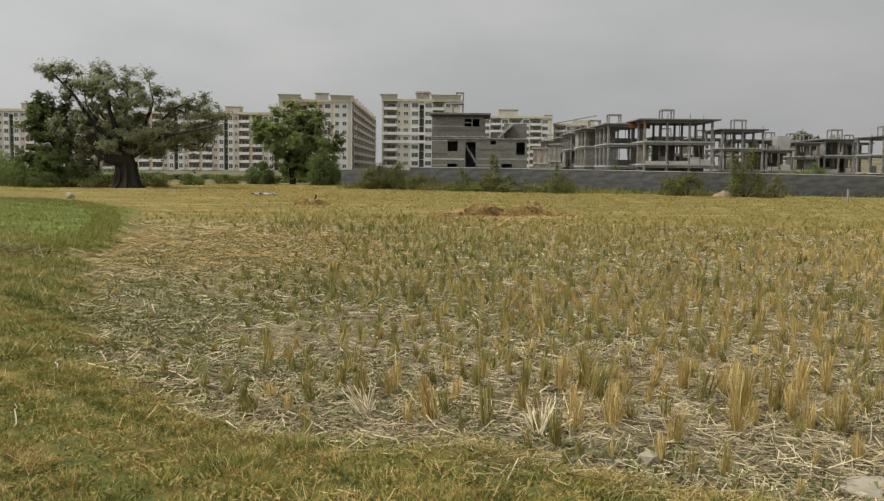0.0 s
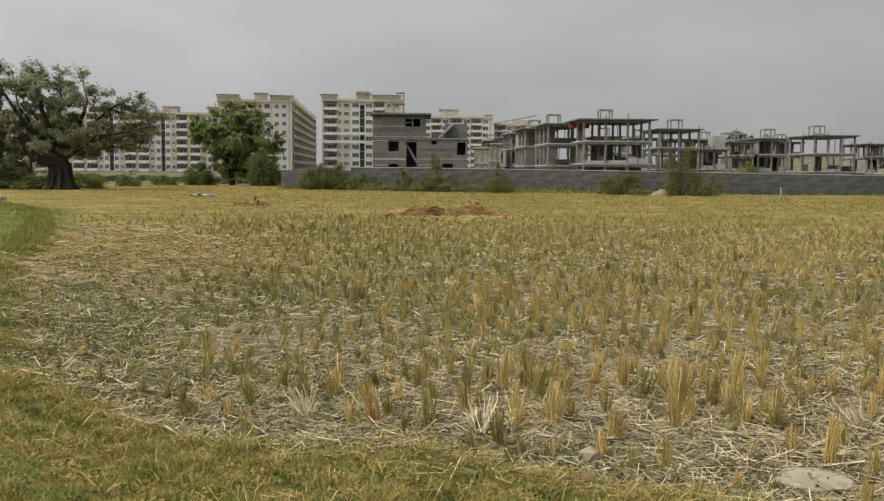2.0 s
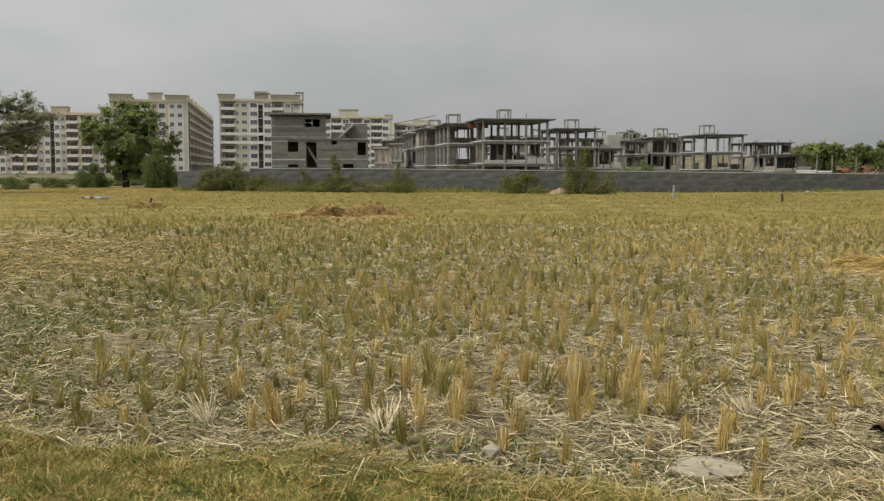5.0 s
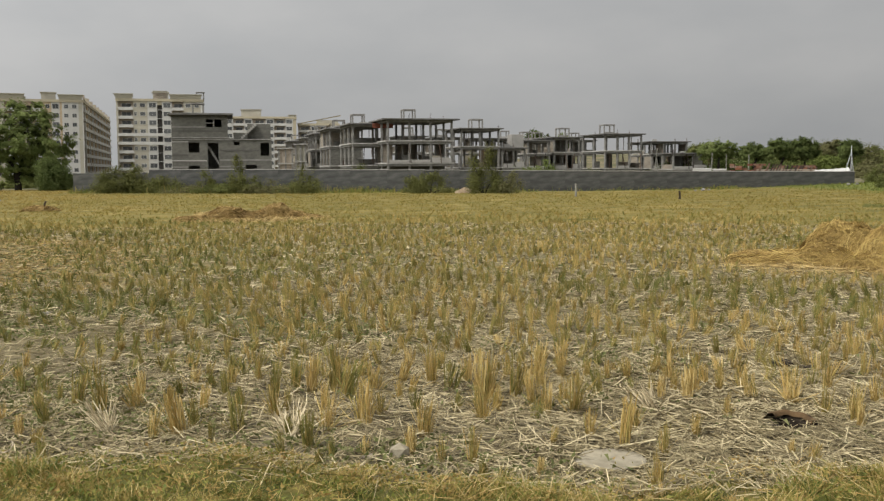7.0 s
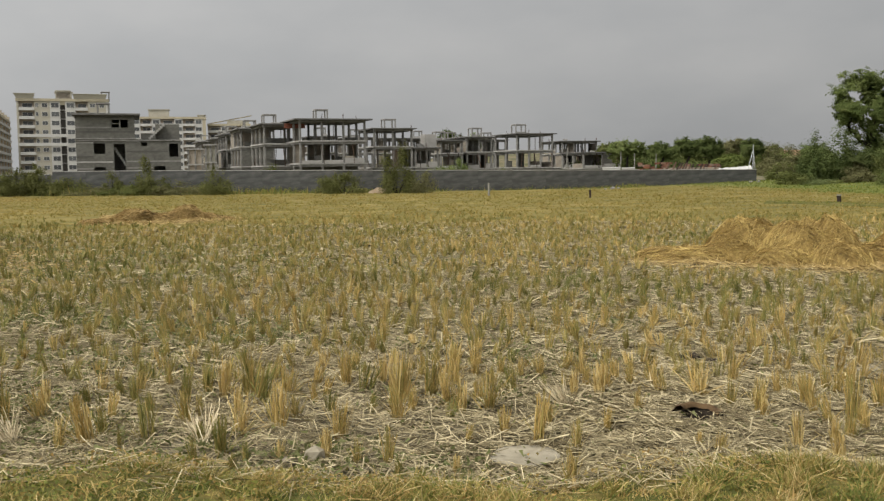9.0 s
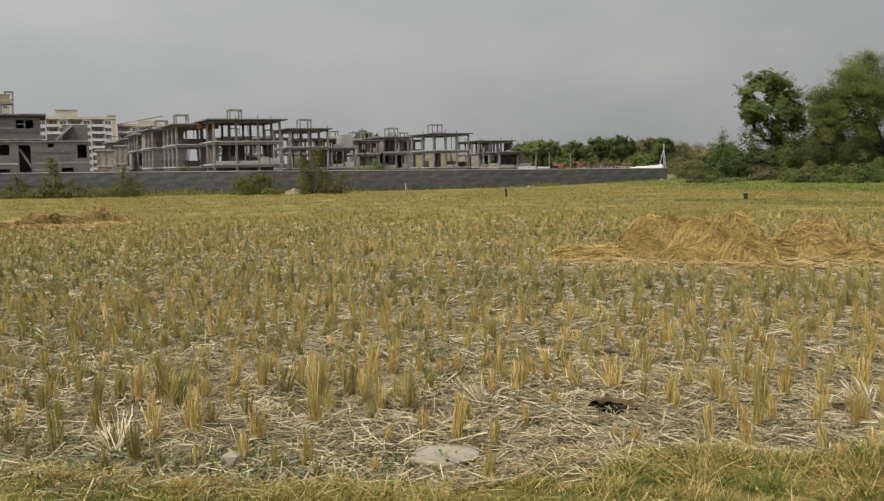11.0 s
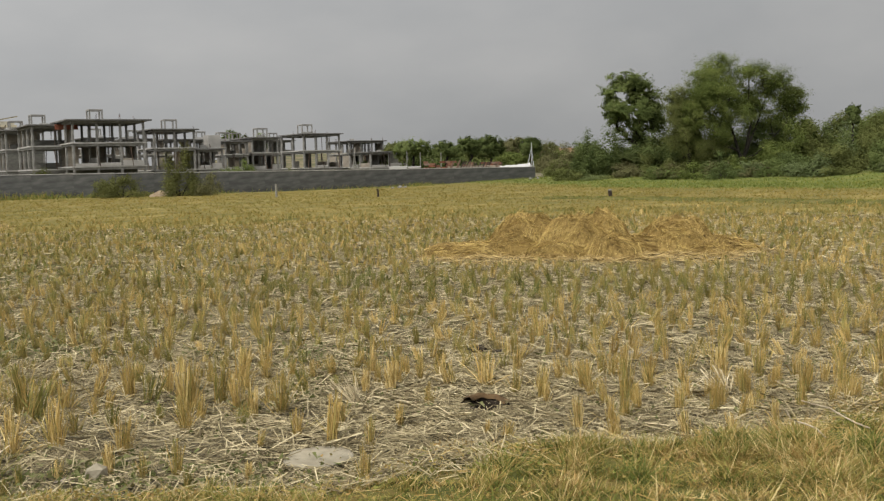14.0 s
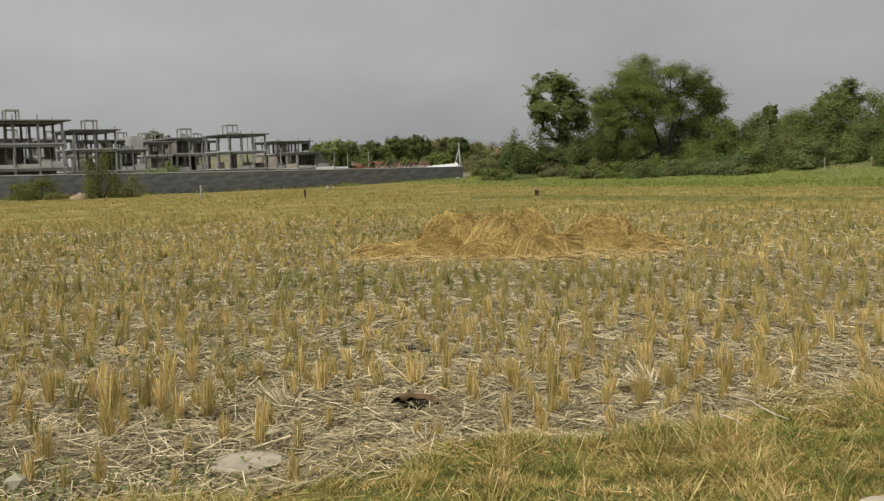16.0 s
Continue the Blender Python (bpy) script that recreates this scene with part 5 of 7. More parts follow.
# the humps that make up each heap: across, back, half width, half depth, height
HUMPS = [[(-0.4, 0.1, 0.8, 0.9, 0.82), (0.2, 0.15, 0.65, 0.8, 0.8), (-1.4, 0.7, 0.95, 0.8, 0.8), (-2.5, 0.1, 1.3, 0.85, 0.24), (-1.75, -0.1, 0.7, 0.45, 0.36), (1.75, 0.45, 0.85, 0.8, 0.7), (2.4, 0.2, 1.1, 0.7, 0.3), (0.4, -0.85, 0.6, 0.45, 0.46), (-0.7, -0.8, 0.7, 0.45, 0.3), (1.0, 0.3, 0.8, 0.7, 0.34)],
         [(0.0, 0.0, 0.8, 0.7, 0.5), (-0.55, -0.2, 0.55, 0.5, 0.34), (0.6, 0.1, 0.7, 0.5, 0.28), (-1.3, -0.1, 0.9, 0.6, 0.14)],
         [(0.1, 0.0, 0.75, 0.6, 0.55), (0.7, -0.1, 0.7, 0.5, 0.28), (-0.6, -0.1, 0.6, 0.5, 0.3), (1.3, -0.1, 0.7, 0.5, 0.12)],
         [(0.0, 0.0, 0.8, 0.6, 0.24), (0.5, -0.1, 0.5, 0.4, 0.14)]]
# places where straw lies flat: x, y, half width, half depth, thickness
FLATS = [(*polar(40.4, 21.0)[:2], 4.3, 2.5, 0.045), (*polar(3.6, 40.5)[:2], 3.6, 3.0, 0.04), (-5.0, 24.0, 5.0, 8.5, 0.011), (*polar(1.0, 45.0)[:2], 4.0, 2.0, 0.025)]


def heap_cover(x, y, grow_by=1.0):
    c = np.zeros_like(x)
    for hx, hy, rx, ry, k in HEAPS + FLATS:
        a = math.atan2(hx, hy)
        u, v = (x - hx) * math.cos(a) - (y - hy) * math.sin(a), (x - hx) * math.sin(a) + (y - hy) * math.cos(a)
        part_of = 1.0 if k > 0.05 else 20 * k
        c = np.maximum(c, part_of * (1 - np.hypot(u / (rx * grow_by), v / (ry * grow_by)) + 0.12 * wobble(x, y, 0.7)))
    return c


def clump_places(r0, r1, step, rng, b0=-29, b1=64, jit=0.2):
    """Rows of paddy hills, as they were planted, slightly out of line."""
    u, v = np.meshgrid(np.arange(-r1 * 1.1, r1 * 1.1, step), np.arange(0, r1 * 1.1, step * 0.92))
    u, v = u.ravel() + rng.normal(scale=step * jit, size=u.size), v.ravel() + rng.normal(scale=step * jit, size=v.size)
    c, s = math.cos(0.32), math.sin(0.32)
    x, y = u * c - v * s, u * s + v * c
    r, b = np.hypot(x, y), np.degrees(np.arctan2(x, y))
    k = (r >= r0) & (r < r1) & (b > b0) & (b < b1)
    x, y = x[k], y[k]
    k = in_field(x, y) & (heap_cover(x, y) <= 0.15 * rng.uniform(size=len(x))) & (rng.uniform(size=len(x)) < 0.92 - 0.3 * smooth(11.5, 7.0, np.hypot(x, y))) & (np.hypot(x - 2.78, y - 6.0) > 0.42) & (np.hypot(x - PIT[0] + 0.12, y - PIT[1] + 0.2) > 0.5) & (np.hypot(x - 3.69, y - 7.2) > 0.26)
    # thin where the straw was trodden flat, by the bund to the west
    flat = smooth(-1.0, -4.0, x + 0.16 * (y - 9) + 0.6 * wobble(x, y, 2.0)) * (y < 34)
    k &= rng.uniform(size=len(x)) > np.maximum(0.85 * flat, 0.35 * smooth(1.5, -1.5, x) * smooth(16, 11, y))
    return x[k], y[k]


def stubble(name, r0, r1, step, straws, wide, mat, seed, label, tall=(0.17, 0.33), dens=0.034, fade=None):
    """fade: the distances over which a band thickens from nothing, or, the larger one first, thins out."""
    rng = np.random.default_rng(seed)
    x, y = clump_places(r0, r1, step, rng, jit=0.2 if r1 < 20 else 0.4 if r1 < 50 else 1.0)
    if fade:
        k = rng.uniform(size=len(x)) < smooth(*fade, np.hypot(x, y))
        x, y = x[k], y[k]
    z = ground_z(x, y)
    n = len(x)
    h = rng.uniform(*tall, n) * (0.9 + 0.1 * wobble(x, y, 2.5))
    h *= 0.68 + 0.32 * smooth(-3.0, 2.0, x + 0.25 * (np.hypot(x, y) - 8))
    lean = rng.normal(scale=0.04, size=(n, 2))
    fat = rng.uniform(0.5, 1.25, n) * dens
    hue = 0.45 + 0.14 * rng.normal(size=n) + 0.10 * wobble(x, y, 3.0, 4.0) + 0.16 * np.clip((x - 2.5) / 4, -1, 1) - (0.05 + 0.13 * smooth(2, 7, x)) * smooth(9, 15, np.hypot(x, y)) * smooth(-5, 3, x)
    if r1 > 60:
        hue = 0.33 + 0.34 * smooth(-1.0, -12.0, x + 2 * wobble(x, y, 7.0)) + 0.1 * wobble(x, 2.5 * y, 9.0, 2.0) + 0.1 * rng.normal(size=n)
    i = np.repeat(np.arange(n), straws)
    a, r = rng.uniform(0, 2 * math.pi, len(i)), np.sqrt(rng.uniform(size=len(i)))
    off = np.stack([np.cos(a), np.sin(a)], 1) * (r * fat[i])[:, None]
    base = np.stack([x[i] + off[:, 0], y[i] + off[:, 1], z[i] - 0.01], 1)
    hh = h[i] * np.where(rng.uniform(size=len(i)) < 0.6, rng.uniform(0.7, 1.08, len(i)), rng.uniform(0.25, 0.8, len(i)))
    ln = lean[i] + off * (rng.uniform(0.0, 0.5, (len(i), 1)) + rng.uniform(0, 0.7, n)[i][:, None]) + rng.normal(scale=0.016, size=(len(i), 2))
    loose = rng.uniform(0.0, 0.2, n)[i]
    stray = rng.uniform(size=len(i)) < loose
    ln[stray] += rng.normal(scale=0.10, size=(stray.sum(), 2))
    q = blade_quads(base, hh, ln, rng.uniform(0.7, 1.3, len(i)) * wide, rng, 0.9)
    return tagged(put(name, pieces(name, q, mat, hue[i] + 0.15 * rng.normal(size=len(i)))), label, "stubble", kind="stuff")


# tufts that stand nearest the bund: x, y
NEAR_TUFTS = [(-1.73, 9.74), (-1.26, 9.35), (-0.9, 8.75), (-0.69, 8.42), (-0.41, 8.53), (-0.06, 7.61), (0.13, 8.33), (0.37, 7.58), (0.41, 9.5), (1.08, 8.66), (0.94, 8.77), (1.3, 8.66),
              (1.32, 8.24), (0.69, 7.94), (1.03, 7.41), (0.84, 6.95), (1.35, 7.55), (1.61, 8.56), (1.94, 8.85), (2.2, 8.74), (2.3, 8.46), (2.52, 8.68), (2.51, 8.01), (2.79, 8.06),
              (2.85, 7.51), (3.07, 7.4), (1.52, 6.61), (1.87, 6.27), (3.23, 8.76), (3.59, 8.99), (2.82, 7.74), (3.02, 6.34), (2.78, 5.36), (4.3, 8.14), (4.14, 7.47), (4.67, 7.36),
              (4.92, 7.14), (3.2, 6.09), (5.5, 6.47), (4.58, 5.05), (6.04, 6.25), (6.37, 6.6), (6.68, 6.02), (7.1, 5.96), (6.86, 5.28), (8.35, 5.53), (5.14, 6.63), (5.64, 6.11)]


def tuft_mesh(seed, green):
    """One cut paddy hill: a tight bundle of straws with a ragged top and a few stray leaves."""
    rng = np.random.default_rng(seed)
    n = int(rng.integers(55, 95))
    r0, h0, splay = rng.uniform(0.030, 0.056), rng.uniform(0.20, 0.32), rng.uniform(-0.1, 0.5)
    a, r = rng.uniform(0, 2 * math.pi, n), np.sqrt(rng.uniform(size=n)) * r0
    base = np.stack([np.cos(a) * r, np.sin(a) * r * 0.8, np.full(n, -0.015)], 1)
    h = h0 * np.where(rng.uniform(size=n) < 0.55, rng.uniform(0.74, 1.1, n), rng.uniform(0.25, 0.85, n))
    out = base[:, :2] * splay * rng.uniform(0.5, 2.2, (n, 1)) + rng.normal(scale=0.02, size=(n, 2)) + rng.normal(scale=0.022, size=2)
    stray = rng.uniform(size=n) < rng.uniform(0.08, 0.3)
    out[stray] += rng.normal(scale=0.10, size=(stray.sum(), 2))
    h[stray] *= rng.uniform(0.5, 0.95, stray.sum())
    t = rng.uniform(0, 2 * math.pi, n)
    side = np.stack([np.cos(t), np.sin(t), np.zeros(n)], 1) * (rng.uniform(0.0017, 0.0034, n))[:, None]
    mid = base + np.concatenate([out * 0.4, (h * 0.52)[:, None]], 1)
    tip = base + np.concatenate([out, h[:, None]], 1)
    q = np.concatenate([np.stack([base - side, base + side, mid + side, mid - side], 1), np.stack([mid - side, mid + side, tip + side * 0.8, tip - side * 0.8], 1)])
    tone = np.tile((0.30 if green else 0.67) + rng.normal(scale=0.07) + 0.2 * rng.normal(size=n), 2)
    tone[:n] += 0.07 if green else 0.02
    return pieces("stubble_tuft", q, M_STUBBLE, tone)


def near_tufts(reach=9.4, most=300):
    rng = np.random.default_rng(71)
    shapes = [tuft_mesh(800 + k, k % 3 == 2) for k in range(27)]
    x, y = clump_places(4, reach, 0.29, rng, jit=0.22)
    own = np.array(NEAR_TUFTS)
    gap = np.min(np.hypot(x[:, None] - own[None, :, 0], y[:, None] - own[None, :, 1]), 1)
    k = (gap > 0.2) & (rng.uniform(size=len(x)) < 0.4 + 0.5 * smooth(7.0, 8.6, np.hypot(x, y)) + 0.45 * smooth(4.5, 6.0, x) * smooth(6.6, 7.4, np.hypot(x, y)))
    x, y = np.concatenate([own[:, 0], x[k]]), np.concatenate([own[:, 1], y[k]])
    big = np.concatenate([np.full(len(own), 1.25), np.full(int(k.sum()), 0.84)])
    for i in range(min(most, len(x))):
        g = rng.uniform() < 0.58 - 0.12 * x[i]
        me = shapes[3 * int(rng.integers(0, 9)) + (2 if g else int(rng.integers(0, 2)))]
        ob = put("stubble_tuft", me, None, (x[i], y[i], float(ground_z(x[i:i + 1], y[i:i + 1])[0])), rot=rng.uniform(0, 6.28))
        w = big[i] * rng.uniform(0.85, 1.15) * (0.72 if math.hypot(x[i], y[i]) < 7.0 else 1.0)
        ob.scale = (w, w, w * rng.uniform(0.85, 1.2) * (0.75 if x[i] < -1.0 else 1.0))
        tagged(ob, "olive green cut tuft of paddy stubble in bleached straw" if g else "golden cut tuft of paddy stubble in bleached straw", "stubble tuft", "stubble tufts")


near_tufts()
stubble("paddy_stubble", 9.4, 18, 0.32, 34, 0.0064, M_STUBBLE, 1, "cut tufts of golden and green paddy stubble in rows", tall=(0.17, 0.29), dens=0.034)
stubble("paddy_stubble", 18, 46, 0.30, 11, 0.014, M_STUBBLE, 2, "cut tufts of golden and green paddy stubble in rows", tall=(0.14, 0.25), fade=(46, 26))
stubble("paddy_stubble", 28, 114, 0.40, 4, 0.035, M_FARSTUB, 3, "distant yellow paddy stubble running to the wall", tall=(0.05, 0.12), dens=0.26, fade=(28, 44))


def litter(name, r0, r1, per_m2, length, wide, seed, label, mat=M_LITTER, where=None, lift=0.035):
    rng = np.random.default_rng(seed)
    area = 0.5 * radians(93) * (r1 ** 2 - r0 ** 2)
    n = int(area * per_m2)
    r = np.sqrt(rng.uniform(r0 ** 2, r1 ** 2, n))
    b = radians(-29) + radians(93) * rng.uniform(size=n)
    x, y = r * np.sin(b), r * np.cos(b)
    d = edge_distance(x, y) + 0.25 * wobble(x, y, 0.9)
    k = (d > -0.45 * rng.uniform(size=n) ** 2) & (np.hypot((x - 2.78) / 0.24, (y - 6.05) / 0.25) > 1) & (np.hypot((x - PIT[0]) / 0.2, (y - PIT[1]) / 0.2) > 1)
    if where is None:
        k &= rng.uniform(size=n) < (0.45 + 0.55 * np.clip(wobble(x, y, 1.3, 3.0) * 0.7 + 0.5, 0, 1)) * (0.58 + 0.42 * smooth(0.5, 3.5, x))
    else:
        k &= where(x, y, rng)
    x, y = x[k], y[k]
    n = len(x)
    z = ground_z(x, y) + 0.003 + lift * rng.uniform(size=n) ** 1.6
    a = rng.uniform(0, 2 * math.pi, n) * 0.6 + wobble(x, y, 0.35, 2.0) * 1.2
    L = length * rng.uniform(0.35, 1.6, n)
    t = np.stack([np.cos(a), np.sin(a), rng.normal(scale=0.10, size=n)], 1) * (L / 2)[:, None]
    s = np.stack([-np.sin(a), np.cos(a), rng.normal(scale=0.5, size=n)], 1) * (wide * rng.uniform(0.6, 1.4, n) / 2)[:, None]
    up = rng.uniform(size=n) < 0.12
    t[up, 2] = rng.uniform(0.1, 0.35, up.sum()) * L[up] / 2
    c = np.stack([x, y, z + np.abs(t[:, 2]) * 0.8], 1)
    q = np.stack([c - t - s, c + t - s, c + t + s, c - t + s], 1)
    return tagged(put(name, pieces(name, q, mat)), label, "straw", kind="stuff")


litter("straw_litter", 4.5, 11, 2800, 0.2, 0.0054, 5, "bleached loose straw scattered over pale soil")
litter("straw_litter", 11, 19, 800, 0.2, 0.0064, 6, "bleached loose straw between the stubble rows")
litter("straw_litter", 19, 36, 150, 0.22, 0.0105, 16, "bleached loose straw between the stubble rows")
litter("flat_straw", 15, 50, 420, 0.25, 0.0075, 17, "golden straw lying flat over the stubble", M_STRAW, lambda x, y, r: (heap_cover(x, y) > 0.5 * r.uniform(size=len(x)) ** 2 + 0.02) & (x > 0.5), lift=0.09)
litter("flat_straw", 14, 40, 400, 0.2, 0.0075, 18, "dull orange straw trodden flat by the bund", M_TRODDEN, lambda x, y, r: (heap_cover(x, y) > 0.6 * r.uniform(size=len(x)) ** 2) & (x <= 0.5), lift=0.05)


def weeds():
    rng = np.random.default_rng(21)
    n = 250000
    x, y = rng.uniform(-7, 10, n), rng.uniform(5, 28, n)
    k = in_field(x, y) & (rng.uniform(size=n) < np.clip(wobble(x, y, 1.1, 6.0) * 0.7 + 0.27 - 0.12 * (x - 0.5), 0.05, 0.95) * (1 - 0.6 * smooth(12, 20, y)))
    x, y = x[k], y[k]
    c = np.stack([x, y, ground_z(x, y) + rng.uniform(0.01, 0.05, len(x))], 1)
    tagged(put("field_weeds", pieces("field_weeds", leaf_blades(c, 0.026, rng, aspect=2.4), M_WEED)), "small grey-green weeds creeping between the straw", "weeds", kind="stuff")


weeds()


def bund_weeds():
    rng = np.random.default_rng(22)
    n = 150000
    x, y = rng.uniform(-7, 8, n), rng.uniform(3, 11, n)
    d = edge_distance(x, y) + 0.25 * wobble(x, y, 0.9)
    b = np.degrees(np.arctan2(x, y))
    k = (d < 0.5 * rng.uniform(size=n)) & (np.hypot(x, y) > 4.9) & (b > -29) & (b < 64) & (rng.uniform(size=n) < np.clip(0.45 + 0.5 * wobble(x, y, 0.35, 3.0), 0.05, 1) * (0.35 + 0.65 * smooth(4.5, 0.5, x)))
    x, y = x[k], y[k]
    n = len(x)
    c = np.stack([x, y, ground_z(x, y) + rng.uniform(0.015, 0.07, n)], 1)
    hue = 0.34 + 0.12 * wobble(x, y, 0.5, 8.0) + 0.14 * wobble(x, y, 0.11, 3.0) + 0.19 * rng.normal(size=n) + 0.03 * x.clip(-6, 6)
    hue = np.minimum(hue, 0.72)
    tagged(put("bund_weeds", pieces("bund_weeds", leaf_blades(c, 0.017, rng, aspect=2.0), M_GRASS, hue)), "low leafy weeds and dry scraps in the bund grass", "weeds", kind="stuff")


bund_weeds()


def dry_stems():
    """Dead stems tangled over the bund's grass."""
    rng = np.random.default_rng(23)
    n = 60000
    x, y = rng.uniform(-7, 8.5, n), rng.uniform(3, 11, n)
    d = edge_distance(x, y) + 0.25 * wobble(x, y, 0.9)
    b = np.degrees(np.arctan2(x, y))
    k = (d < 0.2) & (np.hypot(x, y) > 4.9) & (b > -29) & (b < 64) & (rng.uniform(size=n) < np.clip(0.25 + 0.5 * wobble(x, y, 0.5, 7.0) + 0.1 * x, 0.04, 1))
    x, y = x[k], y[k]
    n = len(x)
    a, L = rng.uniform(0, 2 * math.pi, n), rng.uniform(0.04, 0.15, n)
    t = np.stack([np.cos(a), np.sin(a), rng.normal(scale=0.3, size=n)], 1) * (L / 2)[:, None]
    w = np.stack([-np.sin(a), np.cos(a), rng.normal(scale=0.6, size=n)], 1) * rng.uniform(0.0009, 0.002, n)[:, None]
    c = np.stack([x, y, ground_z(x, y) + rng.uniform(0.02, 0.075, n)], 1)
    tagged(put("dry_stems", pieces("dry_stems", np.stack([c - t - w, c + t - w, c + t + w, c - t + w], 1), M_GRASS, 0.66 + 0.18 * rng.normal(size=n))), "dead straw-coloured stems tangled in the bund grass", "straw", kind="stuff")


dry_stems()


# patches of bund grass that have dried to orange brown: x, y, reach, how dry
DRY_PATCHES = [(-2.36, 6.13, 0.3, 0.26), (-2.73, 6.50, 0.28, 0.2), (-0.71, 6.05, 0.55, 0.14), (4.93, 3.73, 0.4, 0.14)]


def grass(name, n, box, mat, seed, label, tall, wide, test, dry=0.0):
    rng = np.random.default_rng(seed)
    x, y = rng.uniform(box[0], box[1], n), rng.uniform(box[2], box[3], n)
    # blades stand in tufts
    x, y = x + 0.03 * np.sin(31 * y + 7 * x), y + 0.03 * np.sin(29 * x - 5 * y)
    d = edge_distance(x, y) + 0.25 * wobble(x, y, 0.9) + 0.12 * wobble(x, y, 0.25, 3.0)
    k = test(x, y, d, rng)
    x, y, d = x[k], y[k], d[k]
    n = len(x)
    tall = tall * (1 + 0.6 * smooth(30, 44, np.degrees(np.arctan2(x, y))) * (np.hypot(x, y) < 14))
    tuft = np.clip(0.8 + 0.55 * wobble(x, y, 0.13, 5.0) + 0.45 * wobble(x, y, 0.42, 5.0), 0.2, 2.4)
    h = tall * rng.uniform(0.4, 1.25, n) * tuft * smooth(0.7, -0.6, d).clip(0.3, 1)
    ln = (rng.normal(scale=0.85, size=(n, 2)) + 0.35 * np.stack([wobble(x, y, 0.33, 2.0), wobble(x, y, 0.3, 6.0)], 1)) * h[:, None]
    hue = 0.40 - 0.05 * smooth(2.0, -3.0, x) - 0.13 * smooth(8.5, 13, np.hypot(x, y)) + dry + 0.2 * wobble(x, y, 0.2, 7.0) + 0.2 * wobble(x, y, 0.07, 1.0) + 0.11 * wobble(x, y, 0.6, 8.0) + 0.22 * rng.normal(size=n)
    for px, py, pr, dryness in DRY_PATCHES:
        hue += dryness * np.exp(-((x - px) ** 2 + (y - py) ** 2) / pr ** 2)
    stalk = rng.uniform(size=n) < 0.012
    h[stalk] *= 1.9
    hue[stalk] = 0.95
    q = blade_tips(np.stack([x, y, ground_z(x, y) - 0.01], 1), h, ln, 1.25 * wide * rng.uniform(0.6, 1.4, n), rng)
    return tagged(put(name, pieces(name, q, mat, hue)), label, "grass", kind="stuff")


grass("bund_grass", 1250000, (-9, 12, 2.8, 14), M_GRASS, 7, "short mixed green and dry grass on the bund", 0.064, 0.0068,
      lambda x, y, d, r: (d < np.where(x < -1.5, 2.6, 1.3) * r.uniform(size=len(x)) ** 3.6) & (wobble(x, y, 0.12, 9.0) + 0.6 * wobble(x, y, 0.5, 2.0) > r.uniform(-3.0, -0.9, len(x))) & (np.hypot(x, y) > 4.9) & (np.degrees(np.arctan2(x, y)) > -29) & (np.degrees(np.arctan2(x, y)) < 66))
grass("bund_grass", 190000, (-22, -3, 12, 27), M_GRASS, 8, "short mixed grass along the curving bund", 0.1, 0.012,
      lambda x, y, d, r: (d < 0.1) & (d > -9) & (y < 26) & (np.degrees(np.arctan2(x, y)) > -30))
grass("bund_grass", 45000, (-6, 7, -4, 5.3), M_GRASS, 10, "short mixed grass underfoot on the bund", 0.075, 0.008,
      lambda x, y, d, r: (d < 0.1) & ((np.hypot(x, y) <= 4.95) | (np.degrees(np.arctan2(x, y)) > 66) | (np.degrees(np.arctan2(x, y)) < -29)))
grass("lush_grass", 150000, (-40, -7, 19, 57), M_LUSH, 9, "bright green young grass beyond the bund", 0.11, 0.02,
      lambda x, y, d, r: (d < 0.0) & (zone_lush(x, y) > r.uniform(size=len(x)) * 0.8) & (np.degrees(np.arctan2(x, y)) > -31), dry=0.22)


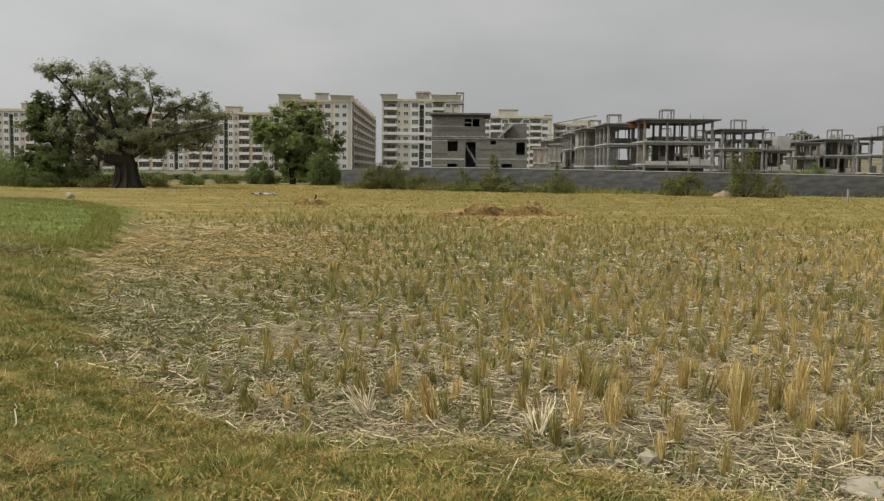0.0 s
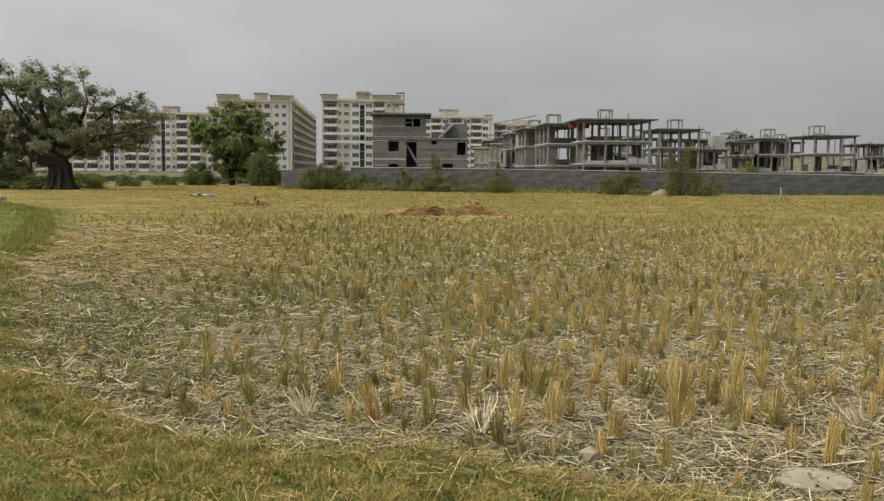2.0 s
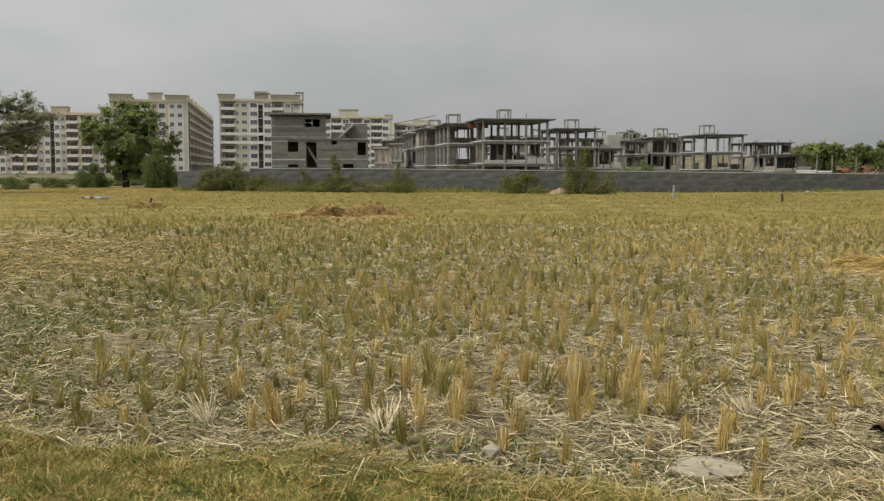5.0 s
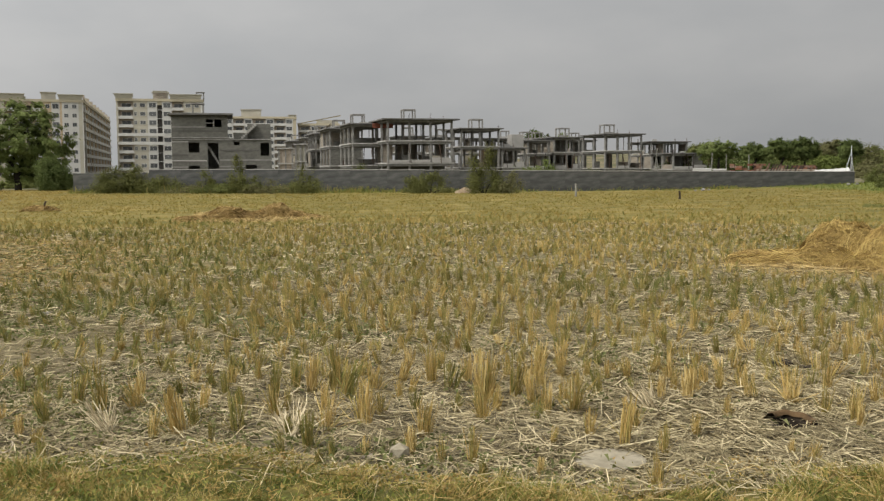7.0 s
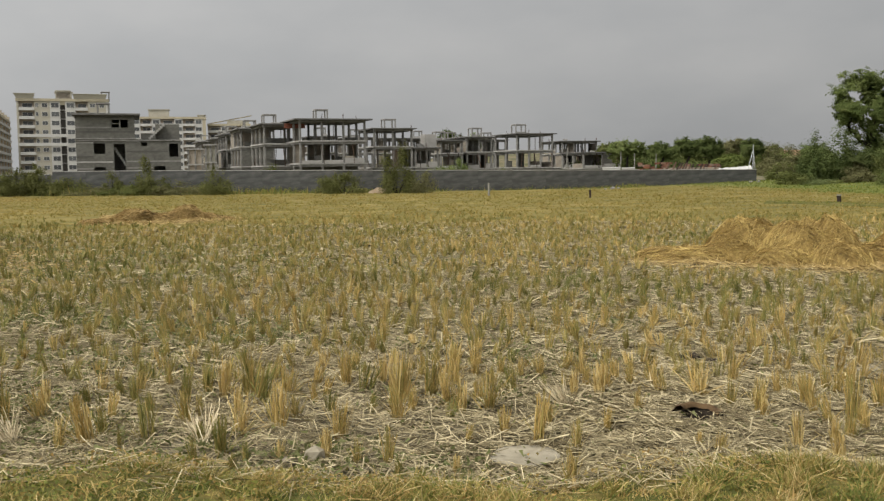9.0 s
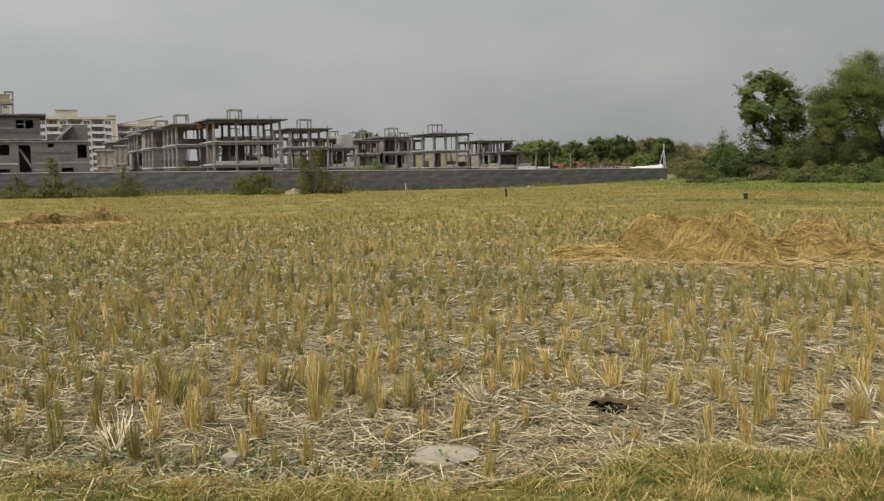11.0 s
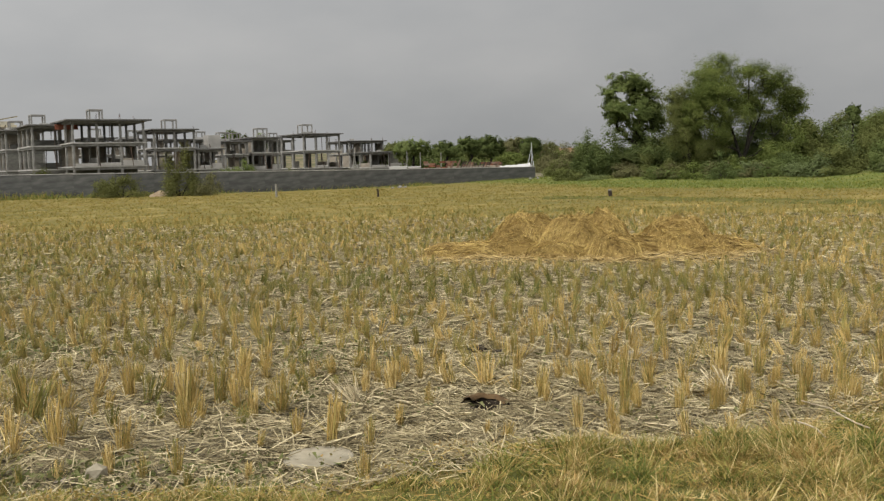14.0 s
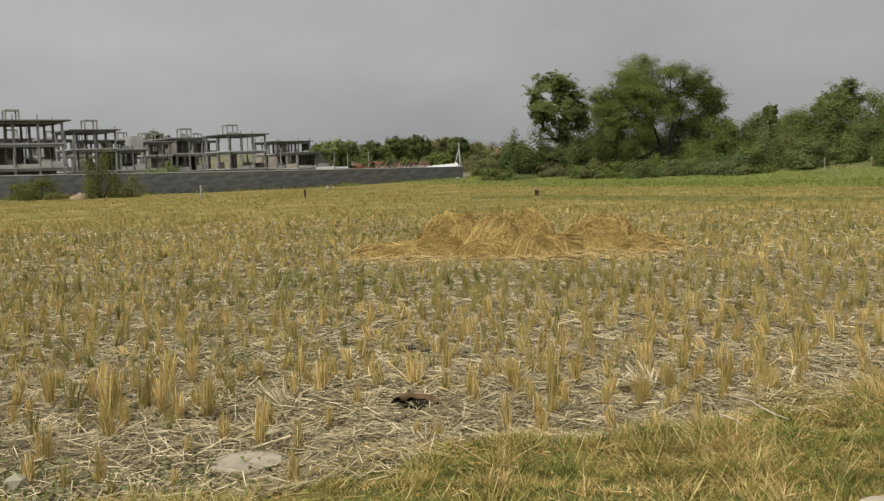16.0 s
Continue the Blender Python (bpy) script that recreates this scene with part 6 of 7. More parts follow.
# ---------------------------------------------------------------- straw heaps
def straw_heap(i, hx, hy, rx, ry, hh, label):
    """A lumpy mound of packed straw under matted tresses of loose stalks that drape over its humps."""
    rng = np.random.default_rng(300 + i)
    turn = -math.atan2(hx, hy)
    ob = thing("straw_heap", (hx, hy, 0), label, "straw heap", "straw heaps", math.degrees(turn))

    def top(u, v):
        z = np.zeros_like(u)
        for a, b, w, d, h in HUMPS[i]:
            z = np.maximum(z, h * np.clip(1 - ((u - a) / w) ** 2 - ((v - b) / d) ** 2, 0, 1) ** 0.5)
        k = 1 + 0.08 * wobble(u, v, 0.42, i * 2.0) + 0.1 * wobble(u, v, 0.17, i) + 0.06 * wobble(u, v, 0.07, i)
        return z * np.clip(k, 0.55, 1.4)
    wx, wy = rx + 1.0, ry + 0.6
    gu, gv = np.linspace(-wx, wx, 84), np.linspace(-wy, wy, 56)
    U, V = np.meshgrid(gu, gv)
    Z = top(U, V) - 0.035
    ix = np.arange(U.size).reshape(U.shape)
    F = np.stack([ix[:-1, :-1], ix[:-1, 1:], ix[1:, 1:], ix[1:, :-1]], -1).reshape(-1, 4)
    F = F[(Z.ravel()[F] > -0.03).any(1)]
    put("heap_body", from_arrays("heap_body", np.stack([U, V, Z], -1).reshape(-1, 3), F, M_HEAP, True), ob)
    n = int(5200 * wx * wy)
    u, v = rng.uniform(-wx, wx, n), rng.uniform(-wy, wy, n)
    k = (top(u, v) > 0.04 * rng.uniform(size=n)) & (rng.uniform(size=n) > 0.5 * np.clip(wobble(u, v, 0.16, 9.0 + i) + 0.6 * wobble(u, v, 0.4, 2.0 + i) - 0.5, 0, 1))
    u, v = u[k], v[k]
    n = len(u)
    # stalks lie across the mound in tangled tresses
    h = 0.45 * wobble(u, v, 0.7, i + 3.0) + 0.35 * wobble(u, v, 0.22, i + 5.0) + rng.normal(scale=0.42, size=n)
    wild = rng.uniform(size=n) < 0.22
    h[wild] = rng.uniform(0, 2 * math.pi, wild.sum())
    L = rng.uniform(0.1, 0.4, n)
    bend = rng.normal(scale=0.2, size=n)
    up = 0.004 + 0.06 * rng.uniform(size=n) ** 2.5
    P = []
    for t in (-0.5, -0.17, 0.17, 0.5):
        hu = h + bend * t * 2
        pu, pv = u + np.cos(hu) * L * t, v + np.sin(hu) * L * t
        P.append(np.stack([pu, pv, np.maximum(top(pu, pv), 0.0) + up + rng.normal(scale=0.006, size=n)], 1))
    w = (0.0028 if hy < 30 else 0.005) * rng.uniform(0.6, 1.5, n)
    s = np.stack([-np.sin(h), np.cos(h), rng.normal(scale=0.6, size=n)], 1) * w[:, None]
    q = np.concatenate([np.stack([a - s, b - s, b + s, a + s], 1) for a, b in zip(P[:-1], P[1:])])
    tone = np.tile((0.43 if hy < 30 else 0.52) + 0.24 * rng.normal(size=n) + 0.13 * wobble(u, v, 0.3, 6.0 + i), 3)
    put("loose_straw", pieces("loose_straw", q, M_HEAPSTRAW if hy < 30 else M_OLDHEAP, tone), ob)


for i, hp in enumerate(HEAPS):
    straw_heap(i, *hp, "broad golden heap of loose threshed straw on the stubble" if hp[1] < 30 else "small brown heap of old straw on the stubble")


# ---------------------------------------------------------------- small things in the field
def rough_slab(name, at, rx, ry, th, mat, label, category, seed, rot=0.0):
    bm = bmesh.new()
    rng = np.random.default_rng(seed)
    ring = []
    n = 36
    for i in range(n):
        a = 2 * math.pi * i / n
        k = 1 + 0.05 * math.sin(2 * a + 1) + 0.035 * math.sin(5 * a) + rng.uniform(-0.02, 0.02)
        ring.append((math.cos(a) * rx * k, math.sin(a) * ry * k))
    lo = [bm.verts.new((x, y, 0)) for x, y in ring]
    hi = [bm.verts.new((x, y, th * 0.8)) for x, y in ring]
    tp = [bm.verts.new((x * 0.95, y * 0.95, th + rng.uniform(-0.004, 0.004))) for x, y in ring]
    for i in range(n):
        j = (i + 1) % n
        bm.faces.new((lo[i], lo[j], hi[j], hi[i]))
        bm.faces.new((hi[i], hi[j], tp[j], tp[i]))
    bm.faces.new(tp)
    ob = part(name, bm, mat, None, label, at)
    ob.rotation_euler = (0, 0, radians(rot))
    return tagged(ob, label, category)


def stone(at, size, mat, label, seed, flat=0.6, fine=2):
    bm = bmesh.new()
    bmesh.ops.create_icosphere(bm, subdivisions=fine, radius=1.0)
    for v in bm.verts:
        k = 1 + 0.35 * noise.noise(v.co * 1.6 + Vector((seed, seed * 2, 0)))
        v.co = Vector((v.co.x * size * k, v.co.y * size * 0.8 * k, v.co.z * size * flat * k))
    ob = part("stone", bm, mat, None, label, (at[0], at[1], at[2] + size * flat * 0.4))
    return tagged(ob, label, "stone")


rough_slab("stone_slab", (2.78, 6.05, 0.012), 0.24, 0.245, 0.018, M_STONE, "flat pale round stone slab lying among the straw", "slab", 1, 15)
stone((1.43, 6.58, 0.01), 0.085, M_STONE, "small pale angular stone among the straw", 3, 0.75, 1)
stone((1.22, 6.62, 0.0), 0.065, M_WOOD, "flat brownish stone among the straw", 4, 0.25, 1)
stone((1.55, 18.6, 0.0), 0.12, M_STONE, "pale stone among the stubble", 5)
stone((3.11, 7.73, 0.0), 0.05, M_STONE, "small pale stone among the straw", 7)
stone((-21.6, 57.3, 0.05), 0.28, M_STONE, "pale boulder on the grassy bund", 6, 0.8)


def burrow():
    """A broken hollow in the soil: a dark bowl under a raised brown lip of earth."""
    ob = thing("soil_hollow", (PIT[0], PIT[1], 0.0), "dark broken hollow in the soil under a raised brown lip", "hole", rot=-34)
    bm = bmesh.new()
    n, rings = 24, ((1.12, 0.01), (1.0, 0.02), (0.95, -0.03), (0.88, -0.12), (0.6, -0.24), (0.2, -0.28))
    rows = []
    for k, z in rings:
        rows.append([])
        for i in range(n):
            a = 2 * math.pi * i / n
            back = max(0.0, math.sin(a))
            j = 1 + 0.1 * math.sin(3 * a + 1) + 0.05 * math.sin(7 * a)
            zz = z + (0.035 * back if z > -0.05 else 0) + 0.01 * math.sin(5 * a)
            rows[-1].append(bm.verts.new((math.cos(a) * 0.165 * k * j, math.sin(a) * 0.12 * k * j, zz)))
    for r0, r1 in zip(rows[:-1], rows[1:]):
        for i in range(n):
            bm.faces.new((r0[i], r0[(i + 1) % n], r1[(i + 1) % n], r1[i]))
    bm.faces.new(rows[-1])
    # the bowl's darkness is painted, deeper than its depth alone would shade it
    part("bowl", bm, M_PIT, ob, smooth=True)
    bm = bmesh.new()
    prev = None
    for i in range(25):
        a = 2 * math.pi * i / 24
        back = max(0.0, math.sin(a))
        j = 1 + 0.1 * math.sin(3 * a + 1) + 0.05 * math.sin(7 * a)
        ring = [bm.verts.new((math.cos(a) * 0.165 * k * j, math.sin(a) * 0.12 * k * j, zz)) for k, zz in ((1.1, 0.008 + 0.035 * back), (1.6, 0.012 + 0.02 * back), (3.2, -0.05))]
        if prev:
            for k in range(2):
                bm.faces.new((prev[k], ring[k], ring[k + 1], prev[k + 1]))
        prev = ring
    part("rim", bm, M_RIM, ob, "crumbled pale soil rim", smooth=True)
    bm = bmesh.new()
    prev = None
    for i in range(13):
        a = math.radians(8 + 168 * i / 12)
        tilt = 0.022 * math.cos(a - 2.6) + 0.006 * math.sin(7 * a)
        ring = [bm.verts.new((math.cos(a) * rr, math.sin(a) * rr * 0.74, zz + tilt + 0.015 * math.sin(a))) for rr, zz in ((0.25, -0.01), (0.19, 0.06), (0.155, 0.068), (0.138, 0.05), (0.130, 0.03))]
        if prev:
            for k in range(4):
                bm.faces.new((prev[k], prev[k + 1], ring[k + 1], ring[k]))
        prev = ring
    part("earth_lip", bm, M_LIP, ob, "brown crusted lip of earth", smooth=True)


M_RIM = material("crumbled_soil", [(0.06, 0.053, 0.038), (0.12, 0.105, 0.075), (0.19, 0.165, 0.115)], 9.0, 0.95, bump=0.7)
M_LIP = material("crusted_brown_earth", [(0.05, 0.03, 0.013), (0.105, 0.064, 0.027)], 12.0, 0.8, bump=0.3)
burrow()


def earth_mound(at, w, d, h, label, seed):
    """A low trampled mound of pale earth."""
    bm = bmesh.new()
    rows = []
    for i in range(9):
        rows.append([])
        for j in range(15):
            u, v = j / 7 - 1, i / 4 - 1
            k = max(0.0, 1 - u * u - v * v) ** 0.6
            rows[-1].append(bm.verts.new((u * w, v * d, k * h * (1 + 0.5 * noise.noise(Vector((u * 2 + seed, v * 2, 0)))) - 0.06)))
    for a, b in zip(rows[:-1], rows[1:]):
        for j in range(14):
            bm.faces.new((a[j], a[j + 1], b[j + 1], b[j]))
    tagged(part("earth_mound", bm, M_EARTH, None, label, at, True), label, "earth mound")


M_EARTH = material("pale_dry_earth", [(0.14, 0.10, 0.062), (0.20, 0.15, 0.095), (0.25, 0.195, 0.13)], 5.0, 0.95, bump=0.6)
earth_mound((*polar(16.1, 80.3)[:2], 0.0), 1.1, 0.8, 0.45, "low mound of pale dry earth at the foot of the wall", 4)


def post(at, h, r, mat, label, seed, sides=4):
    rng = np.random.default_rng(seed)
    V, Q = tube([(0, 0, -0.2), (0.01, 0, h * 0.5), (rng.uniform(-0.04, 0.04), 0, h)], [r * 1.1, r, r * 0.95], sides)
    bm = bmesh.new()
    vs = [bm.verts.new(v) for v in V]
    for f in Q:
        bm.faces.new([vs[i] for i in f])
    bm.faces.new(vs[-sides:])
    return tagged(part("marker_post", bm, mat, None, label, at), label, "post", "field marker posts")


post((26.2, 63.6, 0), 0.92, 0.07, M_POST, "slim whitewashed stone marker post in the field", 1)
post((30.1, 56.1, 0), 0.5, 0.065, M_PLANK, "short dark marker post in the field", 2)
cap_post = post((34.2, 38.5, 0), 0.44, 0.11, M_PLANK, "stubby dark brown marker post with a pale top", 3)
V, Q = tube([(0, 0, 0.44), (0, 0, 0.5)], [0.118, 0.11], 4)
bm = bmesh.new()
bm_v = [bm.verts.new(v) for v in V]
for f in Q + [(4, 5, 6, 7)]:
    bm.faces.new([bm_v[i] for i in f])
part("pale_cap", bm, M_POST, cap_post, "pale whitewashed cap")
V, Q = tube([(0, 0, -0.1), (0.14, 0, 0.28), (0.22, 0, 0.5)], [0.06, 0.055, 0.05], 6)
st = from_arrays("stake", np.array([tuple(v) for v in V]), np.array(Q), M_PLANK)
tagged(put("stake", st, None, (-6.9, 52.6, 0)), "short dark stake leaning in the field", "stake")


# ---------------------------------------------------------------- building materials behind the wall
def brick_stack(b0, b1, d, h, seed):
    """Courses of orange bricks stacked in a long heap, each brick loose from the next."""
    rng = np.random.default_rng(seed)
    p, q = polar(b0, d), polar(b1, d)
    L = (q - p).length
    ob = thing("brick_stack", (p.x, p.y, 0), "long uneven stack of dull red bricks behind the wall", "bricks", "building materials", math.degrees(math.atan2(q.y - p.y, q.x - p.x)))
    block("stack_base", (0, -0.2, 0), (L, 1.2, 1.3), M_CONC_LIGHT, ob)
    bm = bmesh.new()
    z = 1.3
    while z < h:
        x = rng.uniform(0, 0.1)
        while x < L - 0.6:
            w = rng.uniform(0.4, 0.7)
            if z < 1.5 or rng.uniform() < 0.75 - 0.25 * math.sin(x * 1.1 + seed):
                bmesh.ops.create_cube(bm, size=1.0, matrix=Matrix.Translation((x + w / 2, 0.3 + rng.uniform(-0.1, 0.1), z + 0.1)) @ pose(0, 0, 0, 0, rng.uniform(-3, 3), rng.uniform(-9, 9)) @ Matrix.Diagonal((w, 0.9, 0.2, 1)))
            x += w + rng.uniform(0.01, 0.06)
        z += 0.2
    part("brick_courses", bm, M_BRICK_PILE, ob, "loose courses of dull red brick")
    return ob


M_BRICK_PILE = material("stacked_orange_brick", [(0.07, 0.035, 0.022), (0.16, 0.066, 0.036), (0.15, 0.085, 0.055), (0.17, 0.14, 0.11)], 1.2, 0.9, island=0.7)
brick_stack(30.9, 32.9, 101, 2.2, 1)
brick_stack(33.1, 34.0, 102, 2.05, 2)
brick_stack(34.1, 35.4, 103, 2.0, 3)


def plank_pile(b0, b1, d, seed):
    """Shuttering planks leaning in a row, dark, ends up."""
    rng = np.random.default_rng(seed)
    p, q = polar(b0, d), polar(b1, d)
    L = (q - p).length
    ob = thing("plank_pile", (p.x, p.y, 0), "row of dark shuttering planks leaning behind the wall", "planks", "building materials", math.degrees(math.atan2(q.y - p.y, q.x - p.x)))
    block("rail", (0, 0.2, 0), (L, 0.4, 1.75), M_WOOD, ob)
    for k in range(int(L / 0.28)):
        pl = block("plank", (-0.07, -0.03, -1.1), (0.07, 0.03, 1.05), M_PLANK, ob)
        pl.location = (0.28 * k + rng.uniform(-0.05, 0.05), 0.1, 1.25 + rng.uniform(-0.15, 0.15) - 0.012 * k)
        pl.rotation_euler = (radians(-12), radians(rng.uniform(12, 30)), 0)


plank_pile(32.3, 35.4, 99, 4)


def low_wall(b0, b1, d, h, mat, label):
    p, q = polar(b0, d), polar(b1, d)
    ob = thing("low_wall", (p.x, p.y, 0), label, "wall", "building materials", math.degrees(math.atan2(q.y - p.y, q.x - p.x)))
    L = (q - p).length
    block("wall_body", (0, 0, 0), (L, 0.3, h), mat, ob)
    block("wall_cap", (-0.05, -0.05, h + 0.001), (L + 0.05, 0.35, h + 0.12), M_WHITE, ob)


low_wall(28.9, 29.9, 110, 1.75, M_WHITE, "pale plastered low wall behind the compound wall")
low_wall(30.0, 30.7, 105, 1.7, M_CONC_LIGHT, "pale concrete low wall behind the compound wall")


def sand_ramp():
    """A bank of white sand that climbs against the wall's end."""
    p, q = polar(35.3, 98.0), polar(37.05, 99.0)
    L = (q - p).length
    bm = bmesh.new()
    rng = np.random.default_rng(8)
    n = 14
    rows = []
    for i in range(n + 1):
        x = L * i / n
        h = 1.6 + 0.3 * (i / n) ** 0.8 + rng.uniform(-0.06, 0.06)
        rows.append([bm.verts.new((x, y, z)) for y, z in ((-0.6, 0.0), (-0.35, h * 0.85), (0.2, h), (1.2, h * 0.9), (2.2, 0.0))])
    for a, b in zip(rows[:-1], rows[1:]):
        for k in range(4):
            bm.faces.new((a[k], b[k], b[k + 1], a[k + 1]))
    bm.faces.new(rows[0][::-1])
    bm.faces.new(rows[-1])
    ob = part("sand_bank", bm, M_SAND, None, "", (p.x, p.y, 0))
    ob.rotation_euler = (0, 0, math.atan2(q.y - p.y, q.x - p.x))
    tagged(ob, "sloping bank of white building sand at the wall's end", "sand", "building materials")


M_SAND = material("white_building_sand", [(0.37, 0.36, 0.34), (0.47, 0.46, 0.435)], 1.5, 0.95, bump=0.3, stain=0.2)
sand_ramp()


def pole_frame():
    """A slim steel pole between two stays."""
    p = polar(37.15, 98.5)
    ob = thing("pole_stand", (p.x, p.y, 0), "slim pale steel pole with two slanting stays", "pole")
    for nm, a, b, r in (("pole", (0, 0, 0), (0, 0, 3.9), 0.04), ("stay", (-0.62, 0, 1.5), (-0.02, 0, 3.3), 0.032), ("stay", (0.24, 0, 1.5), (0.02, 0, 3.3), 0.032)):
        V, Q = tube([a, b], [r, r], 6)
        put(nm, from_arrays(nm, np.array([tuple(v) for v in V]), np.array(Q), M_STEEL), ob)


pole_frame()


def site_pole(b, d, h, lean):
    p = polar(b, d)
    V, Q = tube([(0, 0, 0), (lean, 0, h)], [0.07, 0.05], 6)
    tagged(put("scaffold_pole", from_arrays("scaffold_pole", np.array([tuple(v) for v in V]), np.array(Q), M_POST), None, (p.x, p.y, 0)), "pale scaffold pole leaning at the building site", "pole", "scaffold poles")


site_pole(26.75, 140, 4.6, 0.5)
site_pole(27.0, 142, 3.2, -0.2)
site_pole(30.7, 130, 3.6, 0.0)
site_pole(29.9, 135, 3.9, 0.1)
site_pole(31.9, 128, 3.5, 0.0)


def plastic_sheet():
    """A crumpled sheet lying in the stubble."""
    bm = bmesh.new()
    bmesh.ops.create_grid(bm, x_segments=18, y_segments=8, size=1.0)
    for v in bm.verts:
        v.co = Vector((v.co.x * 0.8, v.co.y * 0.7, 0.06 + 0.09 * noise.noise(v.co * 2.3) + 0.05 * noise.noise(v.co * 7)))
    ob = part("plastic_sheet", bm, M_SHEET, None, "", (-12.1, 67.4, 0.08))
    tagged(ob, "crumpled pale blue plastic sheet lying on the stubble", "sheet")


plastic_sheet()


# ---------------------------------------------------------------- low bund across the east side of the field
def side_bund():
    ob = thing("bund", (0, 0, 0), "low dark grassy bund across the stubble", "bund", kind="structure")
    rng = np.random.default_rng(31)
    ys = np.arange(6.0, 42.0, 0.35)
    xs = 40.1 - 0.175 * ys + 0.3 * np.sin(ys * 0.21)
    prof = np.array([(-0.9, -0.05), (-0.5, 0.09), (-0.1, 0.14), (0.3, 0.12), (0.9, -0.05)])
    V = np.concatenate([np.stack([xs + px + 0.06 * rng.normal(size=len(ys)), ys, pz + 0.03 * rng.normal(size=len(ys))], 1) for px, pz in prof])
    n = len(ys)
    F = [(k * n + i, k * n + i + 1, (k + 1) * n + i + 1, (k + 1) * n + i) for k in range(4) for i in range(n - 1)]
    put("ridge", from_arrays("ridge", V, np.array(F), M_BUND, True), ob)
    m = 8000
    y = rng.uniform(6, 42, m)
    off = rng.normal(scale=0.4, size=m)
    x = 40.1 - 0.175 * y + 0.3 * np.sin(y * 0.21) + off
    h = rng.uniform(0.04, 0.12, m)
    q = blade_quads(np.stack([x, y, 0.09 * np.exp(-(off / 0.6) ** 2)], 1), h, rng.normal(scale=0.05, size=(m, 2)), rng.uniform(0.02, 0.04, m), rng, 0.3)
    put("ridge_grass", pieces("ridge_grass", q, M_GRASS, 0.28 + 0.16 * rng.normal(size=m)), ob)


M_BUND = material("bund_turf", [(0.06, 0.062, 0.02), (0.1, 0.096, 0.033), (0.15, 0.128, 0.054)], 2.0, 0.95, bump=0.5, shine=0.0)
side_bund()


def lawn():
    """Short green turf between the stubble and the hedge."""
    rng = np.random.default_rng(33)
    n = 36000
    x, y = rng.uniform(44, 82, n), rng.uniform(18, 78, n)
    k = (zone_lush(x, y) > rng.uniform(size=n)) & (x * 0.86 + y * 0.30 < 80)
    x, y = x[k], y[k]
    n = len(x)
    h = rng.uniform(0.05, 0.16, n)
    q = blade_quads(np.stack([x, y, ground_z(x, y)], 1), h, rng.normal(scale=0.05, size=(n, 2)), rng.uniform(0.04, 0.09, n), rng, 0.3)
    tagged(put("turf", pieces("turf", q, M_LUSH, 0.36 + 0.2 * rng.normal(size=n) + 0.12 * wobble(x, y, 4.0))), "short green turf below the hedge", "grass", kind="stuff")


lawn()


# ---------------------------------------------------------------- splayed tufts of bleached straw
def splayed_tuft(x, y, lean, seed, n=46):
    rng = np.random.default_rng(seed)
    a = lean + rng.normal(scale=0.75, size=n)
    up = rng.uniform(0.35, 1.1, n)
    L = rng.uniform(0.18, 0.34, n)
    base = np.stack([rng.normal(scale=0.025, size=n), rng.normal(scale=0.025, size=n), np.zeros(n)], 1)
    ln = np.stack([np.cos(a), np.sin(a)], 1) * (L * np.cos(up))[:, None]
    q = blade_quads(base, L * np.sin(up), ln, rng.uniform(0.007, 0.012, n), rng, 0.9)
    tagged(put("straw_tuft", pieces("straw_tuft", q, M_BLEACHED), None, (x, y, float(ground_z(np.array([x]), np.array([y]))[0]))),
           "splayed tuft of bleached straw pulled from its row", "straw tuft", "splayed straw tufts")


for i, (x, y, lean) in enumerate(((3.69, 7.2, 2.4), (0.74, 7.2, 1.5), (-0.56, 7.67, 2.2), (6.3, 5.6, 2.0),)):
    splayed_tuft(x, y, lean, 600 + i)


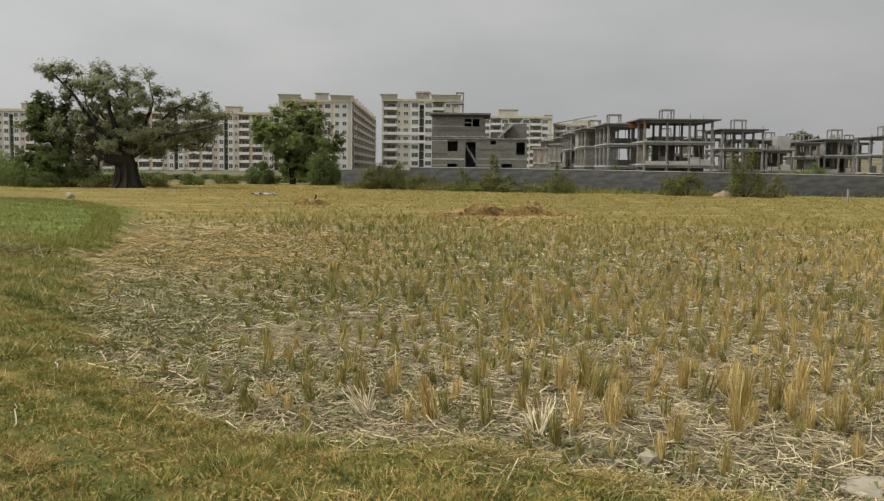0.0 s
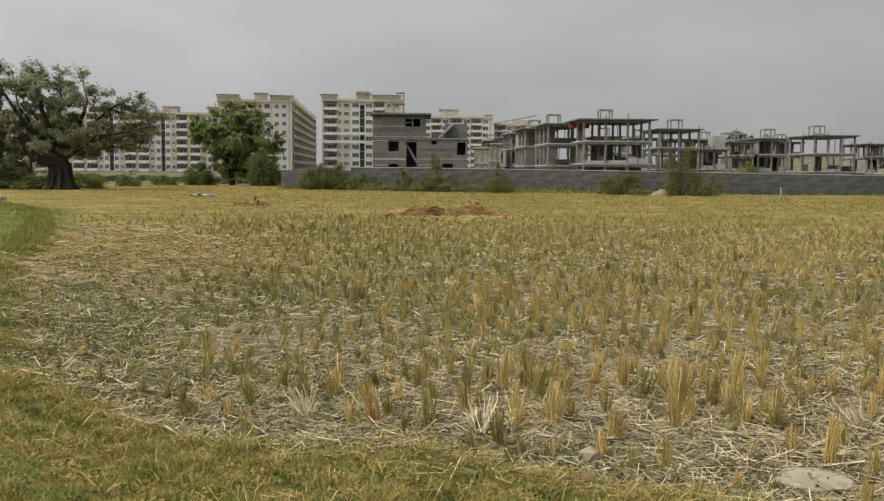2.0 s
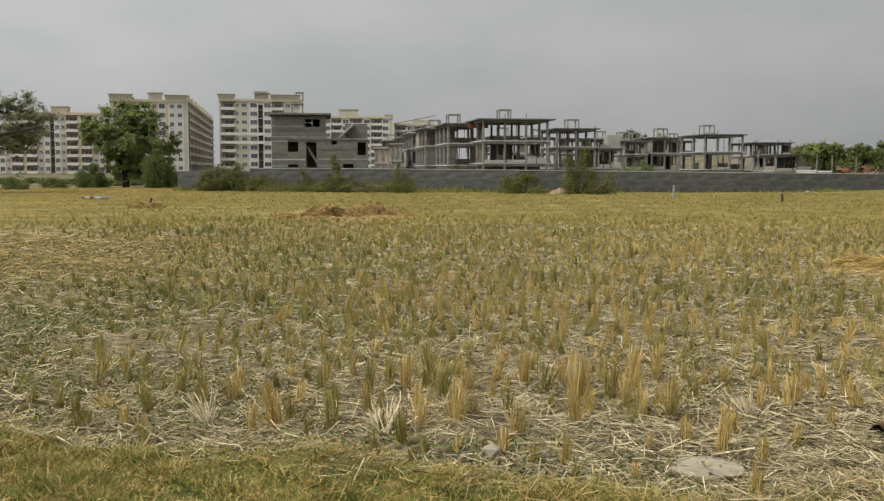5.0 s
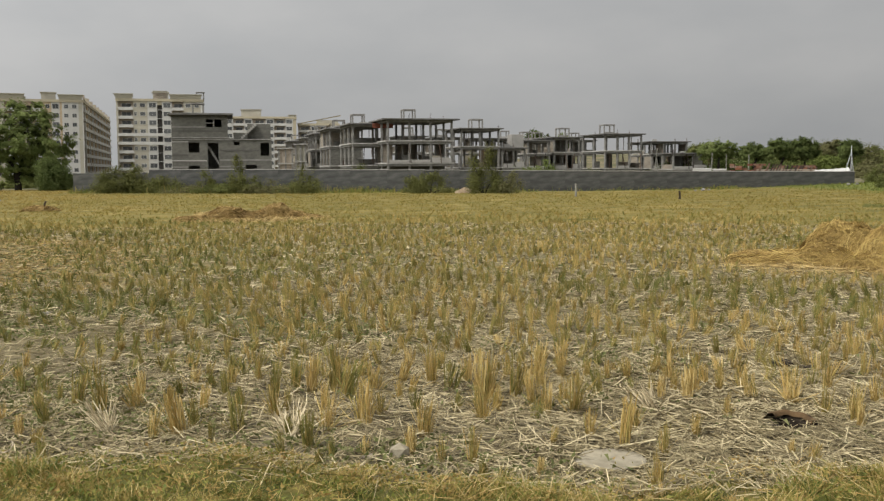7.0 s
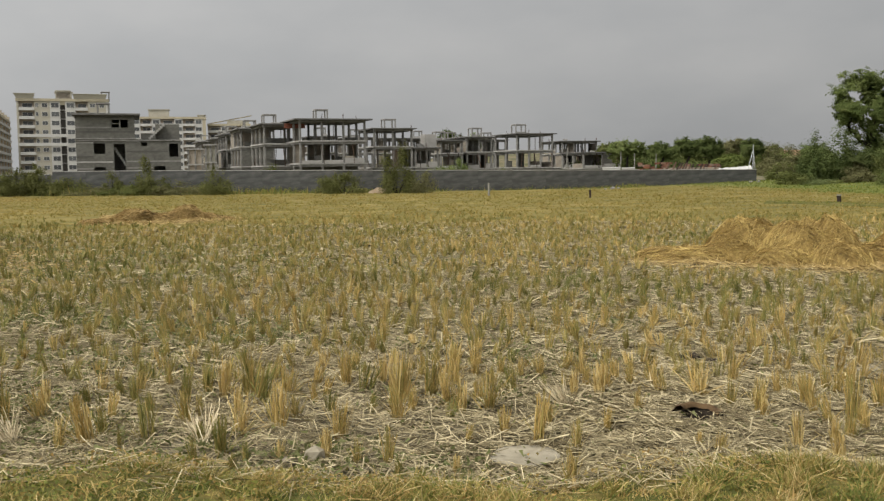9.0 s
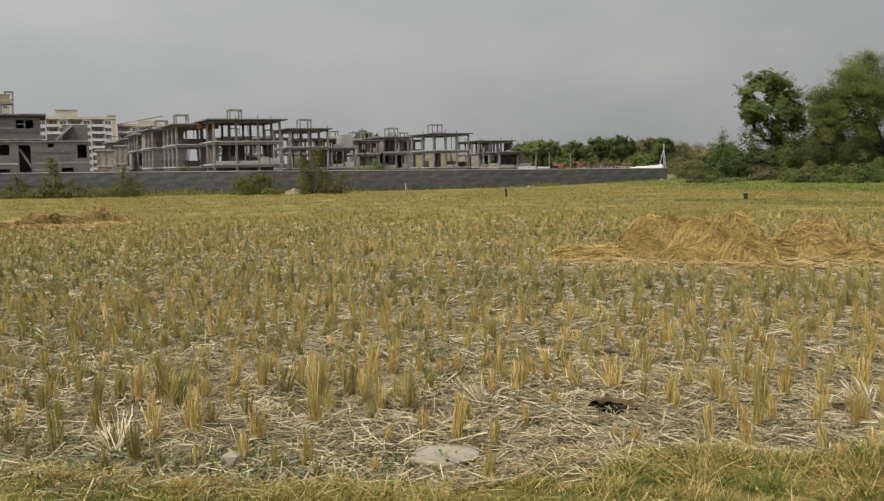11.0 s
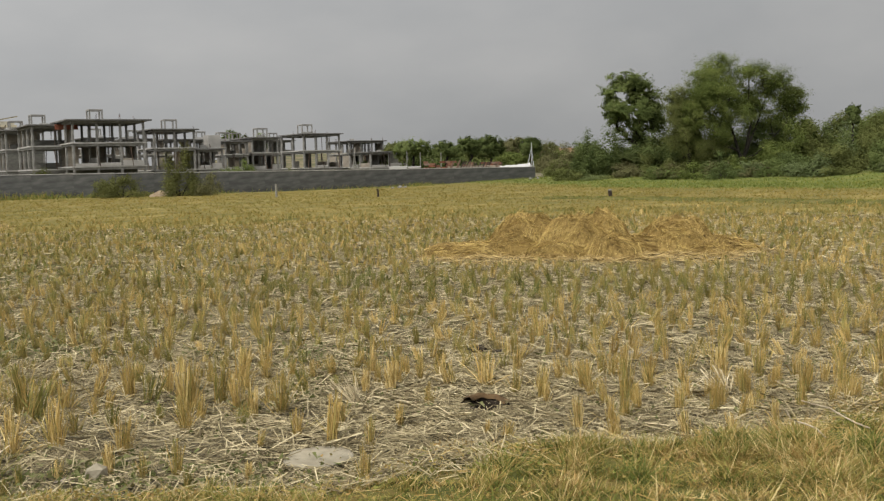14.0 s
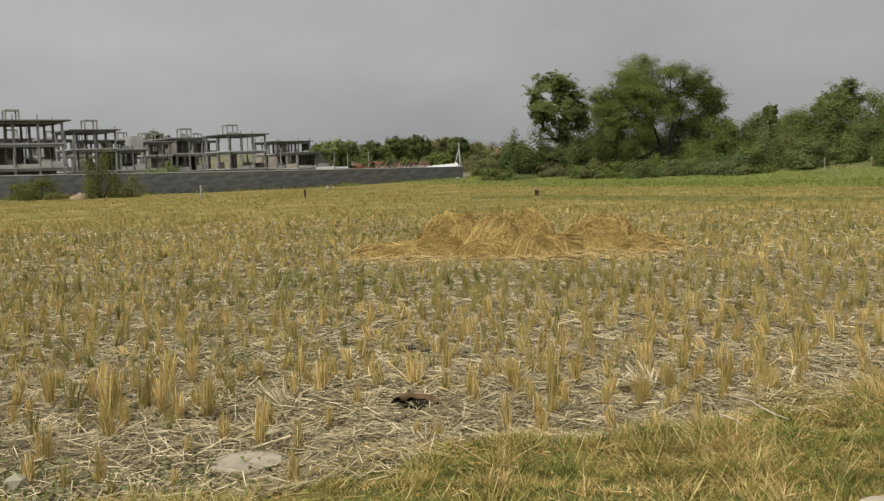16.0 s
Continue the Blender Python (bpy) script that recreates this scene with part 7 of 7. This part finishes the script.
# ---------------------------------------------------------------- growth on the building site and under the old tree
for i, (b, d, h, w, mt, lab) in enumerate([(19.7, 122, 4.3, 4.6, M_LEAF_GREEN, "green bush growing on the building site"), (20.6, 124, 3.9, 3.6, M_LEAF_GREEN, "green bush growing on the building site"),
                                           (9.9, 108, 3.0, 3.6, M_LEAF_SCRUB, "low green growth behind the wall"), (11.2, 106, 2.8, 3.0, M_LEAF_SCRUB, "low green growth behind the wall"),
                                           (13.4, 104, 2.9, 4.0, M_LEAF_SCRUB, "low green growth behind the wall"), (23.2, 118, 2.6, 3.0, M_LEAF_SCRUB, "low green growth behind the wall"),
                                           (-22.6, 91, 2.6, 5.0, M_LEAF_DARK, "dark undergrowth below the trees"), (-20.6, 92, 2.2, 4.0, M_LEAF_DARK, "dark undergrowth below the trees"),
                                           (-19.4, 91, 1.9, 4.0, M_LEAF_SCRUB, "olive undergrowth below the old tree"), (-16.2, 95, 1.8, 3.6, M_LEAF_SCRUB, "olive undergrowth below the old tree"),
                                           (38.9, 88, 1.4, 2.6, M_LEAF_SCRUB, "olive growth by the wall's end"), (39.3, 88, 2.3, 2.6, M_LEAF_SCRUB, "olive growth by the wall's end"), (40.3, 90, 5.8, 3.4, M_LEAF_DARK, "tall dark bush by the wall's end"), (38.6, 106, 2.1, 4.0, M_LEAF_SCRUB, "olive growth behind the wall's end"), (39.9, 104, 2.2, 5.0, M_LEAF_PALE, "green growth behind the wall's end"), (41.5, 91, 5.6, 4.2, M_LEAF_DARK, "tall dark bush at the field's edge"), (42.9, 93, 5.0, 4.4, M_LEAF_DARK, "tall dark bush at the field's edge"),
                                           (52.8, 83.5, 2.4, 2.8, M_LEAF_SAGE, "pale grey-green bush before the hedge"), (51.6, 84, 2.0, 2.0, M_LEAF_SAGE, "pale grey-green bush before the hedge"), (49.2, 85, 2.1, 1.8, M_LEAF_SAGE, "pale grey-green bush before the hedge"), (54.4, 90, 4.6, 2.4, M_LEAF_SAGE, "pale grey-green bush in the hedge"),
                                           (47.2, 86, 2.4, 4.2, M_LEAF_DRY, "dry brown undergrowth below the acacia"), (45.0, 86, 2.3, 3.6, M_LEAF_DRY, "dry brown undergrowth below the trees"), (47.8, 84, 2.0, 2.6, M_LEAF_DARK, "dark bush before the hedge"), (43.9, 86.5, 1.9, 3.4, M_LEAF_SCRUB, "olive undergrowth below the trees"),
                                           (-14.1, 104, 2.2, 3.0, M_LEAF_DARK, "small dark bush at the field edge"), (-12.3, 110, 1.6, 3.4, M_LEAF_SCRUB, "low olive bush at the field edge")]):
    p = polar(b, d)
    shrub("wild_bush", (p.x, p.y, float(ground_z(np.array([p.x]), np.array([p.y]))[0])), h, w, mt, lab, 700 + i, leaves=2600, leaf=0.125, group="wild growth", depth=3.0)

rough_slab("concrete_slab", (4.86, 2.64, 0.085), 0.19, 0.2, 0.06, M_STONE, "weathered stone slab half hidden in the bund grass", "slab", 9, 20)


# ---------------------------------------------------------------- rank grass at the foot of the wall
def wall_grass():
    rng = np.random.default_rng(41)
    n = 16000
    x = rng.uniform(-10, 58.5, n)
    keep = rng.uniform(size=n) < np.clip(0.25 + 0.9 * smooth(30, 8, x) + 0.35 * wobble(x, 0 * x, 4.0), 0.04, 1)
    x = x[keep]
    n = len(x)
    wy = np.interp(x, [w[0] for w in WALL_LINE], [w[1] for w in WALL_LINE])
    y = wy - 0.2 - np.abs(rng.normal(scale=1.6, size=n))
    h = rng.uniform(0.1, 0.55, n) * (0.6 + 0.5 * smooth(30, 5, x)) * np.clip(1 + 0.5 * wobble(x, y, 1.5), 0.3, 2)
    q = blade_quads(np.stack([x, y, np.zeros(n)], 1), h, rng.normal(scale=0.14, size=(n, 2)), rng.uniform(0.03, 0.07, n), rng, 0.3)
    tagged(put("rank_grass", pieces("rank_grass", q, M_GRASS, 0.2 + 0.2 * rng.normal(size=n))), "rank olive grass and weeds at the foot of the wall", "grass", kind="stuff")


wall_grass()


# ---------------------------------------------------------------- a young palm in the hedge, stones at the wall's foot
def young_palm(b, d, seed):
    rng = np.random.default_rng(seed)
    p = polar(b, d)
    z = float(ground_z(np.array([p.x]), np.array([p.y]))[0])
    ob = thing("young_palm", (p.x, p.y, z), "young date palm with arching grey-green fronds", "palm")
    V, Q = tube([(0, 0, -0.2), (0.05, 0, 0.5), (0.05, 0, 1.1)], [0.26, 0.24, 0.2], 10)
    put("trunk", from_arrays("trunk", V, Q, M_BARK, True), ob)
    for k in range(24):
        a, up = k * 2.4, rng.uniform(0.25, 1.35)
        L = rng.uniform(2.0, 2.9)
        u = np.linspace(0, 1, 9)
        r = L * (u * math.cos(up) + 0.12 * u * u)
        h = 1.05 + L * (u * math.sin(up) - 0.62 * u * u * (1.2 - 0.4 * up))
        spine = np.stack([np.cos(a) * r, np.sin(a) * r, h], 1)
        V, Q = tube([tuple(v) for v in spine], list(np.linspace(0.03, 0.008, 9)), 4)
        frond = put("frond", from_arrays("frond", V, Q, M_LEAF_PALE), ob)
        m = 44
        t = np.repeat(np.linspace(0.12, 1.0, m // 2), 2)
        c = np.stack([np.interp(t, u, spine[:, i]) for i in range(3)], 1)
        side = np.where(np.arange(m) % 2 == 0, 1.0, -1.0)[:, None]
        out = np.array((-math.sin(a), math.cos(a), 0)) * side + np.array((math.cos(a), math.sin(a), 0)) * 0.7 + np.array((0, 0, 0.35))
        ln = 0.42 * np.sin(np.pi * (0.15 + 0.8 * t))[:, None] * rng.uniform(0.8, 1.2, (m, 1))
        w = np.array((math.cos(a), math.sin(a), 0.3)) * 0.045
        put("leaf_blade", pieces("leaf_blade", np.stack([c - w, c + w, c + out * ln + w * 0.2, c + out * ln - w * 0.2], 1), M_LEAF_PALE), frond)


young_palm(42.6, 91.0, 5)
for i, (x, y, r) in enumerate(((42.2, 74.6, 0.24), (42.9, 74.9, 0.16), (41.3, 74.3, 0.14), (56.0, 74.2, 0.2), (57.2, 74.6, 0.15))):
    stone((x, y, float(ground_z(np.array([x]), np.array([y]))[0])), r, M_CONC, "grey broken stone at the foot of the wall", 30 + i, 0.7)


# ---------------------------------------------------------------- the raised bund that curls round the green plot
def curved_bund(line, width, high):
    ob = thing("bund", (0, 0, 0), "raised bund of dark green grass round the green plot", "bund", kind="structure")
    rng = np.random.default_rng(61)
    P = np.array(line, float)
    for _ in range(3):
        a, b = P[:-1] * 0.75 + P[1:] * 0.25, P[:-1] * 0.25 + P[1:] * 0.75
        P = np.concatenate([P[:1], np.stack([a, b], 1).reshape(-1, 2), P[-1:]])
    t = np.gradient(P, axis=0)
    t /= np.linalg.norm(t, axis=1)[:, None]
    side = np.stack([t[:, 1], -t[:, 0]], 1)
    fade = np.clip(np.minimum(np.arange(len(P)), np.arange(len(P))[::-1]) / 6.0, 0.1, 1)
    prof = [(-0.75, -1.6), (-0.42, 0.4), (-0.15, 0.95), (0.15, 1.0), (0.45, 0.4), (0.75, -1.9)]
    V = np.concatenate([np.concatenate([P + side * width * k, (ground_z(P[:, 0], P[:, 1]) + high * z * fade + 0.02 * rng.normal(size=len(P)))[:, None]], 1) for k, z in prof])
    n = len(P)
    F = [(k * n + i, k * n + i + 1, (k + 1) * n + i + 1, (k + 1) * n + i) for k in range(5) for i in range(n - 1)]
    put("ridge", from_arrays("ridge", V, np.array(F), M_BUND, True), ob)
    m = 26000
    i, k = rng.integers(0, n - 1, m), rng.uniform(-0.9, 1.0, m)
    u = rng.uniform(size=(m, 1))
    c = P[i] * (1 - u) + P[i + 1] * u + side[i] * width * k[:, None]
    z = ground_z(c[:, 0], c[:, 1]) + high * fade[i] * np.interp(k, [p[0] for p in prof], [max(0.0, p[1]) for p in prof])
    q = blade_quads(np.stack([c[:, 0], c[:, 1], z - 0.02], 1), rng.uniform(0.04, 0.11, m), rng.normal(scale=0.06, size=(m, 2)), rng.uniform(0.012, 0.024, m), rng, 0.3)
    put("ridge_grass", pieces("ridge_grass", q, M_GRASS, 0.24 + 0.14 * rng.normal(size=m)), ob)


curved_bund([(-30, 52.5), (-22.0, 51.6), (-18.2, 48.6), (-14.2, 41.4), (-11.8, 34.8), (-10.1, 29.4), (-8.7, 24.4), (-8.6, 20.5)], 0.5, 0.06)


# ---------------------------------------------------------------- plastered houses where the street ends
def plastered_house(b0, b1, d, h, mat, label):
    p, q = polar(b0, d), polar(b1, d)
    w = (q - p).length
    ob = thing("plastered_house", (p.x, p.y, 0), label, "house", "plastered houses", math.degrees(math.atan2(q.y - p.y, q.x - p.x)))
    block("wall", (0, 0, -0.3), (w, 7, h), mat, ob)
    block("roof_slab", (-0.25, -0.5, h + 0.002), (w + 0.25, 7.2, h + 0.2), M_CONC_LIGHT, ob)
    block("floor_slab", (-0.05, -0.4, h * 0.52), (w + 0.05, -0.003, h * 0.52 + 0.22), M_CONC_LIGHT, ob, bevel=0)
    for k in range(3):
        x = (w - 0.3) * k / 2
        for z0, z1 in ((-0.3, h * 0.52 - 0.002), (h * 0.52 + 0.222, h)):
            block("column", (x, -0.3, z0), (x + 0.3, -0.004, z1), M_CONC, ob, bevel=0)


plastered_house(5.25, 6.1, 182, 5.7, M_TAUPE, "small taupe plastered house with grey columns behind the wall")
plastered_house(6.2, 6.85, 176, 6.3, M_CREAM, "narrow cream plastered house with grey columns behind the wall")


# ---------------------------------------------------------------- twigs, clods and scraps
def twig(x, y, turn, length, mat, seed):
    """A bent dead stem lying over the grass."""
    rng = np.random.default_rng(seed)
    pts, px, py, pz, a = [], 0.0, 0.0, 0.03, turn
    for k in range(6):
        pts.append((px, py, pz))
        px, py, pz = px + math.cos(a) * length / 5, py + math.sin(a) * length / 5, pz + rng.uniform(-0.01, 0.045)
        a += rng.normal(scale=0.35)
    V, Q = tube(pts, list(np.linspace(0.007, 0.003, 6)), 5)
    z = float(ground_z(np.array([x]), np.array([y]))[0])
    tagged(put("twig", from_arrays("twig", np.array([tuple(v) for v in V]), np.array(Q), mat), None, (x, y, z + 0.02)), "pale dead bent stem lying in the bund grass", "twig", "dead stems on the bund")


for i, (x, y, a, L) in enumerate(((-5.2, 14.4, -1.0, 0.7), (-3.85, 11.2, -1.1, 0.6), (-3.35, 8.5, 1.9, 0.35), (-2.95, 6.7, 1.8, 0.45), (-2.8, 8.8, -1.2, 0.3), (-1.2, 6.6, 0.9, 0.3), (5.3, 3.9, 1.4, 0.4), (5.9, 4.0, 1.9, 0.5))):
    twig(x, y, a, L, M_TWIG, 900 + i)


def brush_pile(x, y, seed):
    """Cut brush heaped on the bund: many dark bent sticks with a few bleached ones on top."""
    rng = np.random.default_rng(seed)
    z = float(ground_z(np.array([x]), np.array([y]))[0])
    ob = thing("brush_pile", (x, y, z), "low sparse pile of dead cut twigs on the bund", "brush pile")
    for nm, n, mt, lift in (("dark_sticks", 45, M_BRUSH, 0.28), ("bleached_sticks", 18, M_TWIG, 0.34)):
        tubes = []
        for _ in range(n):
            c = np.array((rng.normal(scale=0.7), rng.normal(scale=0.4), 0.0))
            c[2] = lift * rng.uniform(0.1, 1.0) * math.exp(-(c[0] / 0.9) ** 2 - (c[1] / 0.6) ** 2)
            a, e, L = rng.uniform(0, 6.28), rng.normal(scale=0.4), rng.uniform(0.25, 0.8)
            d = np.array((math.cos(a), math.sin(a), e)) * L / 2
            k = rng.normal(scale=0.06, size=3)
            r = rng.uniform(0.005, 0.012)
            tubes.append(tube([tuple(c - d), tuple(c + k), tuple(c + d)], [r, r * 0.9, r * 0.5], 4))
        V, Q = join_tubes(tubes)
        V[:, 2] = np.maximum(V[:, 2], 0.005)
        put(nm, from_arrays(nm, V, Q, mt), ob)


M_BRUSH = material("dark_dead_brush", [(0.07, 0.048, 0.026), (0.14, 0.098, 0.055)], 6.0, 0.9)
brush_pile(-8.9, 20.0, 5)
for i, (x, y, r) in enumerate(((5.72, 8.5, 0.12), (5.9, 8.32, 0.1), (6.18, 8.28, 0.11), (5.5, 8.6, 0.07))):
    stone((x, y, float(ground_z(np.array([x]), np.array([y]))[0])), r, M_PIT, "dark broken clod of damp soil", 50 + i, 0.45)
for i, (x, y, rx, ry) in enumerate(((7.05, 7.6, 0.3, 0.22), (6.76, 7.4, 0.16, 0.14), (9.3, 6.65, 0.26, 0.2))):
    rough_slab("mud_crust", (x, y, float(ground_z(np.array([x]), np.array([y]))[0]) + 0.004), rx, ry, 0.014, M_CRUST, "pale dried crust of bare mud between the stubble", "mud crust", 20 + i, 35 * i)
for x, y, r in ((-2.99, 10.01, 0.045), (-1.88, 14.41, 0.09)):
    stone((x, y, float(ground_z(np.array([x]), np.array([y]))[0])), r, M_POST, "small whitish stone among the straw", int(60 + 10 * r), 0.5)

# ---------------------------------------------------------------- posts at the hedge's foot
for i, (b, d) in enumerate(((57.3, 84.0), (59.6, 83.0))):
    p = polar(b, d)
    post((p.x, p.y, float(ground_z(np.array([p.x]), np.array([p.y]))[0])), 1.0, 0.04, M_WOOD, "slim grey wooden fence post before the hedge", 40 + i, 5)
